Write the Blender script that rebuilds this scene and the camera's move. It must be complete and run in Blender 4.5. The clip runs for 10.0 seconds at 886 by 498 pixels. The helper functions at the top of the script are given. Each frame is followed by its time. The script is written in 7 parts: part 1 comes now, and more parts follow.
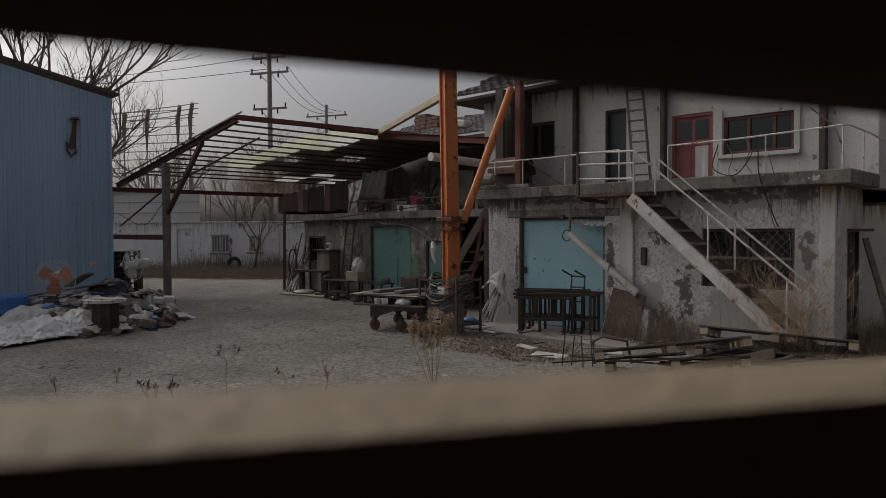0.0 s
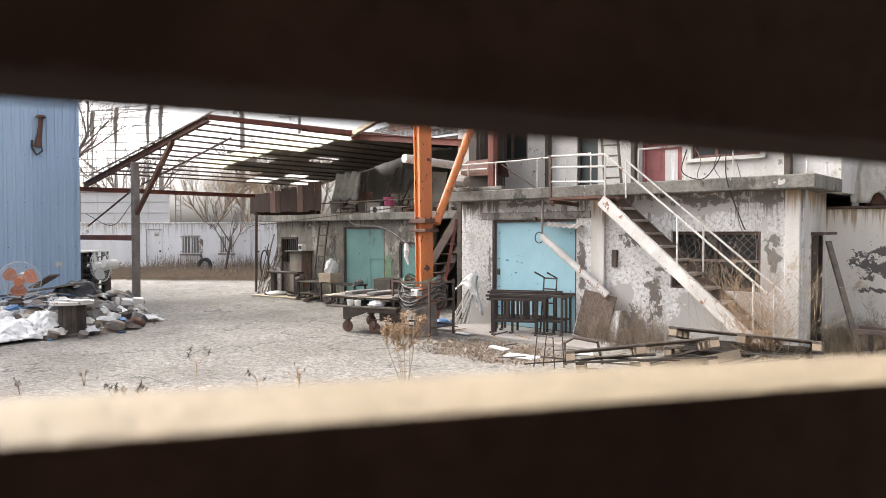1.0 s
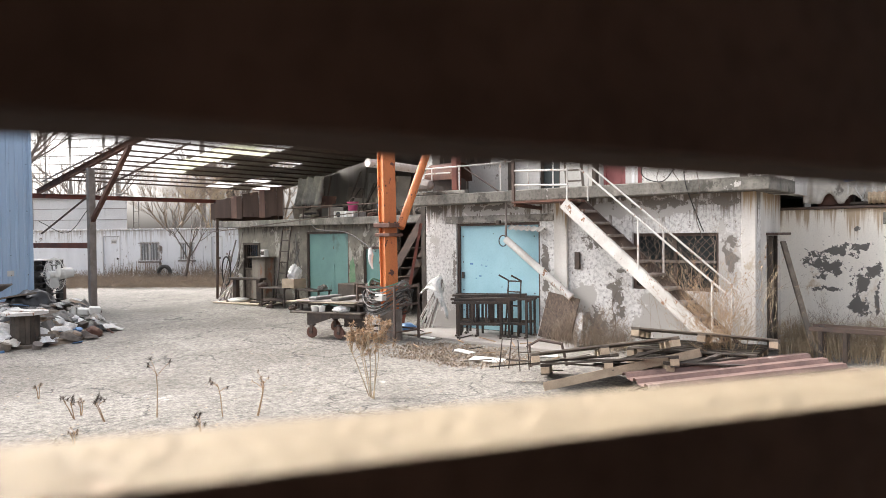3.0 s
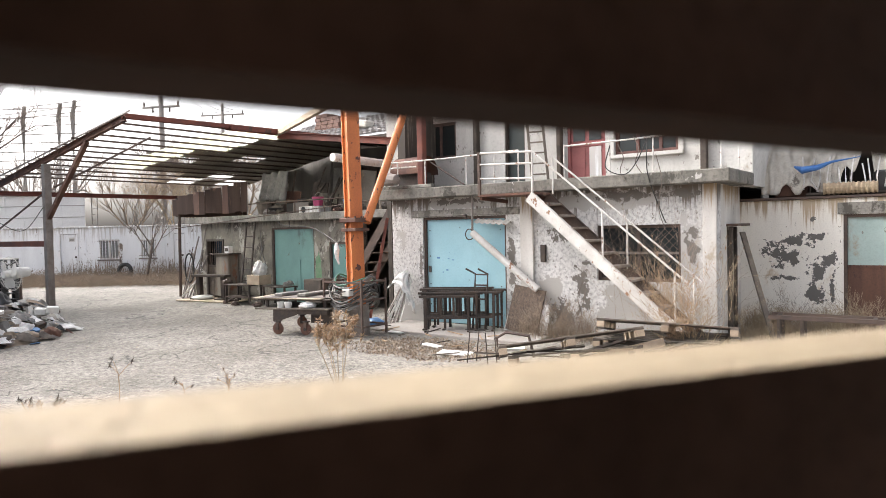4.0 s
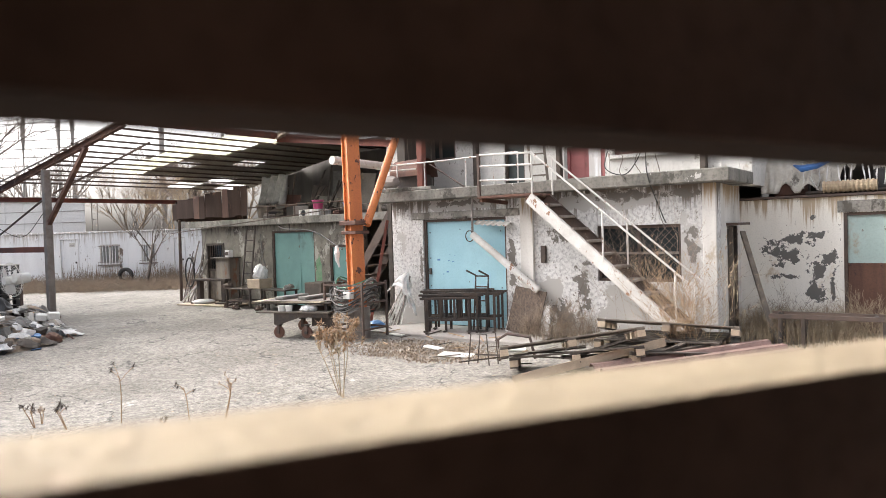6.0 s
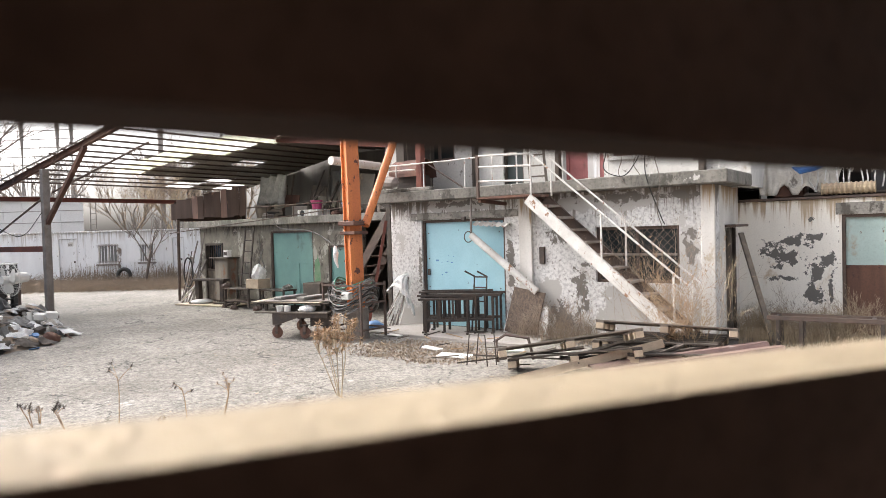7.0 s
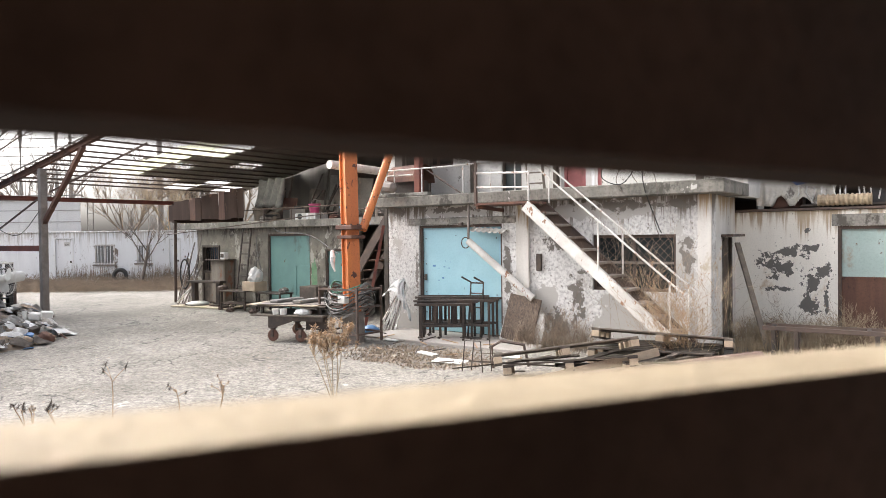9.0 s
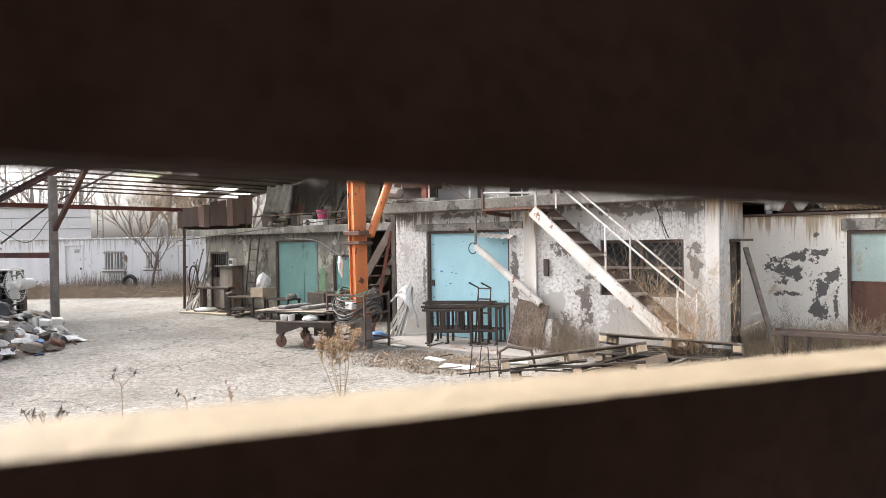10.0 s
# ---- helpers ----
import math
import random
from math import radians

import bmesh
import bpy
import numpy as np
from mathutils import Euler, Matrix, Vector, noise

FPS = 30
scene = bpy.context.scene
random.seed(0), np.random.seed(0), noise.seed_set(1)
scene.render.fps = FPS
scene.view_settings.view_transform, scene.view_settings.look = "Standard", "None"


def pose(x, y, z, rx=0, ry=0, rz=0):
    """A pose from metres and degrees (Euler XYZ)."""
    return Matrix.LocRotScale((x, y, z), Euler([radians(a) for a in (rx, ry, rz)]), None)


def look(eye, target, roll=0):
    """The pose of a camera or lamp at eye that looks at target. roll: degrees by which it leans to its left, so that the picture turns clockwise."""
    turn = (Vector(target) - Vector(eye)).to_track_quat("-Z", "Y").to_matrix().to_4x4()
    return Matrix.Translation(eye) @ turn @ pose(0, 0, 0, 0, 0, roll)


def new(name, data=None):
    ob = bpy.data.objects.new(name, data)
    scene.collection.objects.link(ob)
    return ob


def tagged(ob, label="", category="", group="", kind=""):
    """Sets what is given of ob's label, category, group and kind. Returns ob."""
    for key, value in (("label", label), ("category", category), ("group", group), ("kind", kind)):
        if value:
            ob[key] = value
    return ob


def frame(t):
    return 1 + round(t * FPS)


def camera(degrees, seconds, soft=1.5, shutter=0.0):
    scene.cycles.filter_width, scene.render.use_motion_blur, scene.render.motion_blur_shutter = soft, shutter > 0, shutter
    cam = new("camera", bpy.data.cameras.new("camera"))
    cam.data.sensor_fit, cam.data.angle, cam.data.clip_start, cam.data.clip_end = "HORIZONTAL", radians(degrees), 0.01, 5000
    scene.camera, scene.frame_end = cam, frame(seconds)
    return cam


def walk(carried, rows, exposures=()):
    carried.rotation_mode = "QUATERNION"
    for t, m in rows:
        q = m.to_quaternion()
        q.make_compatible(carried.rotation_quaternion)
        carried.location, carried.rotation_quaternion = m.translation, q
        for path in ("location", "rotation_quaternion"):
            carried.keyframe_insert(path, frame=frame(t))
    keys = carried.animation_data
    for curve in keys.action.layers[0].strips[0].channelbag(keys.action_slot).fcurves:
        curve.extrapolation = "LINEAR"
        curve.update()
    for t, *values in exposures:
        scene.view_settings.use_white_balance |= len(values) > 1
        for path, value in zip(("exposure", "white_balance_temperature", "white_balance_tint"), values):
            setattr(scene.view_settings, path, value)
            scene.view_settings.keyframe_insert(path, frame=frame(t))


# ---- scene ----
# camera behind a gap between two fence boards
cam = camera(65.74, 10.0, soft=0.65)
cam.data.dof.use_dof = True
cam.data.dof.focus_distance = 14.0
cam.data.dof.aperture_fstop = 11.0
PATH = [
    (0.0, 0.0657, -0.0339, 1.8227, 44.70, -1.56, 0.24),
    (0.5, 0.0818, -0.0422, 1.8301, 43.49, -1.23, 0.12),
    (1.0, 0.0860, -0.0443, 1.8271, 42.50, -1.44, 0.02),
    (1.5, 0.0865, -0.0446, 1.8288, 42.37, -1.39, 0.12),
    (2.0, 0.0835, -0.0431, 1.8276, 42.52, -1.42, 0.66),
    (2.5, 0.0808, -0.0417, 1.8284, 41.72, -1.52, 0.42),
    (3.0, 0.0830, -0.0428, 1.8318, 39.51, -1.14, 0.61),
    (4.5, 0.0807, -0.0416, 1.8235, 36.26, -1.78, 1.36),
    (5.0, 0.0813, -0.0419, 1.8267, 36.34, -1.72, 1.66),
    (5.5, 0.0819, -0.0422, 1.8290, 36.73, -1.53, 1.83),
    (7.0, 0.0849, -0.0438, 1.8296, 36.62, -1.45, 1.56),
    (7.5, 0.0883, -0.0455, 1.8287, 37.00, -1.35, 1.27),
    (8.0, 0.0885, -0.0456, 1.8295, 36.95, -1.28, 0.76),
    (8.5, 0.0898, -0.0463, 1.8289, 36.55, -1.21, 0.45),
    (9.0, 0.0925, -0.0477, 1.8300, 36.41, -1.00, 0.69),
    (9.5, 0.1028, -0.0530, 1.8321, 36.62, -0.67, 0.64),
    (10.0, 0.1080, -0.0557, 1.8327, 37.05, -0.53, 0.88),
]
walk(cam, [(t, pose(x, y, z, 90 + p, r, w)) for t, x, y, z, w, p, r in PATH],
     [(0.0, -0.85, 6450, 12), (0.25, -0.6, 6450, 12), (0.55, 0.6, 6450, 12), (0.8, 1.38, 6450, 12), (1.05, 1.72, 6450, 12), (8.0, 1.72, 6450, 12), (10.0, 1.84, 6400, 11)])

# ---- world and sun: a bright hazy winter sky, the sun low and veiled behind the yard ----
world = bpy.data.worlds.new("sky")
world.use_nodes = True
scene.world = world
_n = world.node_tree.nodes
_l = world.node_tree.links
_sky = _n.new("ShaderNodeTexSky")
_sky.sky_type = "NISHITA"
_sky.sun_disc = False
SUN_EL, SUN_YAW = 36.0, 105.0
_sky.sun_elevation = radians(SUN_EL)
_sky.sun_rotation = radians(-SUN_YAW)
_sky.air_density, _sky.dust_density, _sky.ozone_density = 1.0, 8.0, 2.0
_n["Background"].inputs[1].default_value = 0.15
_haze = _n.new("ShaderNodeHueSaturation")
_haze.inputs["Saturation"].default_value = 0.3
_l.new(_sky.outputs[0], _haze.inputs["Color"])
_l.new(_haze.outputs[0], _n["Background"].inputs[0])
_sun = bpy.data.lights.new("sun", "SUN")
_sun.energy, _sun.angle, _sun.color = 0.75, radians(40), (1.0, 0.97, 0.93)
sun = new("sun", _sun)
_a, _e = radians(SUN_YAW), radians(SUN_EL)
sun.matrix_world = look((-math.sin(_a) * math.cos(_e) * 60, math.cos(_a) * math.cos(_e) * 60, math.sin(_e) * 60), (0, 0, 0))


# ---- materials ----
def rgb(c):
    return (*c, 1.0)


def mat(name, base, other=None, scale=3.0, rough=0.8, metal=0.0, bump=0.15, mix=0.5, stain=None, stain_at=0.6, streak=False, fine=40.0, vary=0.0, stain_scale=1.3, soft=0.04, gloss=0.5, patches=(), patch_color=(0.17, 0.16, 0.15), grain=0.22, drips=None, flecks=None, repairs=(), repair_color=(0.33, 0.31, 0.285)):
    """Two scales of colour noise, optional sharp-edged stains or peeling, optional vertical streaks, fine relief."""
    m = bpy.data.materials.new(name)
    m.use_nodes = True
    n, l = m.node_tree.nodes, m.node_tree.links
    p = n["Principled BSDF"]
    p.inputs["Metallic"].default_value = metal
    p.inputs["Specular IOR Level"].default_value = gloss
    co = n.new("ShaderNodeNewGeometry")
    def noise_tex(s, detail, stretch=None, rgh=0.6):
        t = n.new("ShaderNodeTexNoise")
        t.inputs["Scale"].default_value, t.inputs["Detail"].default_value, t.inputs["Roughness"].default_value = s, detail, rgh
        if stretch:
            v = n.new("ShaderNodeVectorMath")
            v.operation = "MULTIPLY"
            v.inputs[1].default_value = stretch
            l.new(co.outputs["Position"], v.inputs[0])
            l.new(v.outputs[0], t.inputs["Vector"])
        else:
            l.new(co.outputs["Position"], t.inputs["Vector"])
        return t.outputs["Fac"]
    def ramp(src, a, b):
        r = n.new("ShaderNodeMapRange")
        r.interpolation_type = "SMOOTHSTEP"
        r.inputs["From Min"].default_value, r.inputs["From Max"].default_value = a, b
        l.new(src, r.inputs["Value"])
        return r.outputs[0]
    def blend(f, a, b):
        x = n.new("ShaderNodeMix")
        x.data_type = "RGBA"
        l.new(f, x.inputs["Factor"]) if not isinstance(f, float) else setattr(x.inputs["Factor"], "default_value", f)
        for s, v in ((6, a), (7, b)):
            if isinstance(v, tuple):
                x.inputs[s].default_value = rgb(v)
            else:
                l.new(v, x.inputs[s])
        return x.outputs[2]
    other = other or tuple(c * 0.6 for c in base)
    big = ramp(noise_tex(scale, 6, (1, 1, 0.12) if streak else None), 0.5 - mix * 0.4, 0.5 + mix * 0.4)
    col = blend(big, base, other)
    small = noise_tex(fine, 4)
    dark = n.new("ShaderNodeMixRGB")
    dark.blend_type = "MULTIPLY"
    dark.inputs["Fac"].default_value = grain
    l.new(col, dark.inputs[1])
    g = ramp(small, 0.25, 0.6)
    l.new(g, dark.inputs[2])
    col = dark.outputs[0]
    if stain:
        f = ramp(noise_tex(stain_scale, 9, (1, 1, 0.6), 0.68), stain_at, stain_at + soft)
        col = blend(f, col, stain)
    if flecks:
        f_scale, f_at, f_tone = flecks
        col = blend(ramp(noise_tex(f_scale, 8, (1, 1, 0.7), 0.72), f_at, f_at + 0.02), col, f_tone)
    if drips:
        lo, hi, tone = drips
        sz = n.new("ShaderNodeSeparateXYZ")
        l.new(co.outputs["Position"], sz.inputs[0])
        hmask = n.new("ShaderNodeMapRange")
        hmask.inputs["From Min"].default_value, hmask.inputs["From Max"].default_value = lo, hi
        hmask.inputs["To Min"].default_value, hmask.inputs["To Max"].default_value = -0.25, 0.17
        hmask.clamp = True
        l.new(sz.outputs["Z"], hmask.inputs["Value"])
        add = n.new("ShaderNodeMath")
        l.new(hmask.outputs[0], add.inputs[0])
        l.new(noise_tex(10.0, 7, (1, 1, 0.05), 0.65), add.inputs[1])
        col = blend(ramp(add.outputs[0], 0.5, 0.64), col, tone)
    if patches or repairs:
        sep = n.new("ShaderNodeSeparateXYZ")
        l.new(co.outputs["Position"], sep.inputs[0])
        def op(kind, u, w):
            q = n.new("ShaderNodeMath")
            q.operation = kind
            for s, v in ((0, u), (1, w)):
                if isinstance(v, (int, float)):
                    q.inputs[s].default_value = v
                else:
                    l.new(v, q.inputs[s])
            return q.outputs[0]
        def spots(where):
            total = None
            for cx, cz, rx, rz in where:
                dx = op("DIVIDE", op("SUBTRACT", sep.outputs["X"], cx), rx)
                dz = op("DIVIDE", op("SUBTRACT", sep.outputs["Z"], cz), rz)
                d = op("SUBTRACT", 1.0, op("SQRT", op("ADD", op("MULTIPLY", dx, dx), op("MULTIPLY", dz, dz)), 0.0))
                total = d if total is None else op("MAXIMUM", total, d)
            return op("MAXIMUM", total, -1.2)
        if repairs:
            col = blend(ramp(op("ADD", op("MULTIPLY", spots(repairs), 0.45), noise_tex(3.2, 8, None, 0.6)), 0.56, 0.6), col, repair_color)
        if patches:
            col = blend(ramp(op("ADD", op("MULTIPLY", spots(patches), 0.26), noise_tex(7.0, 9, None, 0.7)), 0.6, 0.615), col, patch_color)
    if vary:
        info = n.new("ShaderNodeObjectInfo")
        h = n.new("ShaderNodeHueSaturation")
        v = n.new("ShaderNodeMapRange")
        v.inputs["To Min"].default_value, v.inputs["To Max"].default_value = 1 - vary, 1 + vary
        l.new(info.outputs["Random"], v.inputs["Value"])
        l.new(v.outputs[0], h.inputs["Value"])
        l.new(col, h.inputs["Color"])
        col = h.outputs[0]
    l.new(col, p.inputs["Base Color"])
    rr = n.new("ShaderNodeMapRange")
    rr.inputs["To Min"].default_value, rr.inputs["To Max"].default_value = max(rough - 0.12, 0.05), min(rough + 0.12, 1)
    l.new(small, rr.inputs["Value"])
    l.new(rr.outputs[0], p.inputs["Roughness"])
    if bump:
        b = n.new("ShaderNodeBump")
        b.inputs["Strength"].default_value, b.inputs["Distance"].default_value = bump, 0.01
        l.new(small, b.inputs["Height"])
        l.new(b.outputs[0], p.inputs["Normal"])
    return m


M = {}
M["board_wood"] = mat("board_wood", (0.36, 0.285, 0.185), (0.28, 0.215, 0.135), 25, 0.75, bump=0.5, fine=220, stain=(0.36, 0.26, 0.17), stain_at=0.62, stain_scale=60)
M["board_brown"] = mat("board_brown", (0.23, 0.125, 0.088), (0.15, 0.085, 0.06), 12, 0.8, fine=150, gloss=0.15)
M["ground"] = mat("ground", (0.335, 0.308, 0.268), (0.215, 0.192, 0.162), 0.5, 0.95, bump=0.6, fine=38, stain=(0.19, 0.165, 0.135), stain_at=0.60, stain_scale=0.5, soft=0.12, grain=0.5, flecks=(1.1, 0.66, (0.44, 0.415, 0.37)))
def crack(m):
    """Winding hairline cracks and gritty speckle over the yard."""
    n, l = m.node_tree.nodes, m.node_tree.links
    p = n["Principled BSDF"]
    src = p.inputs["Base Color"].links[0].from_socket
    geo = n.new("ShaderNodeNewGeometry")
    wob = n.new("ShaderNodeTexNoise")
    wob.inputs["Scale"].default_value, wob.inputs["Detail"].default_value = 1.3, 5
    l.new(geo.outputs["Position"], wob.inputs["Vector"])
    sc = n.new("ShaderNodeVectorMath")
    sc.operation = "SCALE"
    sc.inputs["Scale"].default_value = 0.5
    l.new(wob.outputs["Color"], sc.inputs[0])
    ad = n.new("ShaderNodeVectorMath")
    l.new(geo.outputs["Position"], ad.inputs[0])
    l.new(sc.outputs[0], ad.inputs[1])
    v = n.new("ShaderNodeTexNoise")
    v.inputs["Scale"].default_value, v.inputs["Detail"].default_value, v.inputs["Roughness"].default_value = 0.33, 6, 0.52
    l.new(ad.outputs[0], v.inputs["Vector"])
    dv = n.new("ShaderNodeMath")
    dv.operation = "SUBTRACT"
    dv.inputs[1].default_value = 0.5
    l.new(v.outputs["Fac"], dv.inputs[0])
    ab = n.new("ShaderNodeMath")
    ab.operation = "ABSOLUTE"
    l.new(dv.outputs[0], ab.inputs[0])
    r = n.new("ShaderNodeMapRange")
    r.inputs["From Min"].default_value, r.inputs["From Max"].default_value = 0.0005, 0.0045
    l.new(ab.outputs[0], r.inputs["Value"])
    g = n.new("ShaderNodeTexNoise")
    g.inputs["Scale"].default_value, g.inputs["Detail"].default_value, g.inputs["Roughness"].default_value = 14.0, 8, 0.85
    l.new(geo.outputs["Position"], g.inputs["Vector"])
    r2 = n.new("ShaderNodeMapRange")
    r2.inputs["From Min"].default_value, r2.inputs["From Max"].default_value, r2.inputs["To Min"].default_value, r2.inputs["To Max"].default_value = 0.38, 0.62, 0.34, 1.32
    l.new(g.outputs["Fac"], r2.inputs["Value"])
    mu = n.new("ShaderNodeMath")
    mu.operation = "MULTIPLY"
    c = n.new("ShaderNodeMapRange")
    c.inputs["To Min"].default_value, c.inputs["To Max"].default_value = 0.32, 1.0
    l.new(r.outputs[0], c.inputs["Value"])
    l.new(c.outputs[0], mu.inputs[0])
    l.new(r2.outputs[0], mu.inputs[1])
    x = n.new("ShaderNodeMixRGB")
    x.blend_type = "MULTIPLY"
    x.inputs[0].default_value = 1.0
    l.new(src, x.inputs[1])
    l.new(mu.outputs[0], x.inputs[2])
    l.new(x.outputs[0], p.inputs["Base Color"])


crack(M["ground"])
# near-black brown: shade put into the colour of the upper boards' undersides
M["board_under_shade"] = mat("board_under_shade", (0.03, 0.017, 0.012), (0.02, 0.012, 0.009), 12, 0.9, fine=150, gloss=0.05)
M["apron"] = mat("apron", (0.38, 0.35, 0.32), (0.3, 0.27, 0.24), 1.2, 0.9, stain=(0.22, 0.2, 0.18), stain_at=0.62)
M["plaster_white"] = mat("plaster_white", (0.74, 0.715, 0.67), (0.54, 0.515, 0.475), 1.1, 0.9, streak=True, bump=0.3, stain=(0.42, 0.36, 0.28), stain_at=0.63, stain_scale=1.7, soft=0.06, drips=(1.6, 2.45, (0.36, 0.26, 0.16)), grain=0.1, flecks=(5.0, 0.645, (0.24, 0.22, 0.19)))
M["plaster_right"] = mat("plaster_right", (0.9, 0.865, 0.79), (0.78, 0.735, 0.65), 1.2, 0.9, streak=True, bump=0.3, stain=(0.5, 0.38, 0.24), stain_at=0.6, stain_scale=1.5, soft=0.1, drips=(1.3, 2.4, (0.46, 0.36, 0.25)),
                         patches=((-2.28, 1.32, 0.3, 0.3), (-2.0, 1.52, 0.36, 0.14), (-1.72, 1.58, 0.16, 0.08), (-2.05, 1.25, 0.12, 0.2), (-1.72, 1.02, 0.2, 0.26), (-1.52, 1.18, 0.14, 0.22), (-1.75, 0.62, 0.18, 0.28), (-1.5, 0.75, 0.05, 0.35), (-2.2, 0.9, 0.3, 0.07), (-1.78, 1.86, 0.07, 0.07)), patch_color=(0.15, 0.14, 0.13), grain=0.1, flecks=(11.0, 0.625, (0.3, 0.27, 0.235)))
M["plaster_grey"] = mat("plaster_grey", (0.77, 0.76, 0.74), (0.54, 0.525, 0.5), 1.5, 0.92, streak=True, bump=0.6, mix=0.6, fine=18, stain=(0.44, 0.42, 0.39), stain_at=0.575, stain_scale=1.5, soft=0.025, drips=(1.5, 2.5, (0.17, 0.145, 0.12)),
                        repairs=((-3.95, 0.35, 0.85, 0.6), (-5.55, 0.6, 0.25, 0.5), (-3.15, 1.3, 0.2, 0.5), (-4.6, 2.25, 1.3, 0.16), (-7.4, 2.32, 1.0, 0.14), (-8.75, 0.1, 0.5, 0.25), (-5.2, 0.1, 0.5, 0.25)), repair_color=(0.43, 0.41, 0.38),
                        patches=((-4.95, 0.75, 0.22, 0.5), (-4.9, 1.2, 0.16, 0.07), (-5.05, 0.95, 0.14, 0.16), (-3.12, 1.5, 0.14, 0.4), (-4.2, 2.3, 0.9, 0.12), (-3.3, 2.3, 0.5, 0.1), (-8.95, 2.35, 0.3, 0.14), (-8.42, 1.2, 0.07, 0.6), (-6.32, 1.2, 0.1, 0.8), (-5.3, 1.75, 0.35, 0.25), (-7.4, 2.35, 1.0, 0.08), (-5.3, 0.3, 0.4, 0.3)), patch_color=(0.17, 0.152, 0.135), grain=0.5, flecks=(13.0, 0.595, (0.21, 0.19, 0.17)))
M["plaster_upper"] = mat("plaster_upper", (0.66, 0.645, 0.61), (0.45, 0.43, 0.395), 1.3, 0.9, streak=True, bump=0.4, mix=0.8, fine=20, stain=(0.36, 0.31, 0.25), stain_at=0.6, stain_scale=1.4, soft=0.1, grain=0.15, flecks=(8.0, 0.62, (0.22, 0.2, 0.175)), drips=(3.9, 5.0, (0.22, 0.17, 0.12)))
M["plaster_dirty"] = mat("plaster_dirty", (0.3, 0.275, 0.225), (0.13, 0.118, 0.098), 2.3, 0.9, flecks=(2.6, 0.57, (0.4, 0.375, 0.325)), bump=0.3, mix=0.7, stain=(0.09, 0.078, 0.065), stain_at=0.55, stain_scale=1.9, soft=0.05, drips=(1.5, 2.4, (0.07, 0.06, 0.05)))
# dark streaky tone: the loft's inner shade is put into the colour
M["loft_shade"] = mat("loft_shade", (0.2, 0.185, 0.16), (0.1, 0.09, 0.078), 1.3, 0.9, streak=True)
M["concrete"] = mat("concrete", (0.33, 0.305, 0.27), (0.16, 0.152, 0.132), 3.0, 0.92, streak=True, bump=0.7, fine=22, stain=(0.1, 0.09, 0.075), stain_at=0.57, stain_scale=2.2, soft=0.06, grain=0.35, flecks=(6.0, 0.62, (0.42, 0.4, 0.365)))
M["slab_mossy"] = mat("slab_mossy", (0.27, 0.248, 0.215), (0.1, 0.097, 0.082), 2.4, 0.92, streak=True, mix=0.7, bump=0.8, fine=22, stain=(0.075, 0.07, 0.058), stain_at=0.55, stain_scale=2.4, soft=0.06, grain=0.4, flecks=(6.0, 0.63, (0.44, 0.42, 0.39)))
M["blue_paint"] = mat("blue_paint", (0.33, 0.54, 0.6), (0.27, 0.47, 0.54), 1.2, 0.5, flecks=(8, 0.68, (0.1, 0.13, 0.14)), stain=(0.12, 0.09, 0.07), stain_at=0.715, stain_scale=5, soft=0.02, grain=0.08)
M["teal_paint"] = mat("teal_paint", (0.18, 0.34, 0.31), (0.14, 0.27, 0.25), 1.2, 0.55, flecks=(6, 0.65, (0.1, 0.09, 0.07)), stain=(0.1, 0.15, 0.14), stain_at=0.57, stain_scale=1.5, soft=0.12, grain=0.08)
M["pale_green"] = mat("pale_green", (0.42, 0.52, 0.49), (0.34, 0.44, 0.41), 1.2, 0.55, stain=(0.3, 0.21, 0.13), stain_at=0.53, stain_scale=2.2, soft=0.16, grain=0.12, flecks=(6, 0.64, (0.16, 0.09, 0.06)))
M["rust"] = mat("rust", (0.17, 0.085, 0.055), (0.085, 0.043, 0.035), 3, 0.85, streak=True, stain=(0.26, 0.17, 0.12), stain_at=0.56, stain_scale=2, soft=0.1, flecks=(7, 0.63, (0.07, 0.04, 0.032)))
M["rust_dark"] = mat("rust_dark", (0.06, 0.036, 0.028), (0.035, 0.022, 0.018), 3, 0.9, streak=True, gloss=0.2, stain=(0.12, 0.065, 0.042), stain_at=0.58, stain_scale=2.5, soft=0.1)
M["rust_mauve"] = mat("rust_mauve", (0.24, 0.15, 0.125), (0.15, 0.095, 0.08), 3, 0.6, stain=(0.36, 0.29, 0.25), stain_at=0.6, stain_scale=3, soft=0.1)
M["tread_worn"] = mat("tread_worn", (0.34, 0.3, 0.26), (0.2, 0.15, 0.115), 5, 0.8, stain=(0.15, 0.085, 0.06), stain_at=0.58, stain_scale=5)
M["cabinet_worn"] = mat("cabinet_worn", (0.25, 0.22, 0.175), (0.14, 0.11, 0.085), 3, 0.8, streak=True, stain=(0.2, 0.095, 0.055), stain_at=0.56, stain_scale=3, soft=0.08)
M["crack_dirt"] = mat("crack_dirt", (0.1, 0.085, 0.068), (0.15, 0.13, 0.1), 6, 0.95)
M["rust_red"] = mat("rust_red", (0.22, 0.07, 0.045), (0.13, 0.05, 0.04), 2, 0.8, stain=(0.09, 0.05, 0.04), stain_at=0.6, stain_scale=4)
M["orange"] = mat("orange", (0.62, 0.2, 0.055), (0.5, 0.15, 0.05), 3, 0.65, streak=True, stain=(0.09, 0.035, 0.025), stain_at=0.59, stain_scale=6, soft=0.02)
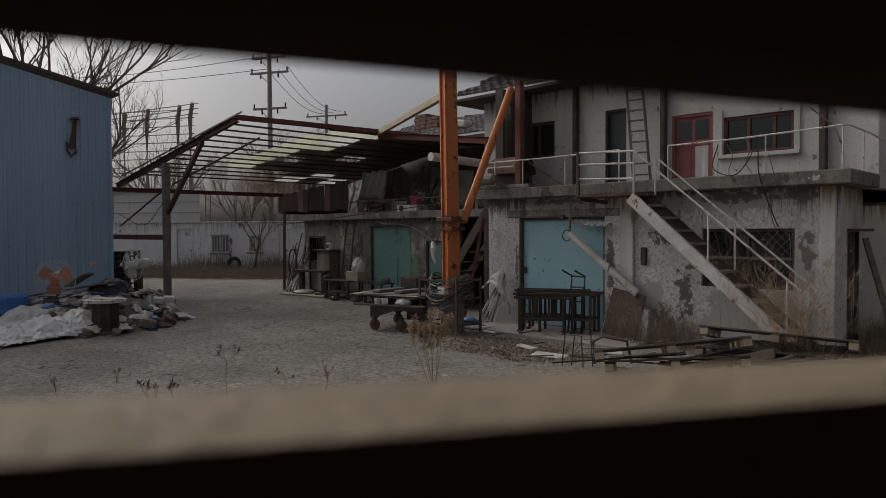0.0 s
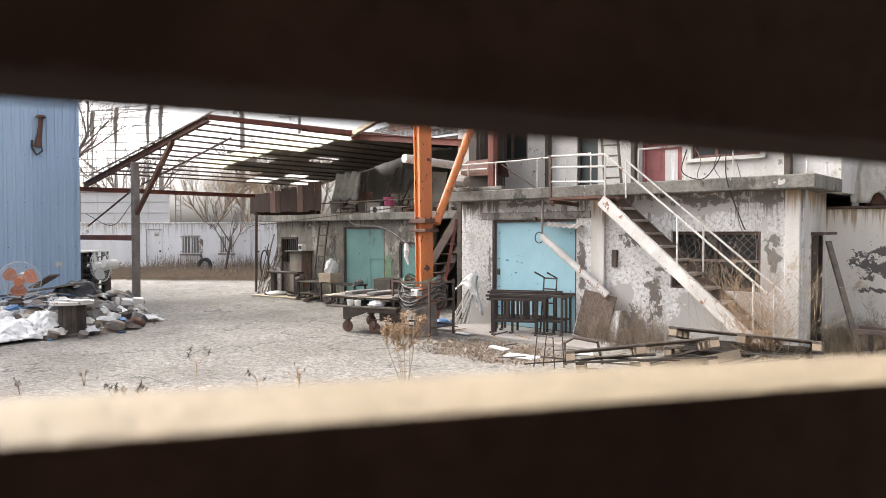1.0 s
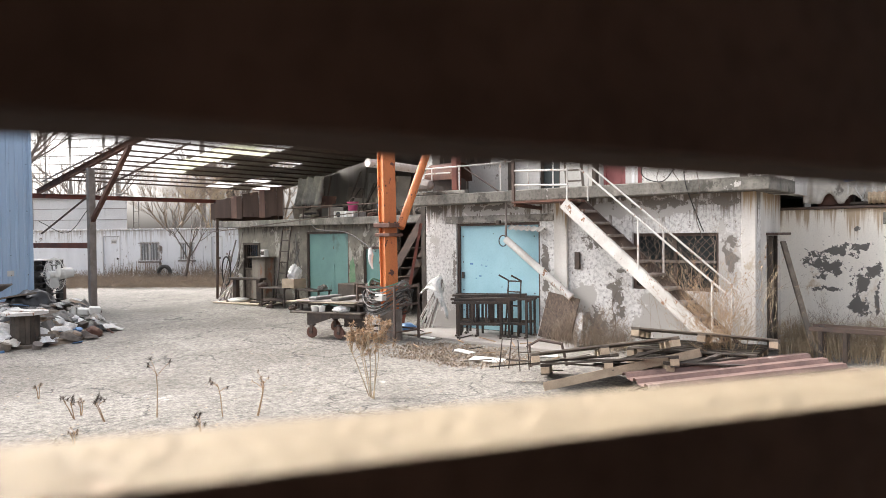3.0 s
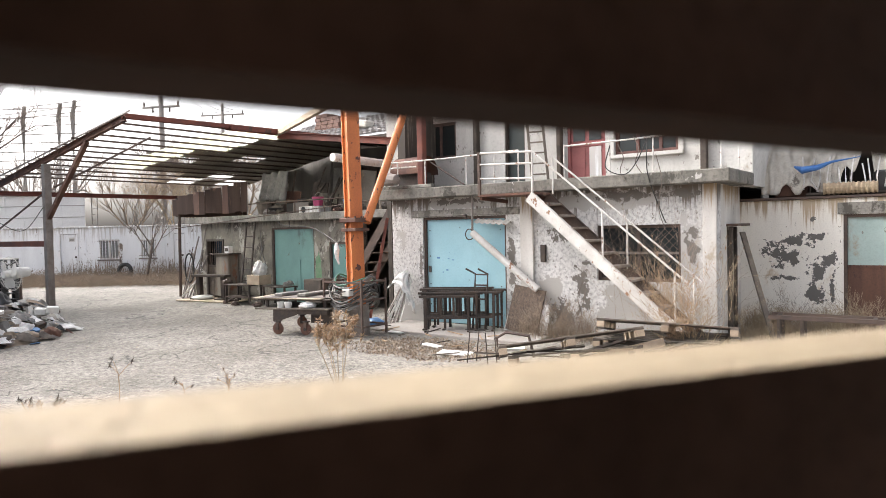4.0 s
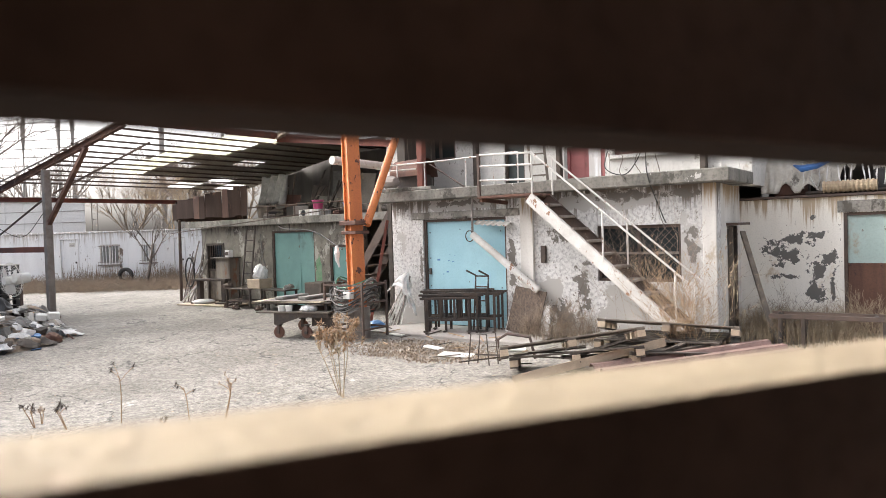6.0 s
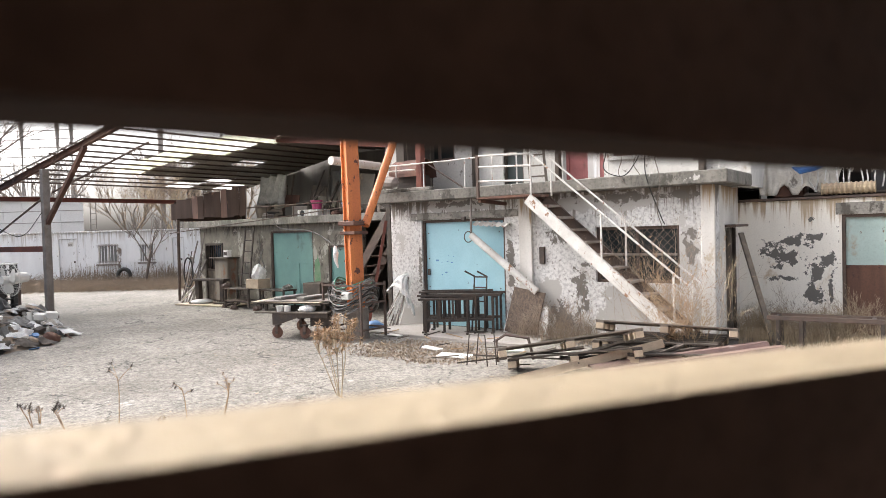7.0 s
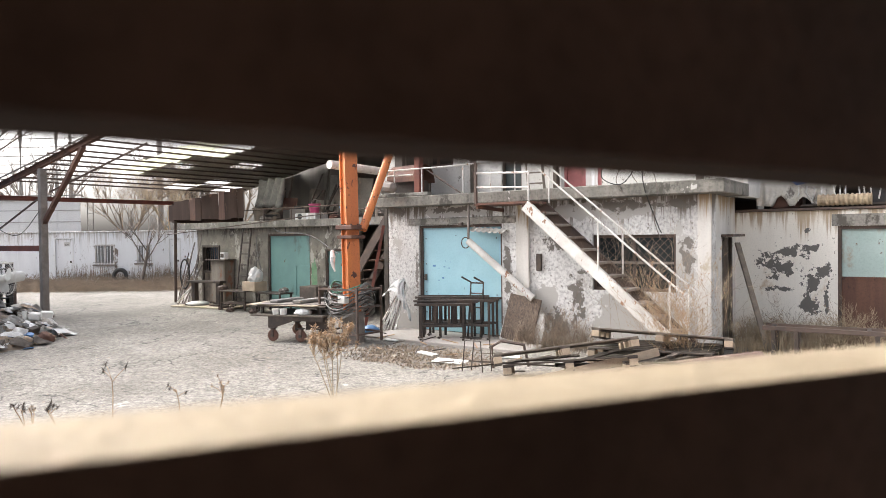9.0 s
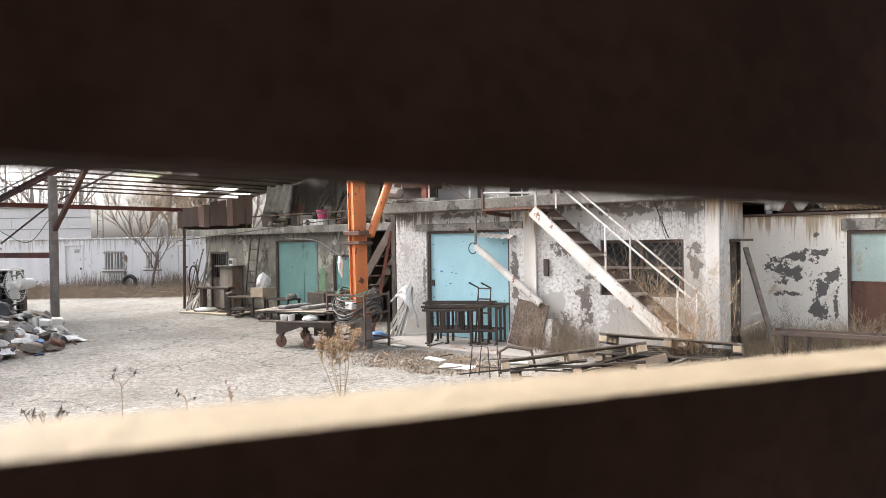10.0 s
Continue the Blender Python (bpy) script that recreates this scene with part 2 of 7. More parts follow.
M["white_paint"] = mat("white_paint", (0.68, 0.66, 0.62), (0.52, 0.49, 0.45), 3, 0.55, stain=(0.26, 0.14, 0.08), stain_at=0.585, stain_scale=7, soft=0.03, grain=0.08)
M["steel_dark"] = mat("steel_dark", (0.05, 0.042, 0.038), (0.09, 0.065, 0.05), 5, 0.6, metal=0.3)
M["steel_brown"] = mat("steel_brown", (0.12, 0.08, 0.06), (0.07, 0.05, 0.042), 4, 0.75)
M["steel_grey"] = mat("steel_grey", (0.27, 0.24, 0.215), (0.18, 0.15, 0.13), 4, 0.6, metal=0.2)
M["wood_grey"] = mat("wood_grey", (0.2, 0.165, 0.13), (0.11, 0.09, 0.073), 5, 0.85, bump=0.4, fine=90, vary=0.2)
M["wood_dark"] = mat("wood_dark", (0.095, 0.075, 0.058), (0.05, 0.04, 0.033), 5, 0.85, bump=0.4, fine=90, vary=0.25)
M["wood_pale"] = mat("wood_pale", (0.48, 0.38, 0.27), (0.36, 0.28, 0.2), 6, 0.8, bump=0.4, fine=90, vary=0.15)
M["shed_blue"] = mat("shed_blue", (0.4, 0.53, 0.68), (0.34, 0.46, 0.61), 0.8, 0.45, streak=True, bump=0.05, stain=(0.3, 0.36, 0.44), stain_at=0.68, stain_scale=1.2, grain=0.08)
M["cabin_white"] = mat("cabin_white", (0.88, 0.885, 0.89), (0.77, 0.775, 0.78), 1.2, 0.6, streak=True, stain=(0.2, 0.16, 0.13), stain_at=0.61, stain_scale=2.5, soft=0.05, drips=(0.9, 2.5, (0.55, 0.52, 0.49)), grain=0.1, flecks=(3.2, 0.63, (0.28, 0.25, 0.22)))
M["far_white"] = mat("far_white", (0.82, 0.81, 0.8), (0.76, 0.75, 0.74), 0.3, 0.8)
# grey-brown lightened: distance haze is put into the colour
M["far_steel_haze"] = mat("far_steel_haze", (0.36, 0.33, 0.3), (0.27, 0.25, 0.23), 1.0, 0.8)
M["tile"] = mat("tile", (0.13, 0.125, 0.12), (0.22, 0.2, 0.19), 4, 0.85, vary=0.3)
M["sheet_dark"] = mat("sheet_dark", (0.26, 0.235, 0.19), (0.17, 0.15, 0.12), 1.2, 0.8, stain=(0.3, 0.24, 0.17), stain_at=0.62)
M["red_paint"] = mat("red_paint", (0.33, 0.115, 0.11), (0.25, 0.085, 0.08), 3, 0.7, grain=0.15, stain=(0.2, 0.09, 0.075), stain_at=0.62, stain_scale=3, soft=0.08)
M["frame_brown"] = mat("frame_brown", (0.16, 0.075, 0.06), (0.1, 0.05, 0.042), 4, 0.8)
M["tarp"] = mat("tarp", (0.64, 0.6, 0.53), (0.47, 0.44, 0.39), 2, 0.9, gloss=0.15, stain=(0.2, 0.18, 0.16), stain_at=0.62)
M["tarp_blue"] = mat("tarp_blue", (0.06, 0.2, 0.55), (0.05, 0.16, 0.42), 3, 0.5)
M["cloth_grey"] = mat("cloth_grey", (0.78, 0.77, 0.74), (0.62, 0.61, 0.58), 6, 0.9, stain=(0.26, 0.235, 0.2), stain_at=0.6, stain_scale=6, soft=0.08)
M["white_bag"] = mat("white_bag", (0.76, 0.75, 0.73), (0.62, 0.6, 0.57), 4, 0.6, stain=(0.3, 0.28, 0.26), stain_at=0.66, stain_scale=5, vary=0.2)
M["white_plastic"] = mat("white_plastic", (0.66, 0.65, 0.61), (0.56, 0.54, 0.5), 5, 0.45, grain=0.08)
M["orange_plastic"] = mat("orange_plastic", (0.6, 0.2, 0.09), (0.52, 0.17, 0.08), 5, 0.4)
M["pink_plastic"] = mat("pink_plastic", (0.6, 0.09, 0.22), (0.5, 0.08, 0.19), 5, 0.4)
M["blue_plastic"] = mat("blue_plastic", (0.1, 0.22, 0.42), (0.08, 0.18, 0.34), 4, 0.4)
M["black_plastic"] = mat("black_plastic", (0.022, 0.022, 0.024), (0.035, 0.035, 0.035), 5, 0.4)
M["rubber"] = mat("rubber", (0.03, 0.029, 0.028), (0.05, 0.047, 0.043), 6, 0.8)
M["hose_grey"] = mat("hose_grey", (0.22, 0.21, 0.19), (0.13, 0.122, 0.112), 6, 0.6)
M["hose_green"] = mat("hose_green", (0.06, 0.2, 0.12), (0.05, 0.15, 0.1), 6, 0.5)
M["bark"] = mat("bark", (0.2, 0.165, 0.14), (0.13, 0.105, 0.09), 6, 0.9)
M["dry"] = mat("dry", (0.44, 0.3, 0.18), (0.3, 0.205, 0.13), 5, 0.9, bump=0)
M["dry_pale"] = mat("dry_pale", (0.45, 0.36, 0.24), (0.33, 0.25, 0.17), 5, 0.9, bump=0)
M["dry_grey"] = mat("dry_grey", (0.36, 0.28, 0.205), (0.24, 0.19, 0.145), 5, 0.9, bump=0)
# near-black: the shade of interiors is put into this colour
M["inside_shade"] = mat("inside_shade", (0.05, 0.045, 0.04), (0.035, 0.03, 0.028), 2, 0.9)
M["brick"] = mat("brick", (0.22, 0.13, 0.1), (0.15, 0.095, 0.08), 3, 0.9)
M["ply"] = mat("ply", (0.5, 0.42, 0.31), (0.4, 0.33, 0.24), 3, 0.8)
M["wicker"] = mat("wicker", (0.16, 0.115, 0.085), (0.07, 0.052, 0.042), 25, 0.9, bump=0.6)


def glass(name, tint=(0.1, 0.11, 0.11), rough=0.12):
    m = bpy.data.materials.new(name)
    m.use_nodes = True
    p = m.node_tree.nodes["Principled BSDF"]
    p.inputs["Base Color"].default_value = rgb(tint)
    p.inputs["Roughness"].default_value = rough
    p.inputs["Specular IOR Level"].default_value = 0.6
    return m


def clear_panel(name, tint):
    """Weathered translucent roofing: part of the light passes."""
    m = bpy.data.materials.new(name)
    m.use_nodes = True
    n, l = m.node_tree.nodes, m.node_tree.links
    a, b, x = n.new("ShaderNodeBsdfTranslucent"), n.new("ShaderNodeBsdfTransparent"), n.new("ShaderNodeMixShader")
    a.inputs[0].default_value = rgb(tint)
    b.inputs[0].default_value = rgb(tint)
    x.inputs[0].default_value = 0.45
    l.new(a.outputs[0], x.inputs[1])
    l.new(b.outputs[0], x.inputs[2])
    l.new(x.outputs[0], n["Material Output"].inputs[0])
    return m


M["glass"] = glass("glass", (0.02, 0.025, 0.026))
# paler tint: a reflection put into the colour of the cabin panes
M["glass_reflect_tone"] = glass("glass_reflect_tone", (0.2, 0.2, 0.19), 0.25)
M["panel_yellow"] = clear_panel("panel_yellow", (0.76, 0.77, 0.58))
M["panel_clear"] = clear_panel("panel_clear", (0.85, 0.85, 0.8))


# ---- building helpers ----
def part(name, bm, material, parent=None, label="", smooth=False):
    me = bpy.data.meshes.new(name)
    bm.normal_update()
    bm.to_mesh(me)
    bm.free()
    me.materials.append(M[material] if isinstance(material, str) else material)
    if smooth:
        for f in me.polygons:
            f.use_smooth = True
    ob = new(name, me)
    if parent is not None:
        ob.parent = parent
    if label:
        ob["label"] = label
    return ob


def thing(name, label, category, m=None, group="", kind=""):
    ob = new(name)
    ob.empty_display_size = 0.1
    if m is not None:
        ob.matrix_world = m
    return tagged(ob, label, category, group, kind)


def bx(bm, a, b, rot=None, at=None, bevel=0.0):
    """An upright box from corner a to corner b; rot and at turn and move it. bevel rounds its edges."""
    c = [(a[i] + b[i]) / 2 for i in range(3)]
    s = [max(abs(b[i] - a[i]), 1e-4) for i in range(3)]
    m = Matrix.Translation(c) @ Matrix.Diagonal((*s, 1))
    if rot is not None:
        m = Matrix.Translation(at or (0, 0, 0)) @ Euler([radians(q) for q in rot]).to_matrix().to_4x4() @ m
    r = bmesh.ops.create_cube(bm, size=1.0, matrix=m)
    if bevel:
        es = {e for v in r["verts"] for e in v.link_edges}
        bmesh.ops.bevel(bm, geom=list(es), offset=bevel, segments=1, affect="EDGES", profile=0.5)
    return bm


def box(a, b, rot=None, at=None, bevel=0.0):
    return bx(bmesh.new(), a, b, rot, at, bevel)


def rod(bm, p, q, r, r2=None, n=8):
    p, q = Vector(p), Vector(q)
    d = q - p
    m = Matrix.Translation((p + q) / 2) @ d.to_track_quat("Z", "Y").to_matrix().to_4x4()
    bmesh.ops.create_cone(bm, cap_ends=True, segments=n, radius1=r, radius2=r if r2 is None else r2, depth=d.length, matrix=m)
    return bm


def bar(bm, p, q, w, h, roll=0.0):
    """A square-edged bar from p to q."""
    p, q = Vector(p), Vector(q)
    d = q - p
    m = Matrix.Translation((p + q) / 2) @ d.to_track_quat("Z", "Y").to_matrix().to_4x4() @ Matrix.Rotation(radians(roll), 4, "Z") @ Matrix.Diagonal((w, h, d.length, 1))
    bmesh.ops.create_cube(bm, size=1.0, matrix=m)
    return bm


def h_bar(bm, p, q, w, h, t=0.02, roll=0.0):
    """A rolled steel H section from p to q."""
    p, q = Vector(p), Vector(q)
    d = q - p
    base = Matrix.Translation((p + q) / 2) @ d.to_track_quat("Z", "Y").to_matrix().to_4x4() @ Matrix.Rotation(radians(roll), 4, "Z")
    for o, s in (((0, h / 2 - t / 2), (w, t)), ((0, -h / 2 + t / 2), (w, t)), ((0, 0), (t, h - 2 * t))):
        bmesh.ops.create_cube(bm, size=1.0, matrix=base @ Matrix.Translation((*o, 0)) @ Matrix.Diagonal((*s, d.length, 1)))
    return bm


def tube(pts, r, n=6, bm=None, closed=False):
    """A round tube along the points."""
    bm = bm or bmesh.new()
    pts = [Vector(p) for p in pts]
    rings = []
    k = len(pts)
    for i, p in enumerate(pts):
        d = (pts[(i + 1) % k] - pts[i - 1]) if closed else (pts[min(i + 1, k - 1)] - pts[max(i - 1, 0)])
        q = d.to_track_quat("Z", "Y")
        rr = r[i] if isinstance(r, (list, tuple)) else r
        rings.append([bm.verts.new(p + q @ Vector((rr * math.cos(j * math.tau / n), rr * math.sin(j * math.tau / n), 0))) for j in range(n)])
    for i in range(k if closed else k - 1):
        a, b = rings[i], rings[(i + 1) % k]
        for j in range(n):
            bm.faces.new((a[j], a[(j + 1) % n], b[(j + 1) % n], b[j]))
    if not closed:
        bm.faces.new(rings[0][::-1])
        bm.faces.new(rings[-1])
    return bm


def curve(pts, n=8):
    """Points of a smooth curve through the given points."""
    p = [Vector(q) for q in pts]
    p = [p[0] * 2 - p[1]] + p + [p[-1] * 2 - p[-2]]
    out = []
    for i in range(1, len(p) - 2):
        for k in range(n):
            t = k / n
            a, b, c, d = p[i - 1], p[i], p[i + 1], p[i + 2]
            out.append(0.5 * (2 * b + (c - a) * t + (2 * a - 5 * b + 4 * c - d) * t * t + (3 * b - a - 3 * c + d) * t ** 3))
    return out + [p[-2]]


def wall_mesh(u0, u1, z0, z1, t, holes):
    """A wall of thickness t along local x, with holes (u0, u1, z0, z1) cut through it."""
    us = sorted({u0, u1, *[h[0] for h in holes], *[h[1] for h in holes]})
    zs = sorted({z0, z1, *[h[2] for h in holes], *[h[3] for h in holes]})
    us = [u for u in us if u0 <= u <= u1]
    zs = [z for z in zs if z0 <= z <= z1]
    bm = bmesh.new()
    vs = {}
    def v(i, j, k):
        if (i, j, k) not in vs:
            vs[i, j, k] = bm.verts.new((us[i], k * t, zs[j]))
        return vs[i, j, k]
    def solid(i, j):
        if not (0 <= i < len(us) - 1 and 0 <= j < len(zs) - 1):
            return False
        a, b = (us[i] + us[i + 1]) / 2, (zs[j] + zs[j + 1]) / 2
        return not any(h[0] < a < h[1] and h[2] < b < h[3] for h in holes)
    for i in range(len(us) - 1):
        for j in range(len(zs) - 1):
            if not solid(i, j):
                continue
            bm.faces.new((v(i, j, 0), v(i + 1, j, 0), v(i + 1, j + 1, 0), v(i, j + 1, 0)))
            bm.faces.new((v(i, j, 1), v(i, j + 1, 1), v(i + 1, j + 1, 1), v(i + 1, j, 1)))
            if not solid(i - 1, j):
                bm.faces.new((v(i, j, 0), v(i, j + 1, 0), v(i, j + 1, 1), v(i, j, 1)))
            if not solid(i + 1, j):
                bm.faces.new((v(i + 1, j, 0), v(i + 1, j, 1), v(i + 1, j + 1, 1), v(i + 1, j + 1, 0)))
            if not solid(i, j - 1):
                bm.faces.new((v(i, j, 0), v(i, j, 1), v(i + 1, j, 1), v(i + 1, j, 0)))
            if not solid(i, j + 1):
                bm.faces.new((v(i, j + 1, 0), v(i + 1, j + 1, 0), v(i + 1, j + 1, 1), v(i, j + 1, 1)))
    return bm


def wall(name, material, m, u0, u1, z0, z1, t=0.2, holes=(), label="", category="wall"):
    ob = part(name, wall_mesh(u0, u1, z0, z1, t, list(holes)), material)
    ob.matrix_world = m
    return tagged(ob, label, category, kind="structure")


def corrugated(length, height, pitch, depth, slope_top=0.0, rib=True):
    """A profiled sheet: along x, standing in z, ribs towards -y."""
    bm = bmesh.new()
    n = max(int(length / pitch), 1)
    prof = []
    for i in range(n):
        x = i * length / n
        w = length / n
        prof += [(x, 0), (x + w * 0.55, 0), (x + w * 0.65, -depth), (x + w * 0.9, -depth)] if rib else [(x, 0), (x + w * 0.25, -depth * 0.7), (x + w * 0.5, -depth), (x + w * 0.75, -depth * 0.7)]
    prof.append((length, 0))
    low = [bm.verts.new((x, y, 0)) for x, y in prof]
    top = [bm.verts.new((x, y, height + slope_top * x)) for x, y in prof]
    for i in range(len(prof) - 1):
        bm.faces.new((low[i], low[i + 1], top[i + 1], top[i]))
    return bm


def thick(ob, t):
    s = ob.modifiers.new("thickness", "SOLIDIFY")
    s.thickness = t
    return ob


# ---- the fence with its gap, and unseen boarding added behind it for shade ----
FENCE = pose(0, 0, 0, 0, 0, 62.73)
fence = thing("plank_fence", "brown-painted plank fence with one open gap between boards", "fence", FENCE)


def fence_board(z_low, z_high, slope, pale):
    bm = bmesh.new()
    n = 60
    for i in range(n + 1):
        x = -3.0 + 6.0 * i / n
        w = 0.0007 * noise.noise((x * 9, z_low * 7, 0)) + 0.0005 * noise.noise((x * 40, z_low * 5, 3))
        for y, z in ((0.0, z_low), (0.027, z_low), (0.027, z_high), (0.0, z_high)):
            bm.verts.new((x, y, z - slope * x + w))
    bm.verts.ensure_lookup_table()
    for i in range(n):
        for k in range(4):
            a, b = i * 4 + k, i * 4 + (k + 1) % 4
            bm.faces.new([bm.verts[q] for q in (a, a + 4, b + 4, b)])
    bm.faces.new([bm.verts[q] for q in (3, 2, 1, 0)])
    bm.faces.new([bm.verts[n * 4 + q] for q in (0, 1, 2, 3)])
    bmesh.ops.recalc_face_normals(bm, faces=bm.faces)
    ob = part("board", bm, "board_brown", fence, "weathered board, brown on the face, bare wood on its top edge" if pale else "")
    # downward faces of upper boards take the colour with painted shade
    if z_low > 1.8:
        ob.data.materials.append(M["board_under_shade"])
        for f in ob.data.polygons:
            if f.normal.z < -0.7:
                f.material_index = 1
    if pale:
        ob.data.materials.append(M["board_wood"])
        for f in ob.data.polygons:
            if f.normal.z > 0.7:
                f.material_index = 1
    return ob


GAP_LOW, GAP_HIGH = 1.8002, 1.8471
for i in range(9):
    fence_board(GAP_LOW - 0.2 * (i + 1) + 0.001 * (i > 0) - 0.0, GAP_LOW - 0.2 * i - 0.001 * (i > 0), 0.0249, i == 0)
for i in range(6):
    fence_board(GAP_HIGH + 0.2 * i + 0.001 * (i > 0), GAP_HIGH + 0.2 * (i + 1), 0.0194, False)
for x in (-2.2, 2.2):
    part("fence_post", box((x - 0.05, 0.029, 0), (x + 0.05, 0.13, 3.0), bevel=0.006), "wood_dark", fence)
# unseen back wall and ceiling, added to keep skylight off the near board faces
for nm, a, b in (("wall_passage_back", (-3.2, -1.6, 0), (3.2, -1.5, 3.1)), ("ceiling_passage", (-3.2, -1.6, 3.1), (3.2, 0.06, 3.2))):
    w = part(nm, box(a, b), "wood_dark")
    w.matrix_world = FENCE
    tagged(w, "unseen dark boarding added behind the fence to block skylight", "wall", kind="structure")

# ---- ground ----
def ground_height(x, y):
    r = math.hypot(x + 9, y - 8)
    k = max(0.0, 1 - r / 45)
    return k * (0.035 * noise.noise((x * 0.35, y * 0.35, 0)) + 0.012 * noise.noise((x * 1.7, y * 1.7, 5)) + 0.006 * noise.noise((x * 6, y * 6, 2))) - 0.03


def make_ground():
    bm = bmesh.new()
    xs = [-900, -300, -120, -70, -50] + [-42 + 0.25 * i for i in range(200)] + [8.5, 12, 20, 40, 100, 300, 900]
    ys = [-900, -300, -100, -40, -15, -6, -3] + [-1 + 0.25 * i for i in range(100)] + [25, 30, 40, 60, 120, 300, 900]
    g = [[bm.verts.new((x, y, ground_height(x, y))) for y in ys] for x in xs]
    for i in range(len(xs) - 1):
        for j in range(len(ys) - 1):
            bm.faces.new((g[i][j], g[i + 1][j], g[i + 1][j + 1], g[i][j + 1]))
    ob = part("ground", bm, "ground", smooth=True)
    return tagged(ob, "worn pale concrete yard, cracked, gritty and stained", "ground", kind="structure")


make_ground()


def ground_crack(pts, width, seed):
    """A winding dark crack in the concrete."""
    bm = bmesh.new()
    row = []
    for k, p in enumerate(curve([(x, y, 0) for x, y in pts], 40)):
        x, y = p.x + 0.06 * noise.noise((k * 0.12, seed, 0)) + 0.02 * noise.noise((k * 0.5, seed, 4)), p.y + 0.06 * noise.noise((k * 0.12, 3, seed))
        w = width * (0.35 + 0.9 * abs(noise.noise((k * 0.21, seed, 8))))
        row.append([bm.verts.new((x + q * w, y, ground_height(x, y) + 0.006)) for q in (-1, 1)])
    for a, b in zip(row, row[1:]):
        bm.faces.new((a[0], a[1], b[1], b[0]))
    return tagged(part("ground_crack", bm, "crack_dirt"), "winding dirt-filled crack in the concrete yard", "crack", kind="structure")


ground_crack([(-7.1, 3.0), (-6.85, 3.7), (-6.8, 4.7), (-6.5, 6.0), (-6.35, 7.0)], 0.016, 1.0)
ground_crack([(-6.6, 4.4), (-6.15, 5.5), (-6.2, 6.6), (-5.7, 7.6)], 0.011, 5.0)
ground_crack([(-12.6, 5.2), (-10.8, 5.7), (-9.3, 6.6), (-8.0, 6.9)], 0.012, 9.0)
ground_crack([(-12.2, 7.3), (-11.0, 7.9), (-9.9, 7.7)], 0.014, 13.0)
ground_crack([(-8.9, 2.6), (-9.4, 3.6), (-8.9, 4.6), (-9.5, 5.6)], 0.012, 17.0)
apron = part("pavement", box((-8.75, 9.35, -0.05), (-5.3, 10.6, 0.012), bevel=0.01), "apron")
tagged(apron, "grey concrete apron before the workshop door", "pavement", kind="structure")
FY, UY = 10.61, 11.8      # lower front, upper front of the workshop
ID = Matrix.Identity(4)

# ---- two-storey workshop: lower front ----
wall("wall_front", "plaster_grey", pose(0, FY, 0), -9.15, -2.76, -0.1, 2.45, 0.22, [(-8.36, -6.44, -0.1, 2.06), (-4.68, -3.3, 0.92, 1.83)], "grey peeling plaster wall with drip stains")
wall("wall_side", "plaster_white", pose(-2.76, FY + 0.22, 0, 0, 0, 94.5), 0.0, 1.73, -0.1, 2.45, 0.2, [(0.5, 1.12, -0.1, 1.77)], "stained white plaster side wall")
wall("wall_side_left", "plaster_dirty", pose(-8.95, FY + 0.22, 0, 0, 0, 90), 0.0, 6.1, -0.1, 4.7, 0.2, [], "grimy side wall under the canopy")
for nm, x0, x1, z1 in (("pilaster", -6.12, -5.86, 2.43), ("pilaster", -2.96, -2.755, 2.43)):
    tagged(part(nm, box((x0, FY - 0.05, -0.05), (x1, FY - 0.002, z1), bevel=0.01), "plaster_white"), "white flaking concrete pilaster on the front", "pilaster", kind="structure")
tagged(part("lintel_band", box((-8.6, FY - 0.035, 2.07), (-6.14, FY - 0.002, 2.2), bevel=0.01), "concrete"), "rough concrete lintel over the blue door", "lintel", kind="structure")
# floors and inner walls painted near-black to stand for unlit rooms
tagged(part("floor_inside", box((-9.0, FY + 0.25, -0.06), (-2.95, 20, -0.01)), "inside_shade"), "workshop floor, near-black with indoor shade in its colour", "floor", kind="structure")
tagged(part("wall_inside", box((-9.0, 14.2, -0.1), (-2.9, 14.35, 4.8)), "inside_shade"), "inner wall of the workshop, indoor shade put into its colour", "wall", kind="structure")

slab = part("balcony_slab", box((-9.25, 10.3, 2.43), (-2.5, UY, 2.63), bevel=0.015), "slab_mossy")
tagged(slab, "grey weathered concrete balcony slab", "balcony", kind="structure")
slab_curb = part("balcony_curb", box((-9.22, 10.31, 2.632), (-7.9, 10.45, 2.70), bevel=0.01), "concrete")
tagged(slab_curb, "low concrete kerb on the balcony", "kerb", kind="structure")

# ---- upper storey ----
wall("wall_upper", "plaster_upper", pose(0, UY, 0), -10.3, -2.52, 2.43, 4.85, 0.2,
     [(-9.62, -8.36, 3.34, 4.1), (-7.16, -6.7, 2.64, 4.15), (-5.78, -5.02, 2.64, 3.88), (-4.84, -3.7, 3.1, 3.74)], "whitewashed upper wall, dirty and patched")
wall("wall_upper_side", "plaster_upper", pose(-2.52, UY + 0.2, 0, 0, 0, 90), 0, 4.0, 2.43, 4.85, 0.2, [], "whitewashed upper side wall")
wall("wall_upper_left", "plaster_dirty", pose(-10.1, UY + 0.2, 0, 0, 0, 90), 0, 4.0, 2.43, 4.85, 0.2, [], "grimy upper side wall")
tagged(part("wall_upper_inside", box((-10.0, 13.4, 2.7), (-2.9, 13.5, 4.8)), "inside_shade"), "inner wall upstairs, indoor shade put into its colour", "wall", kind="structure")
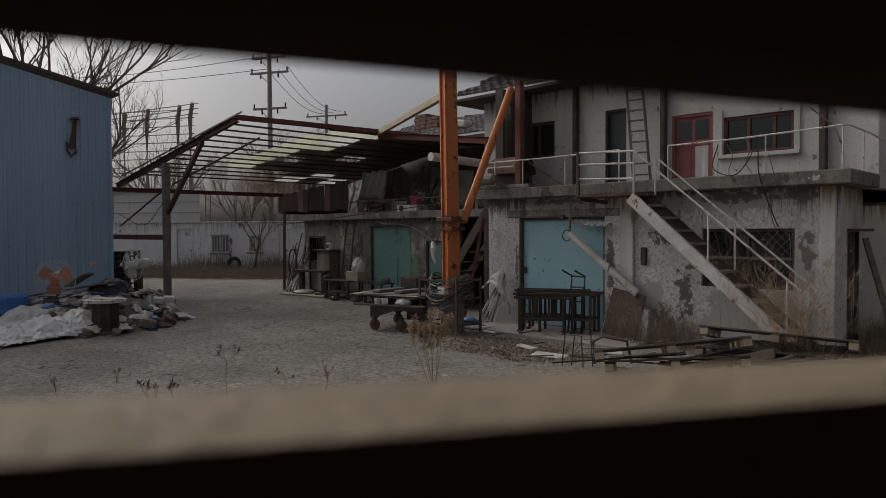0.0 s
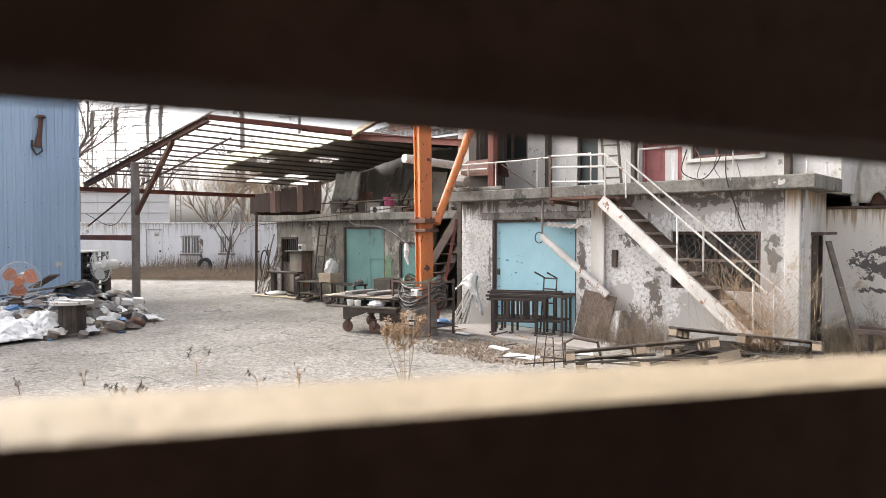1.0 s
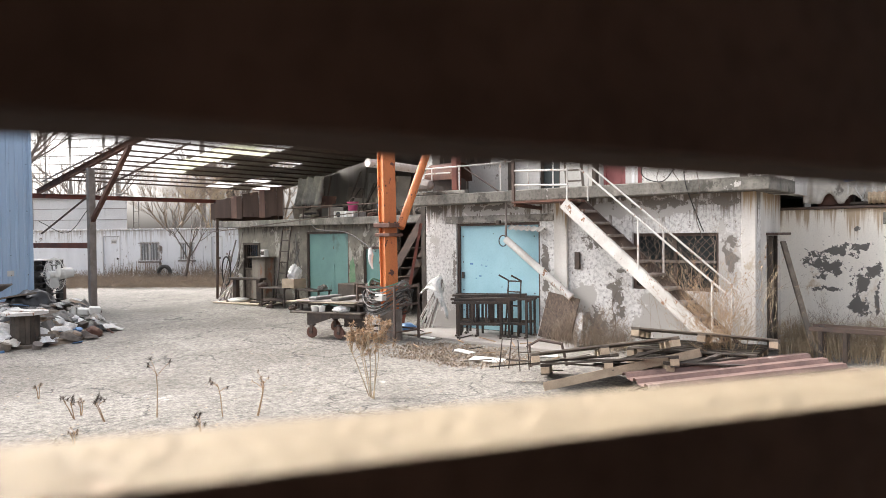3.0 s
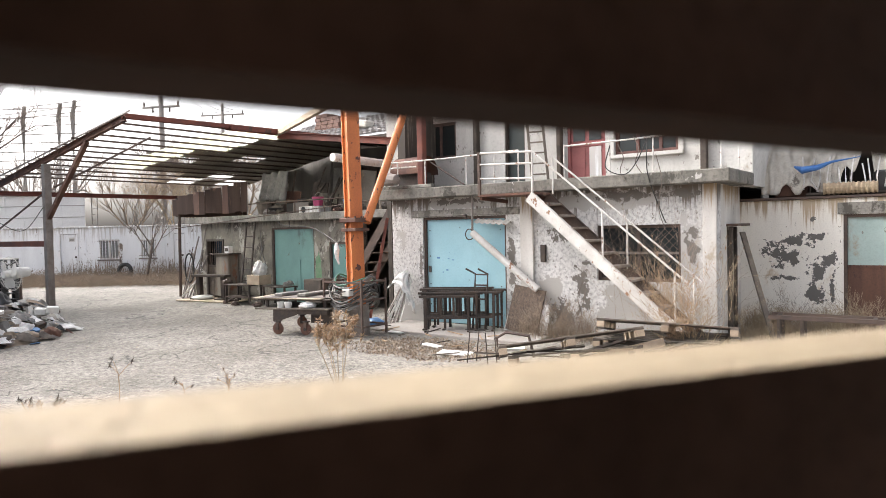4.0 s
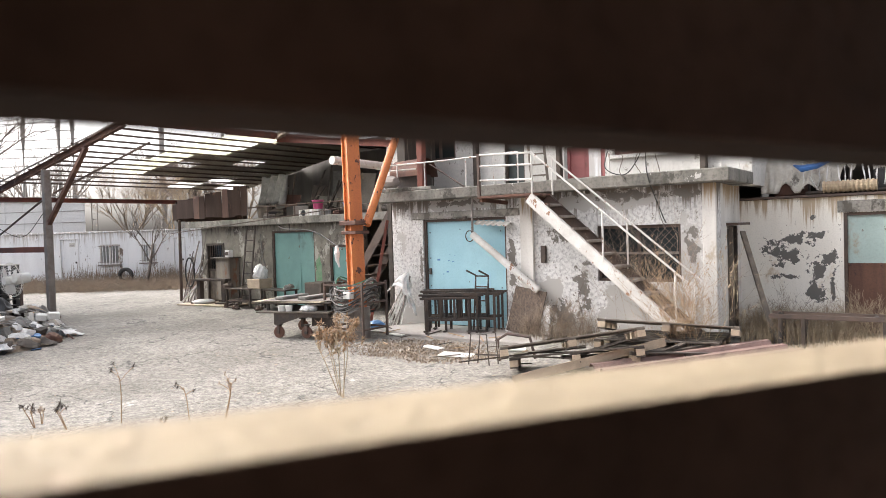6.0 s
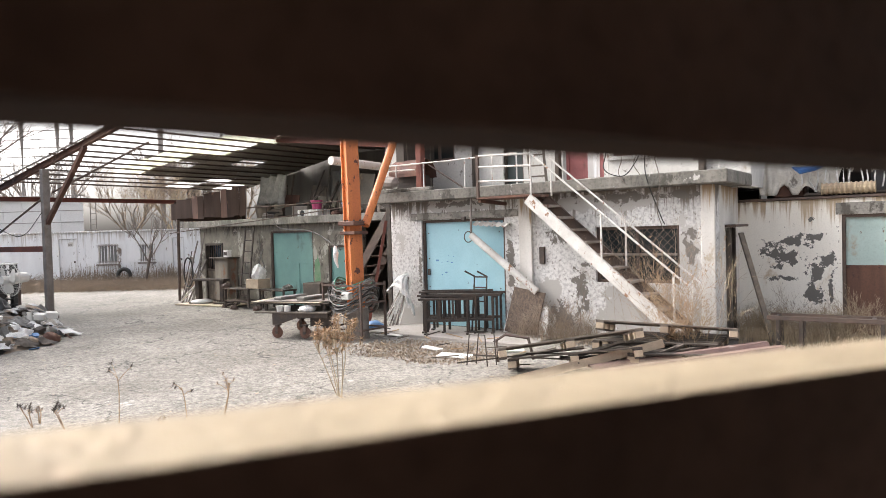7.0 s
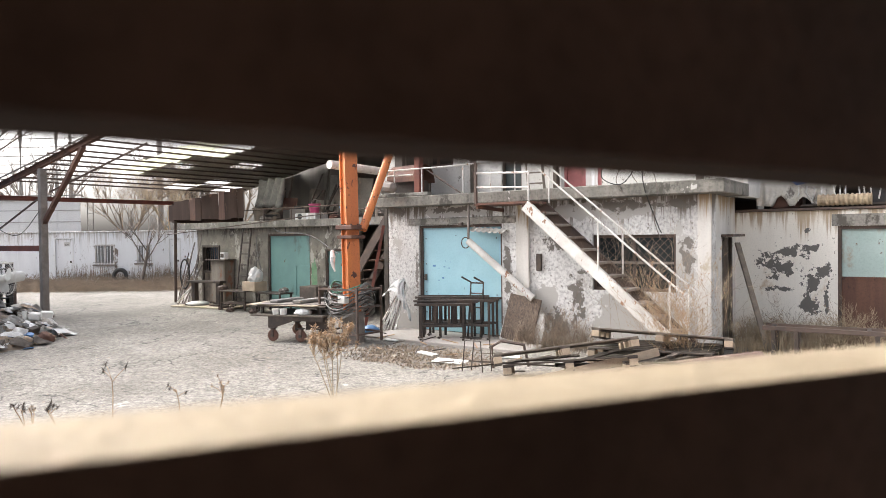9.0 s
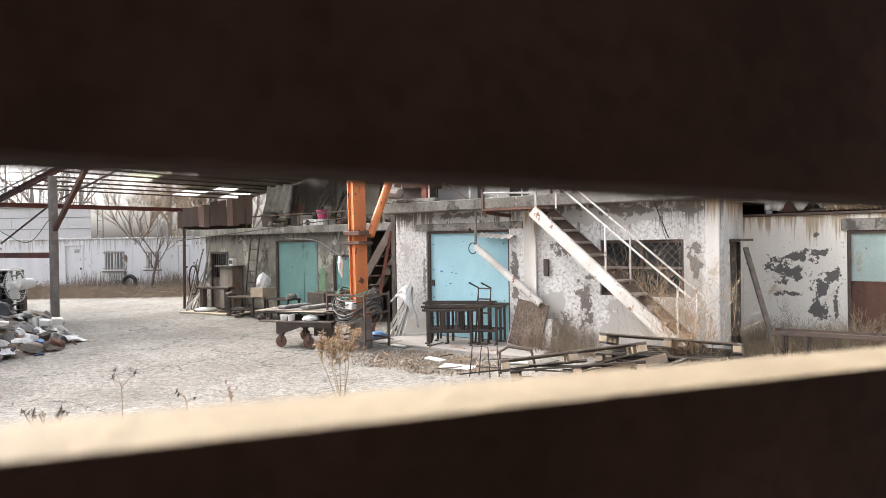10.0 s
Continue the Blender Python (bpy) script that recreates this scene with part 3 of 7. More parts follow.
tagged(part("floor_upper", box((-10.0, UY + 0.2, 2.45), (-2.75, 15.9, 2.62)), "inside_shade"), "upstairs floor, near-black with indoor shade in its colour", "floor", kind="structure")

# ---- recessed back building under the canopy ----
RY = 12.0
wall("wall_recess", "plaster_dirty", pose(0, RY, 0), -17.85, -11.35, -0.1, 2.13, 0.2, [(-17.62, -16.76, -0.1, 1.67), (-14.66, -13.0, -0.1, 1.96), (-12.46, -11.7, -0.1, 1.56)], "grimy concrete back wall with dark stains")
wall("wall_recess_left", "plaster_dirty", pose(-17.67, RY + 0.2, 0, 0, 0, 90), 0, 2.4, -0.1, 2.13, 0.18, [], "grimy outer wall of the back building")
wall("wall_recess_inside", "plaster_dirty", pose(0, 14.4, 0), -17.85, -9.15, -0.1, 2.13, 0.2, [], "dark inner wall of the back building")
tagged(part("loft_slab", box((-18.4, 11.8, 2.133), (-9.2, 15.2, 2.32), bevel=0.012), "concrete"), "sooty concrete ledge of the open loft", "ledge", kind="structure")
# back wall coloured dark so that the loft reads as shaded
wall("wall_loft", "loft_shade", pose(0, 15.2, 0), -19.0, -9.0, -0.1, 4.3, 0.2, [], "back wall of the open loft, shade put into its dark colour")
wall("wall_loft_left", "rust_dark", pose(-18.95, 11.9, 0, 0, 0, 90), 0, 2.6, 2.36, 2.95, 0.05, [], "rusty sheet end wall of the loft")


def tile_roof(name, origin, along, up, nx, ny, label):
    """A pitched roof of rounded tiles; along and up are the roof's own directions."""
    bm = bmesh.new()
    a, u = Vector(along), Vector(up)
    nrm = a.normalized().cross(u.normalized())
    o = Vector(origin)
    for i in range(nx):
        for j in range(ny):
            if random.random() < 0.03:
                continue
            c = o + a * i + u * j + nrm * (0.02 * random.random())
            j1, j2 = random.uniform(-0.02, 0.02), random.uniform(0.04, 0.08)
            vs = []
            for q in (0, 1.12):
                for k in range(5):
                    s = k / 4
                    vs.append(bm.verts.new(c + a * (s * 0.98) + u * (q + j1) + nrm * (0.055 * math.sin(s * math.pi) + (j2 if q == 0 else 0.0))))
            for k in range(4):
                bm.faces.new((vs[k], vs[k + 1], vs[k + 6], vs[k + 5]))
            bm.faces.new(vs[:5])
    ob = part(name, bm, "tile")
    thick(ob, 0.015)
    return tagged(ob, label, "roof", kind="structure")


tile_roof("roof_back", (-20.2, 15.3, 4.7), (0.24, 0, 0), (0, 0.26, 0.095), 44, 14, "old grey clay tile roof, broken in places")
tile_roof("roof_main", (-10.9, 11.3, 4.78), (0.24, 0, 0), (0, 0.26, 0.12), 38, 10, "old grey clay tile roof with ragged eaves")
tagged(part("roof_deck_back", box((-20.2, 15.1, 4.56), (-9.2, 19.2, 4.66), bevel=0.01), "wood_dark"), "dark roof boarding of the back building", "roof", kind="structure")
tagged(part("roof_deck_main", box((-10.9, 11.25, 4.7), (-2.2, 16.0, 4.77), bevel=0.01), "wood_dark"), "dark eaves boarding of the workshop", "roof", kind="structure")

# ---- right-hand outbuilding ----
QY = 12.55
wall("wall_right", "plaster_right", pose(0, QY, 0), -3.1, 8.0, -0.1, 2.19, 0.2, [(-1.34, 0.75, -0.1, 1.93)], "white wall with rust drips and dark patches of lost plaster")
tagged(part("coping", box((-2.885, QY - 0.06, 2.192), (8.0, QY + 0.3, 2.235), bevel=0.008), "steel_brown"), "rusty brown edge of the low roof", "coping", kind="structure")
tagged(part("roof_right", box((-3.0, QY + 0.3, 2.12), (8.0, QY + 4, 2.19)), "concrete"), "flat roof of the outbuilding", "roof", kind="structure")
tagged(part("lintel_right", box((-1.42, QY - 0.012, 1.932), (0.85, QY - 0.001, 2.12)), "concrete"), "bare concrete lintel over the rusty door", "lintel", kind="structure")
tagged(part("wall_right_inside", box((-2.6, QY + 1.5, -0.1), (8, QY + 1.6, 2.1)), "inside_shade"), "inner wall of the outbuilding, indoor shade put into its colour", "wall", kind="structure")

# ---- blue shed ----
SX, SY = -19.0, 6.74
shed = thing("shed", "blue corrugated metal shed with a sloping roof edge", "shed", pose(SX, SY, 0))
s = part("wall", corrugated(13.0, 5.35, 0.19, 0.022, 0.2), "shed_blue", shed, "blue ribbed metal sheet with screw rows")
s.matrix_local = pose(0, 0, 0, 0, 0, -90) @ Matrix.Diagonal((1, -1, 1, 1))
thick(s, 0.004)
s2 = part("wall", corrugated(9.0, 5.35, 0.19, 0.022, 0.0), "shed_blue", shed)
s2.matrix_local = pose(-9.0, 0.0, 0)
thick(s2, 0.004)
r = part("roof", bx(bmesh.new(), (-9.2, -13.0, 5.42), (0.12, 0.18, 5.5)), "steel_brown", shed, "dark rusty roof edge")
for v in r.data.vertices:
    v.co.z += -0.2 * min(v.co.y, 0.0) + random.uniform(-0.005, 0.005)
part("corner_trim", box((-0.05, -0.06, 0), (0.03, 0.012, 5.34), bevel=0.004), "shed_blue", shed)
screw_bm = bmesh.new()
rod(screw_bm, (0.022, 0, 0), (0.036, 0, 0), 0.011, n=6)
screw_me = None
for zr in (0.95, 1.45, 2.55, 3.72, 5.0):
    for k in range(14):
        if screw_me is None:
            o = part("screw", screw_bm, "steel_dark", shed)
            screw_me = o.data
        else:
            o = new("screw", screw_me)
            o.parent = shed
        o.location = (0, -0.12 - 0.38 * k, zr)

# ---- open canopy between the shed and the buildings ----
canopy = thing("canopy", "rusty steel canopy, bare purlins with broken dark roof sheets", "canopy")
CY0, CY1, RX, EX = 7.67, 14.95, -14.0, -20.0


def roof_z(x):
    return 4.33 + (x - RX) * (0.16 if x < RX else -0.13)


bm = h_bar(bmesh.new(), (EX - 1.2, CY0, roof_z(EX - 1.2)), (RX, CY0, roof_z(RX)), 0.1, 0.14, 0.012, 0)
part("rafter", bm, "rust", canopy)
part("ridge_beam", h_bar(bmesh.new(), (RX, CY0 - 0.05, roof_z(RX) + 0.03), (RX, 16.4, roof_z(RX) + 0.22), 0.1, 0.17, 0.014, 90), "rust_red", canopy, "rust-red steel ridge beam")
part("beam", h_bar(bmesh.new(), (RX + 0.06, 10.2, roof_z(RX) + 0.06), (RX + 0.06, 16.4, roof_z(RX) + 0.16), 0.12, 0.26, 0.016, 90), "rust_red", canopy, "broad rust-red steel beam")
part("eave_beam", h_bar(bmesh.new(), (EX, 3.0, 3.0), (EX, 12.6, 3.02), 0.1, 0.12, 0.012), "rust_red", canopy)
part("post", box((-17.83, CY0 - 0.09, -0.05), (-17.67, CY0 + 0.07, 3.62), bevel=0.01), "steel_grey", canopy, "grey steel post")
part("base_plate", box((-17.9, CY0 - 0.16, -0.03), (-17.6, CY0 + 0.14, 0.02)), "steel_brown", canopy)
part("brace", bar(bmesh.new(), (-17.72, CY0, 2.28), (-15.7, CY0, 3.98), 0.1, 0.09), "rust", canopy)
part("brace", bar(bmesh.new(), (-17.75, CY0 + 0.03, 3.0), (-21.2, CY0 + 0.1, 2.0), 0.035, 0.035), "steel_brown", canopy)
part("brace", bar(bmesh.new(), (-17.6, CY0 + 0.1, 3.05), (-14.6, CY0 + 0.9, 4.05), 0.035, 0.035), "steel_brown", canopy)
for k in range(13):
    x = EX + 0.15 + k * 0.48
    y0 = CY0 - 0.15 + random.uniform(-0.1, 0.1)
    y1 = CY1
    dz = random.uniform(-0.012, 0.012)
    part("purlin", bar(bmesh.new(), (x, y0, roof_z(x) + 0.06 + dz), (x, y1, roof_z(x) + 0.06 - dz), 0.04, 0.04), "steel_brown", canopy)
part("batten", bar(bmesh.new(), (EX - 0.5, CY0 - 0.12, roof_z(EX - 0.5) + 0.14), (RX + 0.4, CY0 - 0.12, roof_z(RX + 0.4) + 0.14), 0.03, 0.03), "steel_grey", canopy)


def roof_sheet(x0, x1, y0, y1, material, label=""):
    """One wavy sheet on the purlins, ribs running down the slope."""
    bm = bmesh.new()
    n = max(int((y1 - y0) / 0.035), 4)
    rows = []
    sag = random.uniform(-0.02, 0.02)
    for i in range(n + 1):
        y = y0 + (y1 - y0) * i / n
        dz = 0.012 * math.sin(y * math.tau / 0.14) + 0.1
        rows.append([bm.verts.new((x, y, roof_z(x) + dz + sag * (x - x0))) for x in (x0, (x0 + x1) / 2, x1)])
    for i in range(n):
        for j in range(2):
            bm.faces.new((rows[i][j], rows[i][j + 1], rows[i + 1][j + 1], rows[i + 1][j]))
    return part("roof_sheet", bm, material, canopy, label)


cols = [EX + 0.1 + k * 0.74 for k in range(9)]
for k in range(8):
    x0, x1 = cols[k] - 0.03, cols[k + 1] + 0.03
    start = (12.2, 12.0, 9.7, 9.8, 9.9, 9.95, 10.1, 10.4)[k] + random.uniform(-0.12, 0.12)
    end = CY1 + 0.2
    y = start
    j = 0
    while y < end - 0.2:
        y2 = min(y + 0.86, end)
        kind = "sheet_dark"
        if j == 0:
            kind = "panel_yellow" if k > 1 else "sheet_dark"
        if (k, j) in ((6, 1), (5, 1), (1, 1), (7, 1), (0, 0), (0, 2)):
            kind = "panel_yellow" if k in (7, 5) else "panel_clear"
        if not ((k, j) in ((3, 1), (4, 3))):
            roof_sheet(x0, x1, y, y2 + 0.04, kind, "" if kind == "sheet_dark" else "translucent weathered plastic roof panel")
        y = y2
        j += 1
# far slope of the canopy over the loft
for k in range(6):
    for j in range(4):
        y = 11.85 + 0.82 * j
        roof_sheet(RX + 0.72 * k, RX + 0.72 * k + 0.76, y, y + 0.86, "sheet_dark")
for k in range(5):
    x = RX + 0.4 + 0.9 * k
    part("purlin", bar(bmesh.new(), (x, 11.8, roof_z(x) + 0.04), (x, 15.1, roof_z(x) + 0.04), 0.05, 0.05), "steel_brown", canopy)
part("rafter", h_bar(bmesh.new(), (RX, 11.75, roof_z(RX) + 0.02), (-9.5, 11.75, roof_z(-9.5) + 0.02), 0.1, 0.16, 0.012), "rust_red", canopy, "rust-red rafter over the loft")
# fallen-in corner sheets on the front of the loft
box_front = thing("loft_cladding", "rusty ribbed sheet cladding on the front of the loft", "cladding", pose(-18.98, 11.78, 2.42))
for k in range(13):
    h_ = 0.52 + 0.027 * k + random.uniform(-0.03, 0.04)
    o = part("panel", box((0, 0, 0), (0.285, 0.012, h_), bevel=0.003), random.choice(("rust_dark", "rust_dark", "rust_dark", "rust")), box_front)
    o.matrix_basis = pose(0.277 * k, -0.006 * (k % 2), random.uniform(-0.04, 0.02), random.uniform(-2, 2), random.uniform(-0.8, 0.8), 0)

# ---- white cabin wall at the back ----
CAB = pose(-31.2, 13.89, 0, 0, 0, 35.8)
cabin = wall("wall_cabin", "cabin_white", CAB, -14.0, 12.0, -0.1, 2.2, 0.15, [(0.02, 0.86, 0.0, 1.98), (1.76, 2.66, 0.82, 1.68), (3.58, 4.26, 0.86, 1.66), (5.0, 5.54, 0.0, 1.92)], "long white sheet-metal cabin, scratched and streaked")
o = part("cabin_trim", box((-14.0, -0.05, 2.203), (12.0, 0.25, 2.27), bevel=0.01), "cabin_white")
o.matrix_world = CAB
tagged(o, "dented white edge of the cabin roof", "trim", kind="structure")
o = part("cabin_back", box((-14, 1.5, -0.1), (12, 1.6, 2.2)), "inside_shade")
o.matrix_world = CAB
tagged(o, "backing inside the cabin, indoor shade put into its colour", "wall", kind="structure")
o = part("cabin_roof", box((-14, 0.16, 2.13), (12, 1.6, 2.2)), "cabin_white")
o.matrix_world = CAB
tagged(o, "flat roof of the cabin", "roof", kind="structure")

# ---- doors and windows ----
def frame_of(u0, u1, z0, z1, w, d, y):
    bm = bmesh.new()
    bx(bm, (u0, y, z0), (u0 + w, y + d, z1))
    bx(bm, (u1 - w, y, z0), (u1, y + d, z1))
    bx(bm, (u0 + w, y, z1 - w), (u1 - w, y + d, z1))
    if z0 > 0.3:
        bx(bm, (u0 + w, y, z0), (u1 - w, y + d, z0 + w))
    return bm


def sheet_door(name, u0, u1, z0, z1, y, material, label, wicket=None, split=None, split_material=None):
    d = thing(name, label, "door", kind="structure")
    part("frame", frame_of(u0, u1, z0, z1, 0.05, 0.12, y - 0.03), "steel_brown", d)
    bm = box((u0 + 0.05, y + 0.01, (split or z0) + 0.005), (u1 - 0.05, y + 0.045, z1 - 0.05), bevel=0.004)
    leaf = part("leaf", bm, material, d)
    if split:
        part("lower_panel", box((u0 + 0.05, y + 0.008, z0 + 0.01), (u1 - 0.05, y + 0.047, split - 0.005), bevel=0.004), split_material, d, "rusted brown lower panel")
        part("rail", box((u0 + 0.05, y - 0.005, split - 0.02), (u1 - 0.05, y + 0.007, split + 0.02)), "rust", d)
    if wicket:
        part("wicket_frame", frame_of(*wicket, 0.02, 0.012, y - 0.004), material, d)
    return d, leaf


d, leaf = sheet_door("door_1", -8.36, -6.44, 0.0, 2.06, FY + 0.07, "blue_paint", "pale blue sheet-metal workshop door, chipped and rust spotted")
part("hasp", box((-8.28, FY + 0.055, 0.98), (-8.22, FY + 0.078, 1.1), bevel=0.004), "steel_dark", leaf)
for x, z, w, h in ((-8.08, 1.25, 0.07, 0.10), (-7.96, 1.22, 0.05, 0.012), (-7.82, 1.24, 0.04, 0.05), (-7.72, 1.22, 0.05, 0.05), (-7.86, 1.02, 0.05, 0.08), (-7.95, 0.98, 0.03, 0.05), (-7.98, 0.62, 0.09, 0.03), (-7.78, 1.36, 0.015, 0.03), (-7.66, 1.34, 0.015, 0.03)):
    part("scrawl_mark", box((x, FY + 0.0765, z), (x + w, FY + 0.0795, z + h * 0.35)), "blue_plastic", leaf, "unreadable scrawled mark")
for z in (0.35, 0.75, 1.3, 1.8):
    for x in (-8.24, -6.6):
        part("rivet", rod(bmesh.new(), (x, FY + 0.066, z), (x, FY + 0.082, z), 0.012, n=6), "steel_dark", leaf)
sheet_door("door_2", -14.66, -13.0, 0.0, 1.96, RY + 0.05, "teal_paint", "faded teal sheet-metal double door with a small wicket", wicket=(-13.62, -13.08, 0.31, 1.13))
sheet_door("door_3", -12.46, -11.7, 0.0, 1.56, RY + 0.05, "teal_paint", "narrow teal sheet-metal door")
sheet_door("door_4", -1.34, 0.75, 0.0, 1.93, QY + 0.05, "pale_green", "pale green sheet door with a rusted brown lower half", split=1.1, split_material="rust")
door = thing("door_5", "rough board half door with rusty streaks below a barred window", "door", kind="structure")
for k in range(6):
    part("board", box((-17.6 + k * 0.138, RY + 0.03, 0.02), (-17.466 + k * 0.138, RY + 0.06, 0.9 + random.uniform(-0.01, 0.01)), bevel=0.004), "wood_grey" if k != 3 else "rust", door)
part("rail", box((-17.61, RY + 0.01, 0.86), (-16.77, RY + 0.028, 0.93), bevel=0.004), "wood_dark", door)
for x in (-17.62, -16.84):
    part("jamb", box((x, RY - 0.02, 0), (x + 0.06, RY + 0.1, 1.67)), "wood_dark", door)
part("head", box((-17.56, RY - 0.02, 1.61), (-16.84, RY + 0.1, 1.67)), "wood_dark", door)
for k in range(7):
    part("bar", rod(bmesh.new(), (-17.5 + k * 0.105, RY + 0.04, 0.93), (-17.5 + k * 0.105, RY + 0.04, 1.62), 0.009, n=6), "steel_brown", door)
part("pane", box((-17.56, RY + 0.12, 0.9), (-16.8, RY + 0.125, 1.65)), "glass", door)


def glazed(name, u0, u1, z0, z1, y, material, label, splits, w=0.05, parent_m=None, sill=None, pane_mt="glass"):
    """A framed window: outer frame, mullions at the splits, a pane in each field."""
    wn = thing(name, label, "window", kind="structure")
    if parent_m is not None:
        wn.matrix_world = parent_m
    part("window_frame", frame_of(u0, u1, max(z0, 0.31), z1, w, 0.08, y), material, wn)
    xs = [u0 + w] + [u0 + (u1 - u0) * s for s in splits] + [u1 - w]
    for k in range(len(xs) - 1):
        part("pane", box((xs[k] + 0.015, y + 0.035, z0 + w), (xs[k + 1] - 0.015, y + 0.041, z1 - w)), pane_mt, wn, "tinted glass pane")
        if k:
            part("mullion", box((xs[k] - w / 2, y + 0.005, z0 + w), (xs[k] + w / 2, y + 0.075, z1 - w)), material, wn)
    if sill:
        part("window_sill", box((u0 - 0.1, y - 0.12, z0 - 0.07), (u1 + 0.1, y + 0.05, z0 - 0.003), bevel=0.006), sill, wn)
    return wn


w1 = glazed("window_1", -4.68, -3.3, 0.92, 1.83, FY + 0.06, "steel_brown", "dark barred workshop window with rusty lattice", (0.5,))
part("rail", box((-4.63, FY + 0.045, 1.36), (-3.35, FY + 0.062, 1.4)), "steel_grey", w1)
for k in range(-5, 13):
    a = -4.63 + k * 0.13
    for s in (1, -1):
        p0, p1 = Vector((a, FY + 0.03 + 0.008 * s, 0.95)), Vector((a + 0.85, FY + 0.03 + 0.008 * s, 1.8))
        if s < 0:
            p0, p1 = Vector((a, FY + 0.022, 1.8)), Vector((a + 0.85, FY + 0.022, 0.95))
        d = p1 - p0
        t0, t1 = max(0.0, (-4.63 - p0.x) / d.x), min(1.0, (-3.35 - p0.x) / d.x)
        if t1 - t0 > 0.1:
            part("bar", rod(bmesh.new(), p0 + d * t0, p0 + d * t1, 0.004, n=5), "steel_brown", w1)
glazed("window_2", -9.62, -8.36, 3.34, 4.1, UY + 0.04, "steel_brown", "brown wooden upstairs window, dark glass", (0.36, 0.66), 0.06)
glazed("window_3", -4.84, -3.7, 3.1, 3.74, UY + 0.04, "frame_brown", "red-brown framed upstairs window with a white sill", (0.36, 0.72), 0.055, sill="plaster_upper")
for a, b in (((-4.94, UY - 0.03, 3.05), (-4.845, UY - 0.002, 3.85)), ((-3.695, UY - 0.03, 3.03), (-3.6, UY - 0.002, 3.85))):
    tagged(part("window_trim", box(a, b, bevel=0.006), "plaster_upper"), "white painted window surround", "trim", kind="structure")
red = thing("door_6", "faded red panelled wooden door with two glass panes", "door", kind="structure")
part("frame", frame_of(-5.78, -5.02, 2.64, 3.88, 0.05, 0.1, UY + 0.02), "red_paint", red)
lf = part("leaf", box((-5.73, UY + 0.06, 2.64), (-5.07, UY + 0.1, 3.83), bevel=0.004), "red_paint", red)
for x0, x1 in ((-5.68, -5.44), (-5.36, -5.12)):
    part("pane", box((x0, UY + 0.052, 3.42), (x1, UY + 0.058, 3.76)), "glass", lf)
part("panel", box((-5.68, UY + 0.05, 2.75), (-5.44, UY + 0.059, 3.3), bevel=0.004), "red_paint", lf)
part("panel", box((-5.36, UY + 0.05, 2.75), (-5.12, UY + 0.059, 3.3), bevel=0.004), "cabin_white", lf, "grey patched panel")
part("rail", box((-5.72, UY + 0.045, 3.31), (-5.08, UY + 0.061, 3.39), bevel=0.004), "red_paint", lf)
dk = thing("door_7", "dark grey-green wooden upstairs door", "door", kind="structure")
part("frame", frame_of(-7.16, -6.7, 2.64, 4.15, 0.04, 0.1, UY + 0.04), "wood_dark", dk)
part("leaf", box((-7.12, UY + 0.1, 2.64), (-6.74, UY + 0.14, 4.11), bevel=0.004), mat("door_dark", (0.035, 0.05, 0.05), (0.05, 0.06, 0.055), 2, 0.6), dk)
sd = thing("door_8", "dark brown wooden side door standing ajar", "door", kind="structure")
part("leaf", box((-2.9, 11.42, 0.0), (-2.86, 11.9, 1.72), bevel=0.004), "wood_dark", sd)
for x, y in ((-2.77, 11.3), (-2.85, 11.92)):
    part("jamb", box((x, y, 0), (x + 0.05, y + 0.05, 1.77)), "wood_dark", sd)
tagged(part("door_hood", box((-2.86, 11.25, 1.78), (-2.62, 12.05, 1.82), bevel=0.004), "steel_brown"), "small rusty hood over the side door", "hood", kind="structure")
tagged(part("leaning_plank", bar(bmesh.new(), (-2.66, 11.7, 1.68), (-2.12, 11.3, 0.0), 0.09, 0.03), "wood_grey"), "grey weathered plank leaning by the side door", "plank")

# ---- outside stair ----
stair = thing("outside_stair", "white-painted steel outside stair, rust stained", "stair")
TOPX, TOPZ, FOOTX, SLOPE = -5.44, 2.33, -2.76, 0.868
for y in (9.7, 10.27):
    bm = bar(bmesh.new(), (TOPX, y, TOPZ), (FOOTX, y, 0.0), 0.02, 0.18)
    o = part("stringer", bm, "white_paint" if y < 10 else "steel_brown", stair)
    for s in (-1, 1):
        off = Vector((math.sin(math.atan(SLOPE)), 0, math.cos(math.atan(SLOPE)))) * (0.085 * s)
        part("flange", bar(bmesh.new(), Vector((TOPX, y + 0.02, TOPZ)) + off, Vector((FOOTX, y + 0.02, 0.0)) + off, 0.06, 0.012), "white_paint" if y < 10 else "steel_brown", o)
for k in range(11):
    z = 2.14 - k * 0.2
    x = TOPX + (TOPZ - z) / SLOPE
    part("tread", box((x - 0.12, 9.715, z + 0.04), (x + 0.1, 10.255, z + 0.08), bevel=0.004), "tread_worn", stair, "rusty steel tread")
part("landing", box((-6.45, 9.72, 2.36), (-5.36, 10.29, 2.4), bevel=0.004), "rust", stair, "rusty steel landing plate")
for x in (-6.4, -5.5):
    part("bracket", bar(bmesh.new(), (x, 9.75, 2.34), (x, 10.6, 2.3), 0.05, 0.06), "rust", stair)


def rail_z(x):
    return 3.05 - (x + 5.37) * 0.84


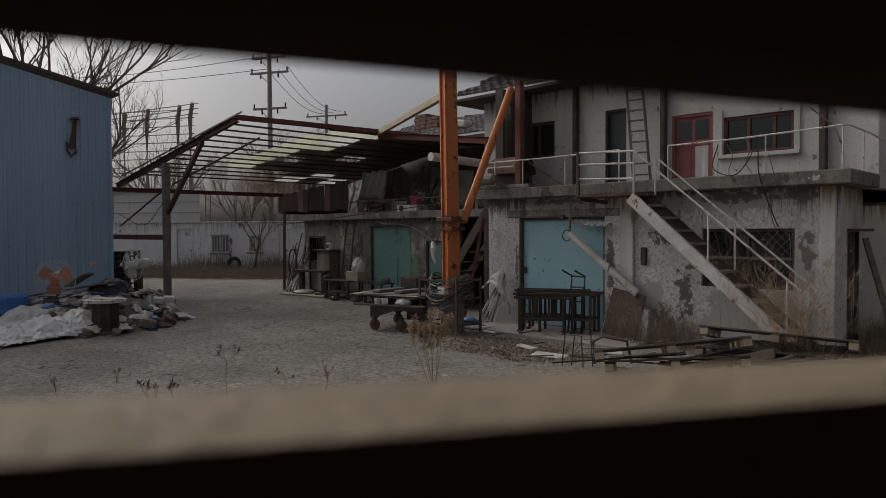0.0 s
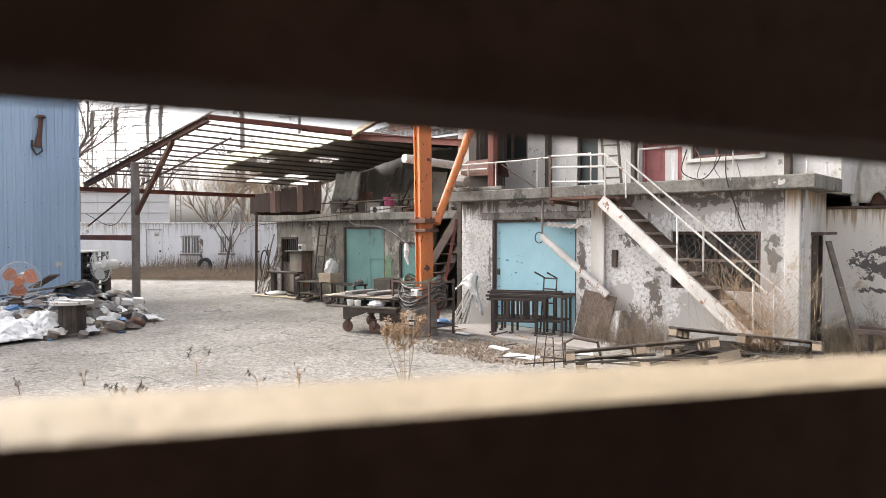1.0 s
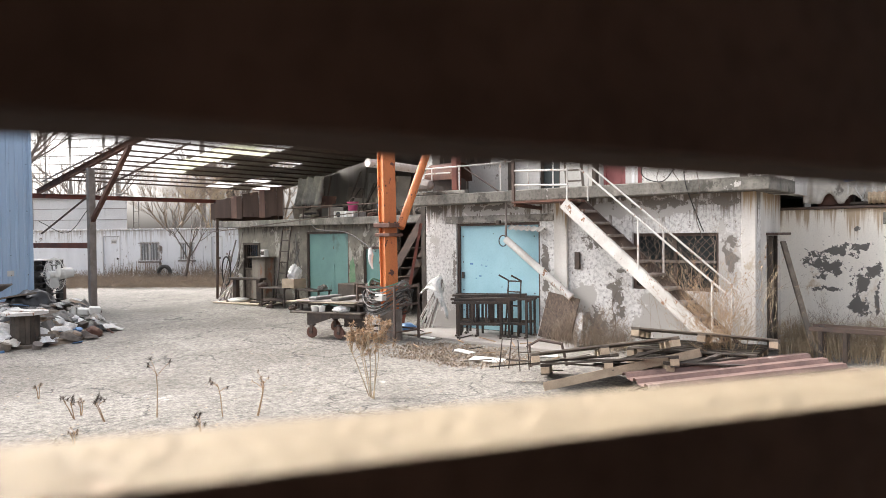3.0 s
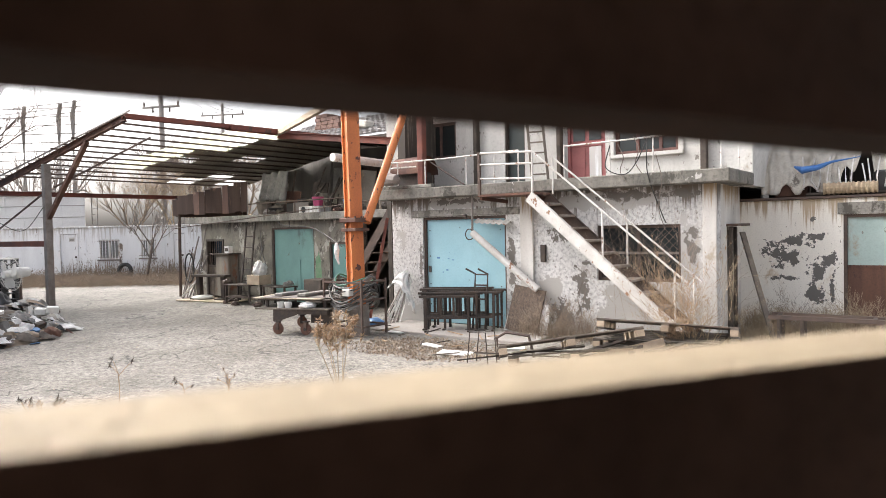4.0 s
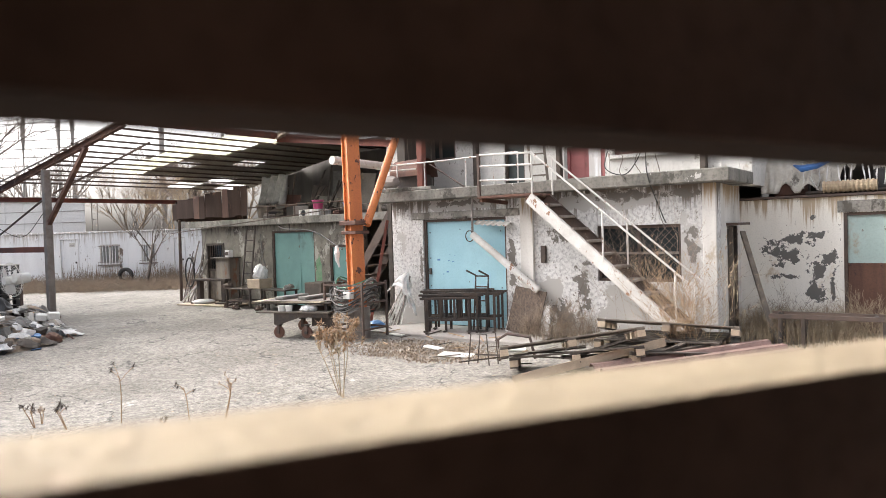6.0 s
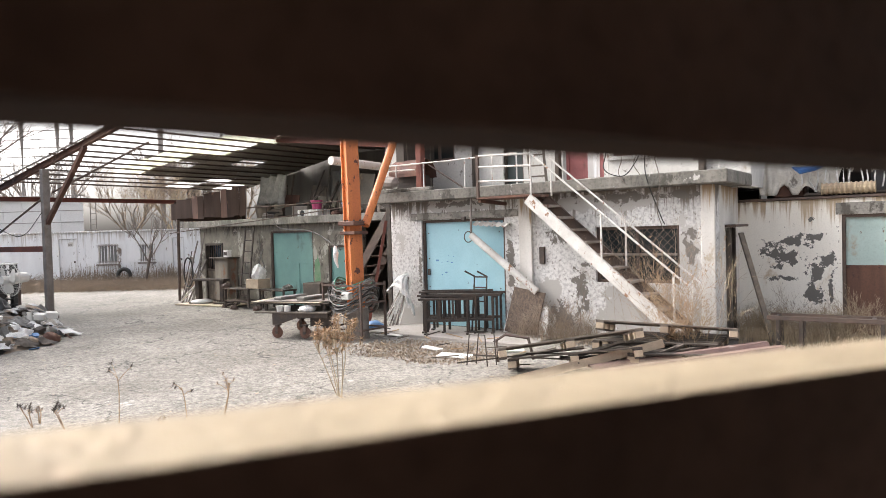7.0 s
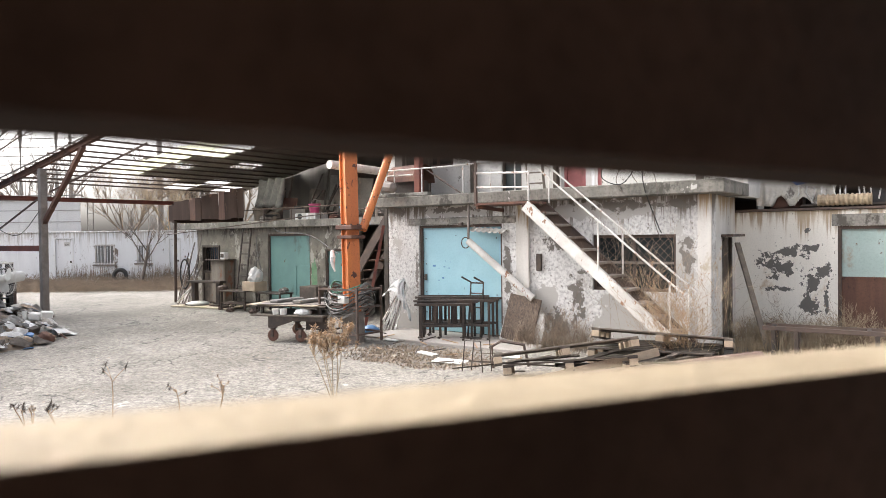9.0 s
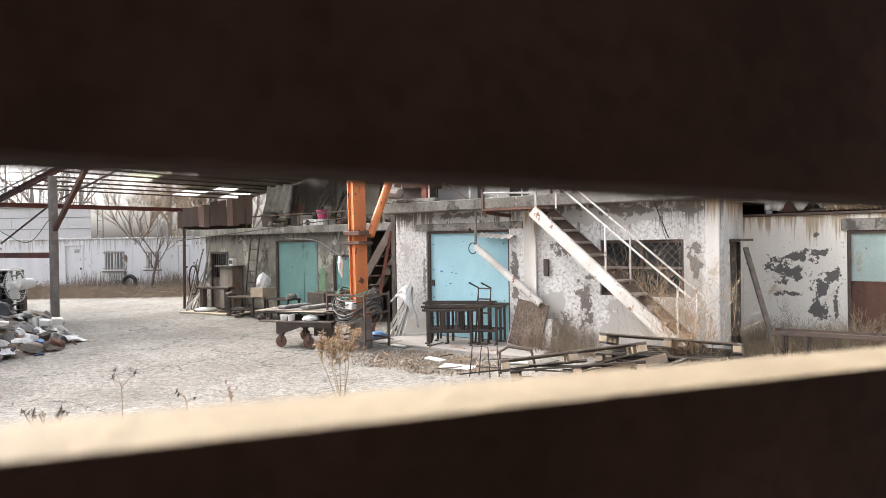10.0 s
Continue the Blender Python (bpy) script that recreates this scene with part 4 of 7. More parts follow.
for y, x0, x1, posts in ((9.7, -5.37, -2.9, (-4.18, -3.1)), (10.27, -5.3, -2.9, (-4.02, -3.0))):
    part("handrail", tube([(x0, y, rail_z(x0)), (x1, y, rail_z(x1))], 0.016, 8), "white_paint", stair)
    part("handrail_post", tube([(x0, y, 2.38), (x0, y, rail_z(x0))], 0.016, 8), "white_paint", stair)
    for px in posts:
        part("handrail_post", tube([(px, y, TOPZ - (px - TOPX) * SLOPE + 0.05), (px, y, rail_z(px))], 0.016, 8), "white_paint", stair)
for z in (2.62, 2.86, 3.05):
    part("handrail", tube([(-6.42, 9.74, z + 0.05), (-5.37, 9.7, z)], 0.017, 8), "white_paint", stair)
part("handrail_post", bar(bmesh.new(), (-6.42, 9.74, 2.38), (-6.42, 9.74, 3.12), 0.045, 0.045), "steel_brown", stair)

# ---- balcony railing and posts ----
rail = thing("balcony_railing", "thin white-painted pipe railing, flaking, on the balcony edge", "railing")
part("top_rail", tube([(-9.15, 10.34, 3.16), (-7.5, 10.34, 3.15), (-6.0, 10.34, 3.17)], 0.014, 8), "white_paint", rail)
part("mid_rail", tube([(-9.15, 10.36, 3.06), (-8.3, 10.36, 3.05)], 0.014, 8), "white_paint", rail)
for x in (-9.1, -8.75, -8.06, -7.1, -6.5, -6.0):
    part("rail_post", tube([(x, 10.34, 2.62), (x, 10.34, 3.16)], 0.013, 8), "white_paint", rail)
part("top_rail", tube([(-5.12, 10.34, 3.16), (-3.9, 10.34, 3.17), (-2.62, 10.34, 3.22), (-2.56, 10.4, 3.22), (-2.5, 11.3, 3.18), (-2.45, 11.75, 3.12)], 0.014, 8), "white_paint", rail)
for x in (-5.12, -4.32, -3.62, -2.62):
    part("rail_post", tube([(x, 10.34, 2.62), (x, 10.34, 3.18)], 0.012, 8), "white_paint", rail)
part("rail_post", tube([(-2.53, 11.0, 2.62), (-2.53, 11.0, 3.19)], 0.012, 8), "white_paint", rail)
part("brace", tube([(-7.98, 10.4, 3.12), (-7.2, 10.42, 2.64)], 0.014, 6), "steel_brown", rail)
col = part("balcony_column", box((-8.32, 10.42, 2.632), (-8.18, 10.56, 4.7), bevel=0.012), "rust_red")
tagged(col, "rusty orange steel column on the balcony", "column")
for x, w in ((-7.79, 0.09), (-5.9, 0.085), (-3.25, 0.1)):
    tagged(part("wall_post", box((x - w / 2, UY - 0.14, 2.632), (x + w / 2, UY - 0.01, 4.7), bevel=0.01), "wood_dark"), "dark weathered wooden post by the upstairs wall", "post", "posts upstairs")
lad = thing("ladder", "thin brown wooden ladder leaning against the upstairs wall", "ladder")
a0, a1 = Vector((-6.12, 11.05, 2.64)), Vector((-6.66, 11.72, 4.6))
off = Vector((0.3, 0.05, 0))
for s in (0, 1):
    part("rail", bar(bmesh.new(), a0 + off * s, a1 + off * s, 0.045, 0.03), "wood_grey", lad)
for k in range(9):
    q = a0.lerp(a1, 0.08 + k * 0.105)
    part("rung", bar(bmesh.new(), q, q + off, 0.028, 0.028), "wood_grey", lad)
cs = bmesh.new()
n = 14
ring = [[cs.verts.new((-9.2 + i * 0.75, 10.95 + 0.32 * math.cos(math.pi * k / n), 2.95 + 0.36 * math.sin(math.pi * k / n))) for k in range(n + 1)] for i in range(2)]
for k in range(n):
    cs.faces.new((ring[0][k], ring[1][k], ring[1][k + 1], ring[0][k + 1]))
hood = thing("curved_cover", "bent rusty sheet cover over a machine on the balcony", "cover")
thick(part("sheet", cs, "rust", hood), 0.006)
part("machine", box((-9.1, 10.75, 2.632), (-8.55, 11.2, 3.0), bevel=0.03), "steel_dark", hood)
tagged(part("duct_pipe", rod(bmesh.new(), (-9.6, 9.4, 3.27), (-9.55, 12.2, 3.2), 0.085, n=16), "white_paint", smooth=False), "short fat white duct pipe under the canopy", "pipe")
seat = thing("metal_seat", "grey dented metal tractor seat hung on the railing", "seat")
part("pan", tube([(-9.05, 10.2, 2.78), (-8.95, 10.18, 2.8), (-8.8, 10.17, 2.82), (-8.65, 10.17, 2.8), (-8.58, 10.18, 2.78)], [0.03, 0.1, 0.13, 0.11, 0.04], 10), "steel_grey", seat)

# ---- orange steel pillar with its braces ----
PX, PY = -8.5, 8.84
pillar = thing("steel_pillar", "tall orange-painted steel pillar, peeling and rusty", "pillar")
part("shaft", h_bar(bmesh.new(), (PX - 0.1, PY, 5.6), (PX, PY, 0.5), 0.24, 0.24, 0.03, 20), "orange", pillar)
part("web_plate", bar(bmesh.new(), (PX - 0.1, PY, 5.55), (PX, PY, 0.55), 0.16, 0.19, 20), "orange", pillar)
part("collar", box((PX - 0.2, PY - 0.2, 1.98), (PX + 0.2, PY + 0.2, 2.06), bevel=0.01), "rust", pillar, "rusty bolted collar")
part("collar", box((PX - 0.18, PY - 0.18, 1.82), (PX + 0.18, PY + 0.18, 1.88), bevel=0.01), "rust", pillar)
part("base", rod(bmesh.new(), (PX + 0.02, PY, -0.05), (PX + 0.02, PY, 0.52), 0.21, 0.2, 18), "steel_grey", pillar, "grey steel drum round the foot")
part("strut", rod(bmesh.new(), (-8.32, 8.95, 1.98), (-8.55, 10.6, 4.61), 0.075, n=12), "orange", pillar, "slanting orange pipe strut")
part("brace", bar(bmesh.new(), (-8.6, 8.84, 4.28), (-14.0, 11.75, 4.4), 0.1, 0.12), "wood_pale", pillar, "pale wooden brace beam")
for k in range(8):
    a = k * math.tau / 8
    part("bolt", rod(bmesh.new(), (PX + 0.16 * math.cos(a), PY + 0.16 * math.sin(a), 2.06), (PX + 0.16 * math.cos(a), PY + 0.16 * math.sin(a), 2.085), 0.018, n=6), "steel_dark", pillar)
rack = thing("hose_rack", "rusty steel rack hung with coils of grey hose round the pillar", "rack")
for dx, dy in ((-0.5, -0.32), (0.42, -0.32), (-0.5, 0.3), (0.42, 0.3)):
    part("upright", bar(bmesh.new(), (PX + dx, PY + dy, 0.0), (PX + dx, PY + dy, 0.98), 0.035, 0.035), "steel_brown", rack)
for z in (0.16, 0.62, 0.93):
    for a, b in (((-0.5, -0.32), (0.42, -0.32)), ((-0.5, 0.3), (0.42, 0.3)), ((-0.5, -0.32), (-0.5, 0.3)), ((0.42, -0.32), (0.42, 0.3))):
        part("crossbar", bar(bmesh.new(), (PX + a[0], PY + a[1], z), (PX + b[0], PY + b[1], z), 0.03, 0.03), "steel_brown", rack)
for k in range(17):
    z, r = random.uniform(0.62, 0.98), random.uniform(0.36, 0.5)
    sag, ph = random.uniform(0.12, 0.42), random.uniform(0, 6)
    pts = [(PX - 0.03 + r * math.cos(q * math.tau / 28), PY - 0.02 + r * 0.85 * math.sin(q * math.tau / 28), z + 0.06 - sag * abs(math.sin(q * math.tau / 28)) ** 1.6 + 0.015 * math.sin(3 * q * math.tau / 28 + ph)) for q in range(28)]
    part("hose", tube(pts, random.uniform(0.009, 0.014), 6, closed=True), "hose_green" if k == 4 else "hose_grey" if k % 4 else "rubber", rack)
part("gauge_box", box((PX + 0.05, PY - 0.42, 0.7), (PX + 0.22, PY - 0.3, 0.82), bevel=0.01), "white_plastic", rack)

# ---- platform cart ----
CT = pose(-9.39, 8.06, 0, 0, 0, 19)
cart = thing("platform_cart", "two-deck flat cart with rusty castor wheels, loaded with sheets", "cart", CT)
part("deck", box((-0.72, 0.0, 0.445), (0.74, 1.0, 0.475), bevel=0.006), "wood_grey", cart, "thin grey weathered deck")
for y in (0.03, 0.93):
    part("beam", box((-0.3, y, 0.37), (0.72, y + 0.05, 0.444)), "steel_dark", cart)
    gp = bmesh.new()
    f = [[gp.verts.new((x, y + dy, z)) for x, z in ((-0.36, 0.443), (-0.36, 0.24), (-0.22, 0.25), (0.12, 0.36), (0.12, 0.443))] for dy in (-0.012, 0.0)]
    gp.faces.new(f[0])
    gp.faces.new(f[1][::-1])
    for k in range(5):
        gp.faces.new((f[0][k], f[1][k], f[1][(k + 1) % 5], f[0][(k + 1) % 5]))
    bmesh.ops.recalc_face_normals(gp, faces=gp.faces)
    part("side_plate", gp, "steel_dark", cart, "dark tapered side plate")
part("side_plate", box((0.3, 0.2, 0.2), (0.72, 0.23, 0.443)), "steel_dark", cart)
for x in (-0.58, 0.6):
    for y in (0.2, 0.88):
        part("stake", box((x - 0.02, y - 0.02, 0.475), (x + 0.02, y + 0.02, 0.6)), "steel_dark", cart)
for x, y in ((-0.28, 0.05), (0.28, 0.05), (-0.28, 0.92), (0.28, 0.92)):
    w = part("castor", tube([(x, y + 0.022 * c, 0.105) for c in (-1, -0.6, 0.6, 1)], [0.09, 0.105, 0.105, 0.09], 20), "rust", cart, "red-brown castor wheel")
    for d in (-0.045, 0.035):
        part("fork", box((x - 0.025, y + d, 0.1), (x + 0.03, y + d + 0.01, 0.232)), "steel_brown", w)
    part("hub", rod(bmesh.new(), (x, y - 0.05, 0.105), (x, y + 0.05, 0.105), 0.03, n=10), "steel_dark", w)
    part("swivel_plate", box((x - 0.06, y - 0.05, 0.233), (x + 0.06, y + 0.05, 0.248)), "steel_dark", w)
part("top_deck", box((-0.74, 0.12, 0.602), (0.72, 1.05, 0.625), bevel=0.005), "wood_dark", cart)
part("sheet", box((-0.86, -0.5, 0.628), (0.6, 0.5, 0.642), (0, 0, -4), (0, 0.6, 0), bevel=0.003), "ply", cart, "pale loose plywood sheet")
part("sheet", box((-0.7, -0.46, 0.645), (0.74, 0.46, 0.657), (0, 0, 5), (0, 0.6, 0), bevel=0.003), "steel_grey", cart, "grey loose sheet")
for p, q, mt, nm, lb in (((-0.5, 0.3, 0.66), (-0.3, 1.0, 0.715), "hose_grey", "steel_channel", "short grey steel channel lying on the cart"), ((0.0, 0.25, 0.66), (0.2, 0.98, 0.72), "concrete", "stone_block", "long grey block lying on the cart")):
    o = part(nm, box((0, 0, 0), (q[0] - p[0], q[1] - p[1], q[2] - p[2]), (0, 0, -14), p, bevel=0.012), mt)
    o.matrix_world = CT
    tagged(o, lb, "offcut")
for x in (-0.24, -0.09):
    o = part("plastic_tub", rod(bmesh.new(), (x, 0.09, 0.477), (x, 0.09, 0.58), 0.058, 0.066, 16), "white_plastic")
    o.matrix_world = CT
    tagged(o, "small white plastic tub on the lower deck", "tub", "tubs on the cart")


def crumple(r, seed, flat=0.6, sub=3, rough=0.35):
    """A crumpled bag or cloth lump resting on z = 0."""
    bm = bmesh.new()
    bmesh.ops.create_icosphere(bm, subdivisions=sub, radius=1.0)
    for v in bm.verts:
        d = v.co.normalized()
        k = 1 + rough * (0.25 - 0.9 * abs(noise.noise(d * 1.7 + Vector((seed, 0, 0))))) + rough * (0.08 - 0.35 * abs(noise.noise(d * 3.6 + Vector((0, seed, 0))))) - rough * 0.1 * abs(noise.noise(d * 8 + Vector((seed, seed, 0))))
        near = noise.voronoi(d * 1.5 + Vector((seed * 1.7, seed, 3.0)), distance_metric="DISTANCE")[0]
        fine_ = noise.voronoi(d * 3.2 + Vector((seed, 5.0, seed)), distance_metric="DISTANCE")[0]
        k += rough * (0.55 * (near[0] - 0.45) + 0.12 * (fine_[0] - 0.45))
        w = d + 0.25 * noise.noise_vector(d * 1.6 + Vector((seed, 2.0, seed)))
        k += rough * (0.22 * max(0.0, 1 - 6 * abs(noise.noise(w * 2.0 + Vector((1.0, seed, 4.0))))) + 0.13 * max(0.0, 1 - 6 * abs(noise.noise(w * 4.6 + Vector((seed, 1.0, 7.0))))))
        v.co = Vector((d.x * r * k, d.y * r * k, max(d.z * r * flat * k, -r * flat * 0.55)))
    lo = min(v.co.z for v in bm.verts)
    for v in bm.verts:
        v.co.z -= lo
    return bm


o = part("rag_bundle", crumple(0.13, 3.3, 0.5, 4, 0.6), "white_bag", smooth=True)
o.matrix_world = CT @ Matrix.Translation((0.26, 0.16, 0.474))
tagged(o, "crumpled white rag bundle on the lower deck", "rag")

# ---- stacked dark table frames before the blue door ----
def table_frame(m, w, d, h):
    t = thing("table_frame", "dark rusty steel table frame without its top", "table frame", m, "table frames by the blue door")
    s = 0.04
    for x in (0, w):
        for y in (0, d):
            part("leg", box((x - s / 2, y - s / 2, 0), (x + s / 2, y + s / 2, h), bevel=0.003), "steel_dark", t)
    for y in (0, d):
        part("top_rail", box((-0.12, y - s / 2, h), (w + 0.12, y + s / 2, h + s), bevel=0.003), "steel_dark", t)
        part("stretcher", box((s / 2, y - s / 2, 0.22), (w - s / 2, y + s / 2, 0.22 + s), bevel=0.003), "steel_dark", t)
    for x in (w * 0.33, w * 0.66):
        part("leg", box((x - s / 2, -s / 2, 0.26), (x + s / 2, s / 2, h), bevel=0.003), "steel_dark", t)
    for x in (0, w):
        part("side_rail", box((x - s / 2, s / 2, h - s), (x + s / 2, d - s / 2, h - 0.002), bevel=0.003), "steel_dark", t)
        part("foot", box((x - s / 2, -0.12, 0.0), (x + s / 2, -s / 2, 0.03), bevel=0.003), "steel_dark", t)
    return t


table_frame(pose(-7.62, 9.68, 0.012, 0, 0, 24), 0.95, 0.3, 0.64)
table_frame(pose(-7.72, 9.86, 0.012, 0, 0, 27), 1.1, 0.3, 0.69)
table_frame(pose(-7.68, 10.06, 0.012, 0, 0, 25), 1.25, 0.26, 0.67)
table_frame(pose(-7.45, 9.5, 0.012, 0, 0, 30), 0.75, 0.28, 0.6)
table_frame(pose(-7.3, 9.86, 0.012, 0, 0, 20), 0.9, 0.34, 0.66)
tro = thing("hand_trolley", "dark steel hand trolley frame standing by the blue door", "trolley")
for x in (-6.93, -6.66):
    part("side_tube", tube([(x, 10.2, 0.02), (x, 10.3, 0.8), (x, 10.32, 1.0), (x - 0.13, 10.2, 1.1)], 0.017, 8), "steel_dark", tro)
for z in (0.25, 0.55, 0.8, 0.99):
    part("crossbar", tube([(-6.93, 10.2 + z * 0.12, z), (-6.66, 10.2 + z * 0.12, z)], 0.014, 8), "steel_dark", tro)
part("toe_plate", box((-6.98, 10.02, 0.012), (-6.6, 10.22, 0.022)), "steel_dark", tro)

# ---- leaning bars, cloth, beam beside the blue door ----
for k in range(11):
    f = k / 10
    o = part("leaning_bar", bar(bmesh.new(), (-9.02 + 0.36 * f + random.uniform(-0.04, 0.04), 10.12 + 0.1 * f + random.uniform(-0.06, 0.06), 0.0), (-8.72 + 0.14 * f, 10.5 - 0.05 * (k % 2), 0.86 + random.uniform(-0.08, 0.1)), 0.034, 0.012, random.uniform(-30, 30)), "white_plastic" if k % 3 else "steel_grey")
    tagged(o, "thin white aluminium bar leaning on the wall", "bar", "white bars on the wall")
cl = bmesh.new()
g = []
for i in range(19):
    f = i / 18
    top = Vector((-8.66 + 0.1 * (f - 0.5), 10.46, 1.03 - 0.06 * abs(f - 0.5)))
    low = Vector((-9.06 + 0.74 * f, 10.26 - 0.06 * math.sin(math.pi * f), 0.62 * (1 - f) + 0.18 * f + 0.36 * math.sin(math.pi * f)))
    g.append([cl.verts.new(top.lerp(low, j / 12) + Vector((0.012 * math.sin(i * 1.7 + j * 0.3), -0.09 * math.sin(math.pi * min(j / 9, 1.0)) - 0.03 * math.sin(i * 2.3) * j / 12, 0.012 * math.sin(i * 2.9)))) for j in range(13)])
for i in range(18):
    for j in range(12):
        cl.faces.new((g[i][j], g[i + 1][j], g[i + 1][j + 1], g[i][j + 1]))
o = thick(part("cloth", cl, "cloth_grey", smooth=True), 0.006)
tagged(o, "dirty white cloth draped over leaning bars", "cloth")
tagged(part("leaning_beam", bar(bmesh.new(), (-9.42, 10.15, 0.0), (-9.12, 10.42, 2.08), 0.11, 0.06), "rust_red"), "rust-red steel beam leaning at the wall corner", "beam")
tagged(part("blue_bag", crumple(0.16, 9.1), "blue_plastic", smooth=True), "crumpled blue plastic bag on the ground", "bag").location = (-8.85, 9.7, 0.0)
# hanging pipe and scrap of awning
aw = part("awning_scrap", corrugated(0.72, 0.16, 0.12, 0.03, rib=False), "white_paint")
aw.matrix_world = pose(-7.02, 10.58, 2.02, 118, 4, 0)
thick(aw, 0.006)
tagged(aw, "broken scrap of white corrugated awning over the door", "awning")
hp = thing("hanging_pipe", "slanting cream pipe hung on a rod from the balcony", "pipe")
part("rod", rod(bmesh.new(), (-7.02, 10.4, 2.43), (-7.02, 10.38, 1.78), 0.022, n=8), "steel_grey", hp)
part("pipe", rod(bmesh.new(), (-7.02, 10.38, 1.75), (-5.7, 10.42, 0.74), 0.065, n=14), "white_paint", hp)
part("ring", tube([(-7.07 + 0.09 * math.cos(q), 10.36, 1.72 + 0.1 * math.sin(q)) for q in [k * math.tau / 14 for k in range(14)]], 0.01, 6, closed=True), "steel_dark", hp)
part("shackle", box((-7.22, 10.33, 2.02), (-7.12, 10.39, 2.1), bevel=0.015), "steel_dark", hp)
tagged(part("switch_box", box((-5.72, FY - 0.05, 1.22), (-5.62, FY - 0.002, 1.52), bevel=0.008), "steel_dark"), "dark narrow switch box on the wall", "switch box")
wp = part("woven_panel", box((0, 0, 0.0), (0.62, 0.03, 0.8), bevel=0.004), "wicker")
wp.matrix_world = pose(-6.28, 10.26, 0.05, -12, 9, 0)
tagged(wp, "ragged brown woven panel leaning on the wall", "panel")
for a, b, r in (((-6.35, 10.02, 0.0), (-5.95, 10.05, 0.34), (0, 10, 0)), ((-5.62, 10.0, 0.0), (-5.45, 10.03, 0.5), (0, -4, 0))):
    o = part("broken_board", box((0, 0, 0), (b[0] - a[0], 0.02, b[2]), bevel=0.003), "white_bag")
    o.matrix_world = pose(a[0], a[1] + 0.3, 0.0, -14, r[1], 0)
    tagged(o, "broken whitish board leaning among dry weeds", "board", "broken boards")

# ---- cabin doors and windows ----
def cabin_door(u0, u1, z1):
    d = thing("cabin_door", "plain white metal cabin door with a small notice", "door", CAB, "cabin doors")
    part("frame", frame_of(u0, u1, 0.0, z1, 0.04, 0.1, -0.02), "far_white", d)
    lf = part("leaf", box((u0 + 0.05, 0.03, 0.02), (u1 - 0.05, 0.07, z1 - 0.05), bevel=0.005), "cabin_white", d)
    part("handle", box((u1 - 0.16, -0.03, 0.9), (u1 - 0.1, 0.028, 0.98), bevel=0.008), "steel_dark", lf)
    if u1 - u0 > 0.6:
        part("notice", box((u0 + 0.42, 0.022, 1.62), (u0 + 0.66, 0.028, 1.8)), "white_plastic", lf, "small white paper notice")
        for z in (1.66, 1.7):
            part("print_line", box((u0 + 0.45, 0.018, z), (u0 + 0.62, 0.0215, z + 0.02)), "hose_grey", lf)


def cabin_window(u0, u1, z0, z1):
    w = glazed("cabin_window", u0, u1, z0, z1, 0.02, "white_paint", "small cabin window behind upright iron bars", (0.5,), 0.06, CAB, pane_mt="glass_reflect_tone")
    part("ledge", box((u0 - 0.05, -0.1, z0 - 0.06), (u1 + 0.05, 0.02, z0 - 0.003), bevel=0.005), "steel_grey", w)
    n = 7
    for k in range(n):
        x = u0 + 0.04 + (u1 - u0 - 0.08) * k / (n - 1)
        part("bar", rod(bmesh.new(), (x, -0.05, z0 - 0.03), (x, -0.05, z1 + 0.03), 0.014, n=6), "cabin_white", w)
    for z in (z0 + 0.1, z1 - 0.06):
        part("crossbar", box((u0 - 0.04, -0.064, z - 0.012), (u1 + 0.04, -0.052, z + 0.012)), "far_steel_haze", w)


cabin_door(0.02, 0.86, 1.98)
cabin_door(5.0, 5.54, 1.92)
cabin_window(1.76, 2.66, 0.82, 1.68)
cabin_window(3.58, 4.26, 0.86, 1.66)
for u in (-1.6, -0.6, 1.2, 3.0, 4.65):
    o = part("cabin_seam", box((u - 0.015, -0.012, 0.0), (u + 0.015, -0.001, 2.2)), "cabin_white")
    o.matrix_world = CAB
    tagged(o, "raised seam between white cabin sheets", "trim", kind="structure")
ty = thing("tyre", "old black car tyre leaning on the cabin", "tyre", CAB @ Matrix.Translation((3.0, -0.28, 0)))
part("tread", tube([(0.26 * math.cos(q * math.tau / 26), 0.12 * math.sin(q * math.tau / 26) * 0.2, 0.33 + 0.26 * math.sin(q * math.tau / 26)) for q in range(26)], 0.085, 10, closed=True), "rubber", ty, smooth=True)
o = part("red_beam", box((-22.5, 7.6, 1.6), (-17.84, 7.7, 1.74), bevel=0.005), "rust_red")
tagged(o, "rust-red steel rail fixed to the canopy post", "beam")

# ---- beyond the cabin: white hall with a rooftop fence, posts, poles ----
FAR = CAB @ Matrix.Translation((0, 6.0, 0))
hall = thing("white_hall", "pale panelled hall beyond the cabin", "building", FAR)
hw = part("wall", box((-18.0, 0, 0), (-2.04, 5, 4.0), bevel=0.02), "far_white", hall)
for v in hw.data.vertices:
    if v.co.x > -10:
        v.co.x -= v.co.y * 0.55
for k in range(15):
    part("seam", box((-17.3 + k, -0.02, 0), (-17.27 + k, -0.001, 4.0)), "far_steel_haze" if k % 5 == 0 else "far_white", hall)
for z in (2.85, 3.45):
    part("seam", box((-18, -0.025, z), (-2.04, -0.001, z + 0.03)), "far_steel_haze", hall)
part("roof_edge", box((-18.1, -0.12, 4.0), (-1.95, 0.6, 4.1)), "far_steel_haze", hall)
gal = thing("yard_frame", "thin steel scaffold lattice beside the hall", "scaffold", FAR @ Matrix.Translation((-1.95, 0.5, 0)))
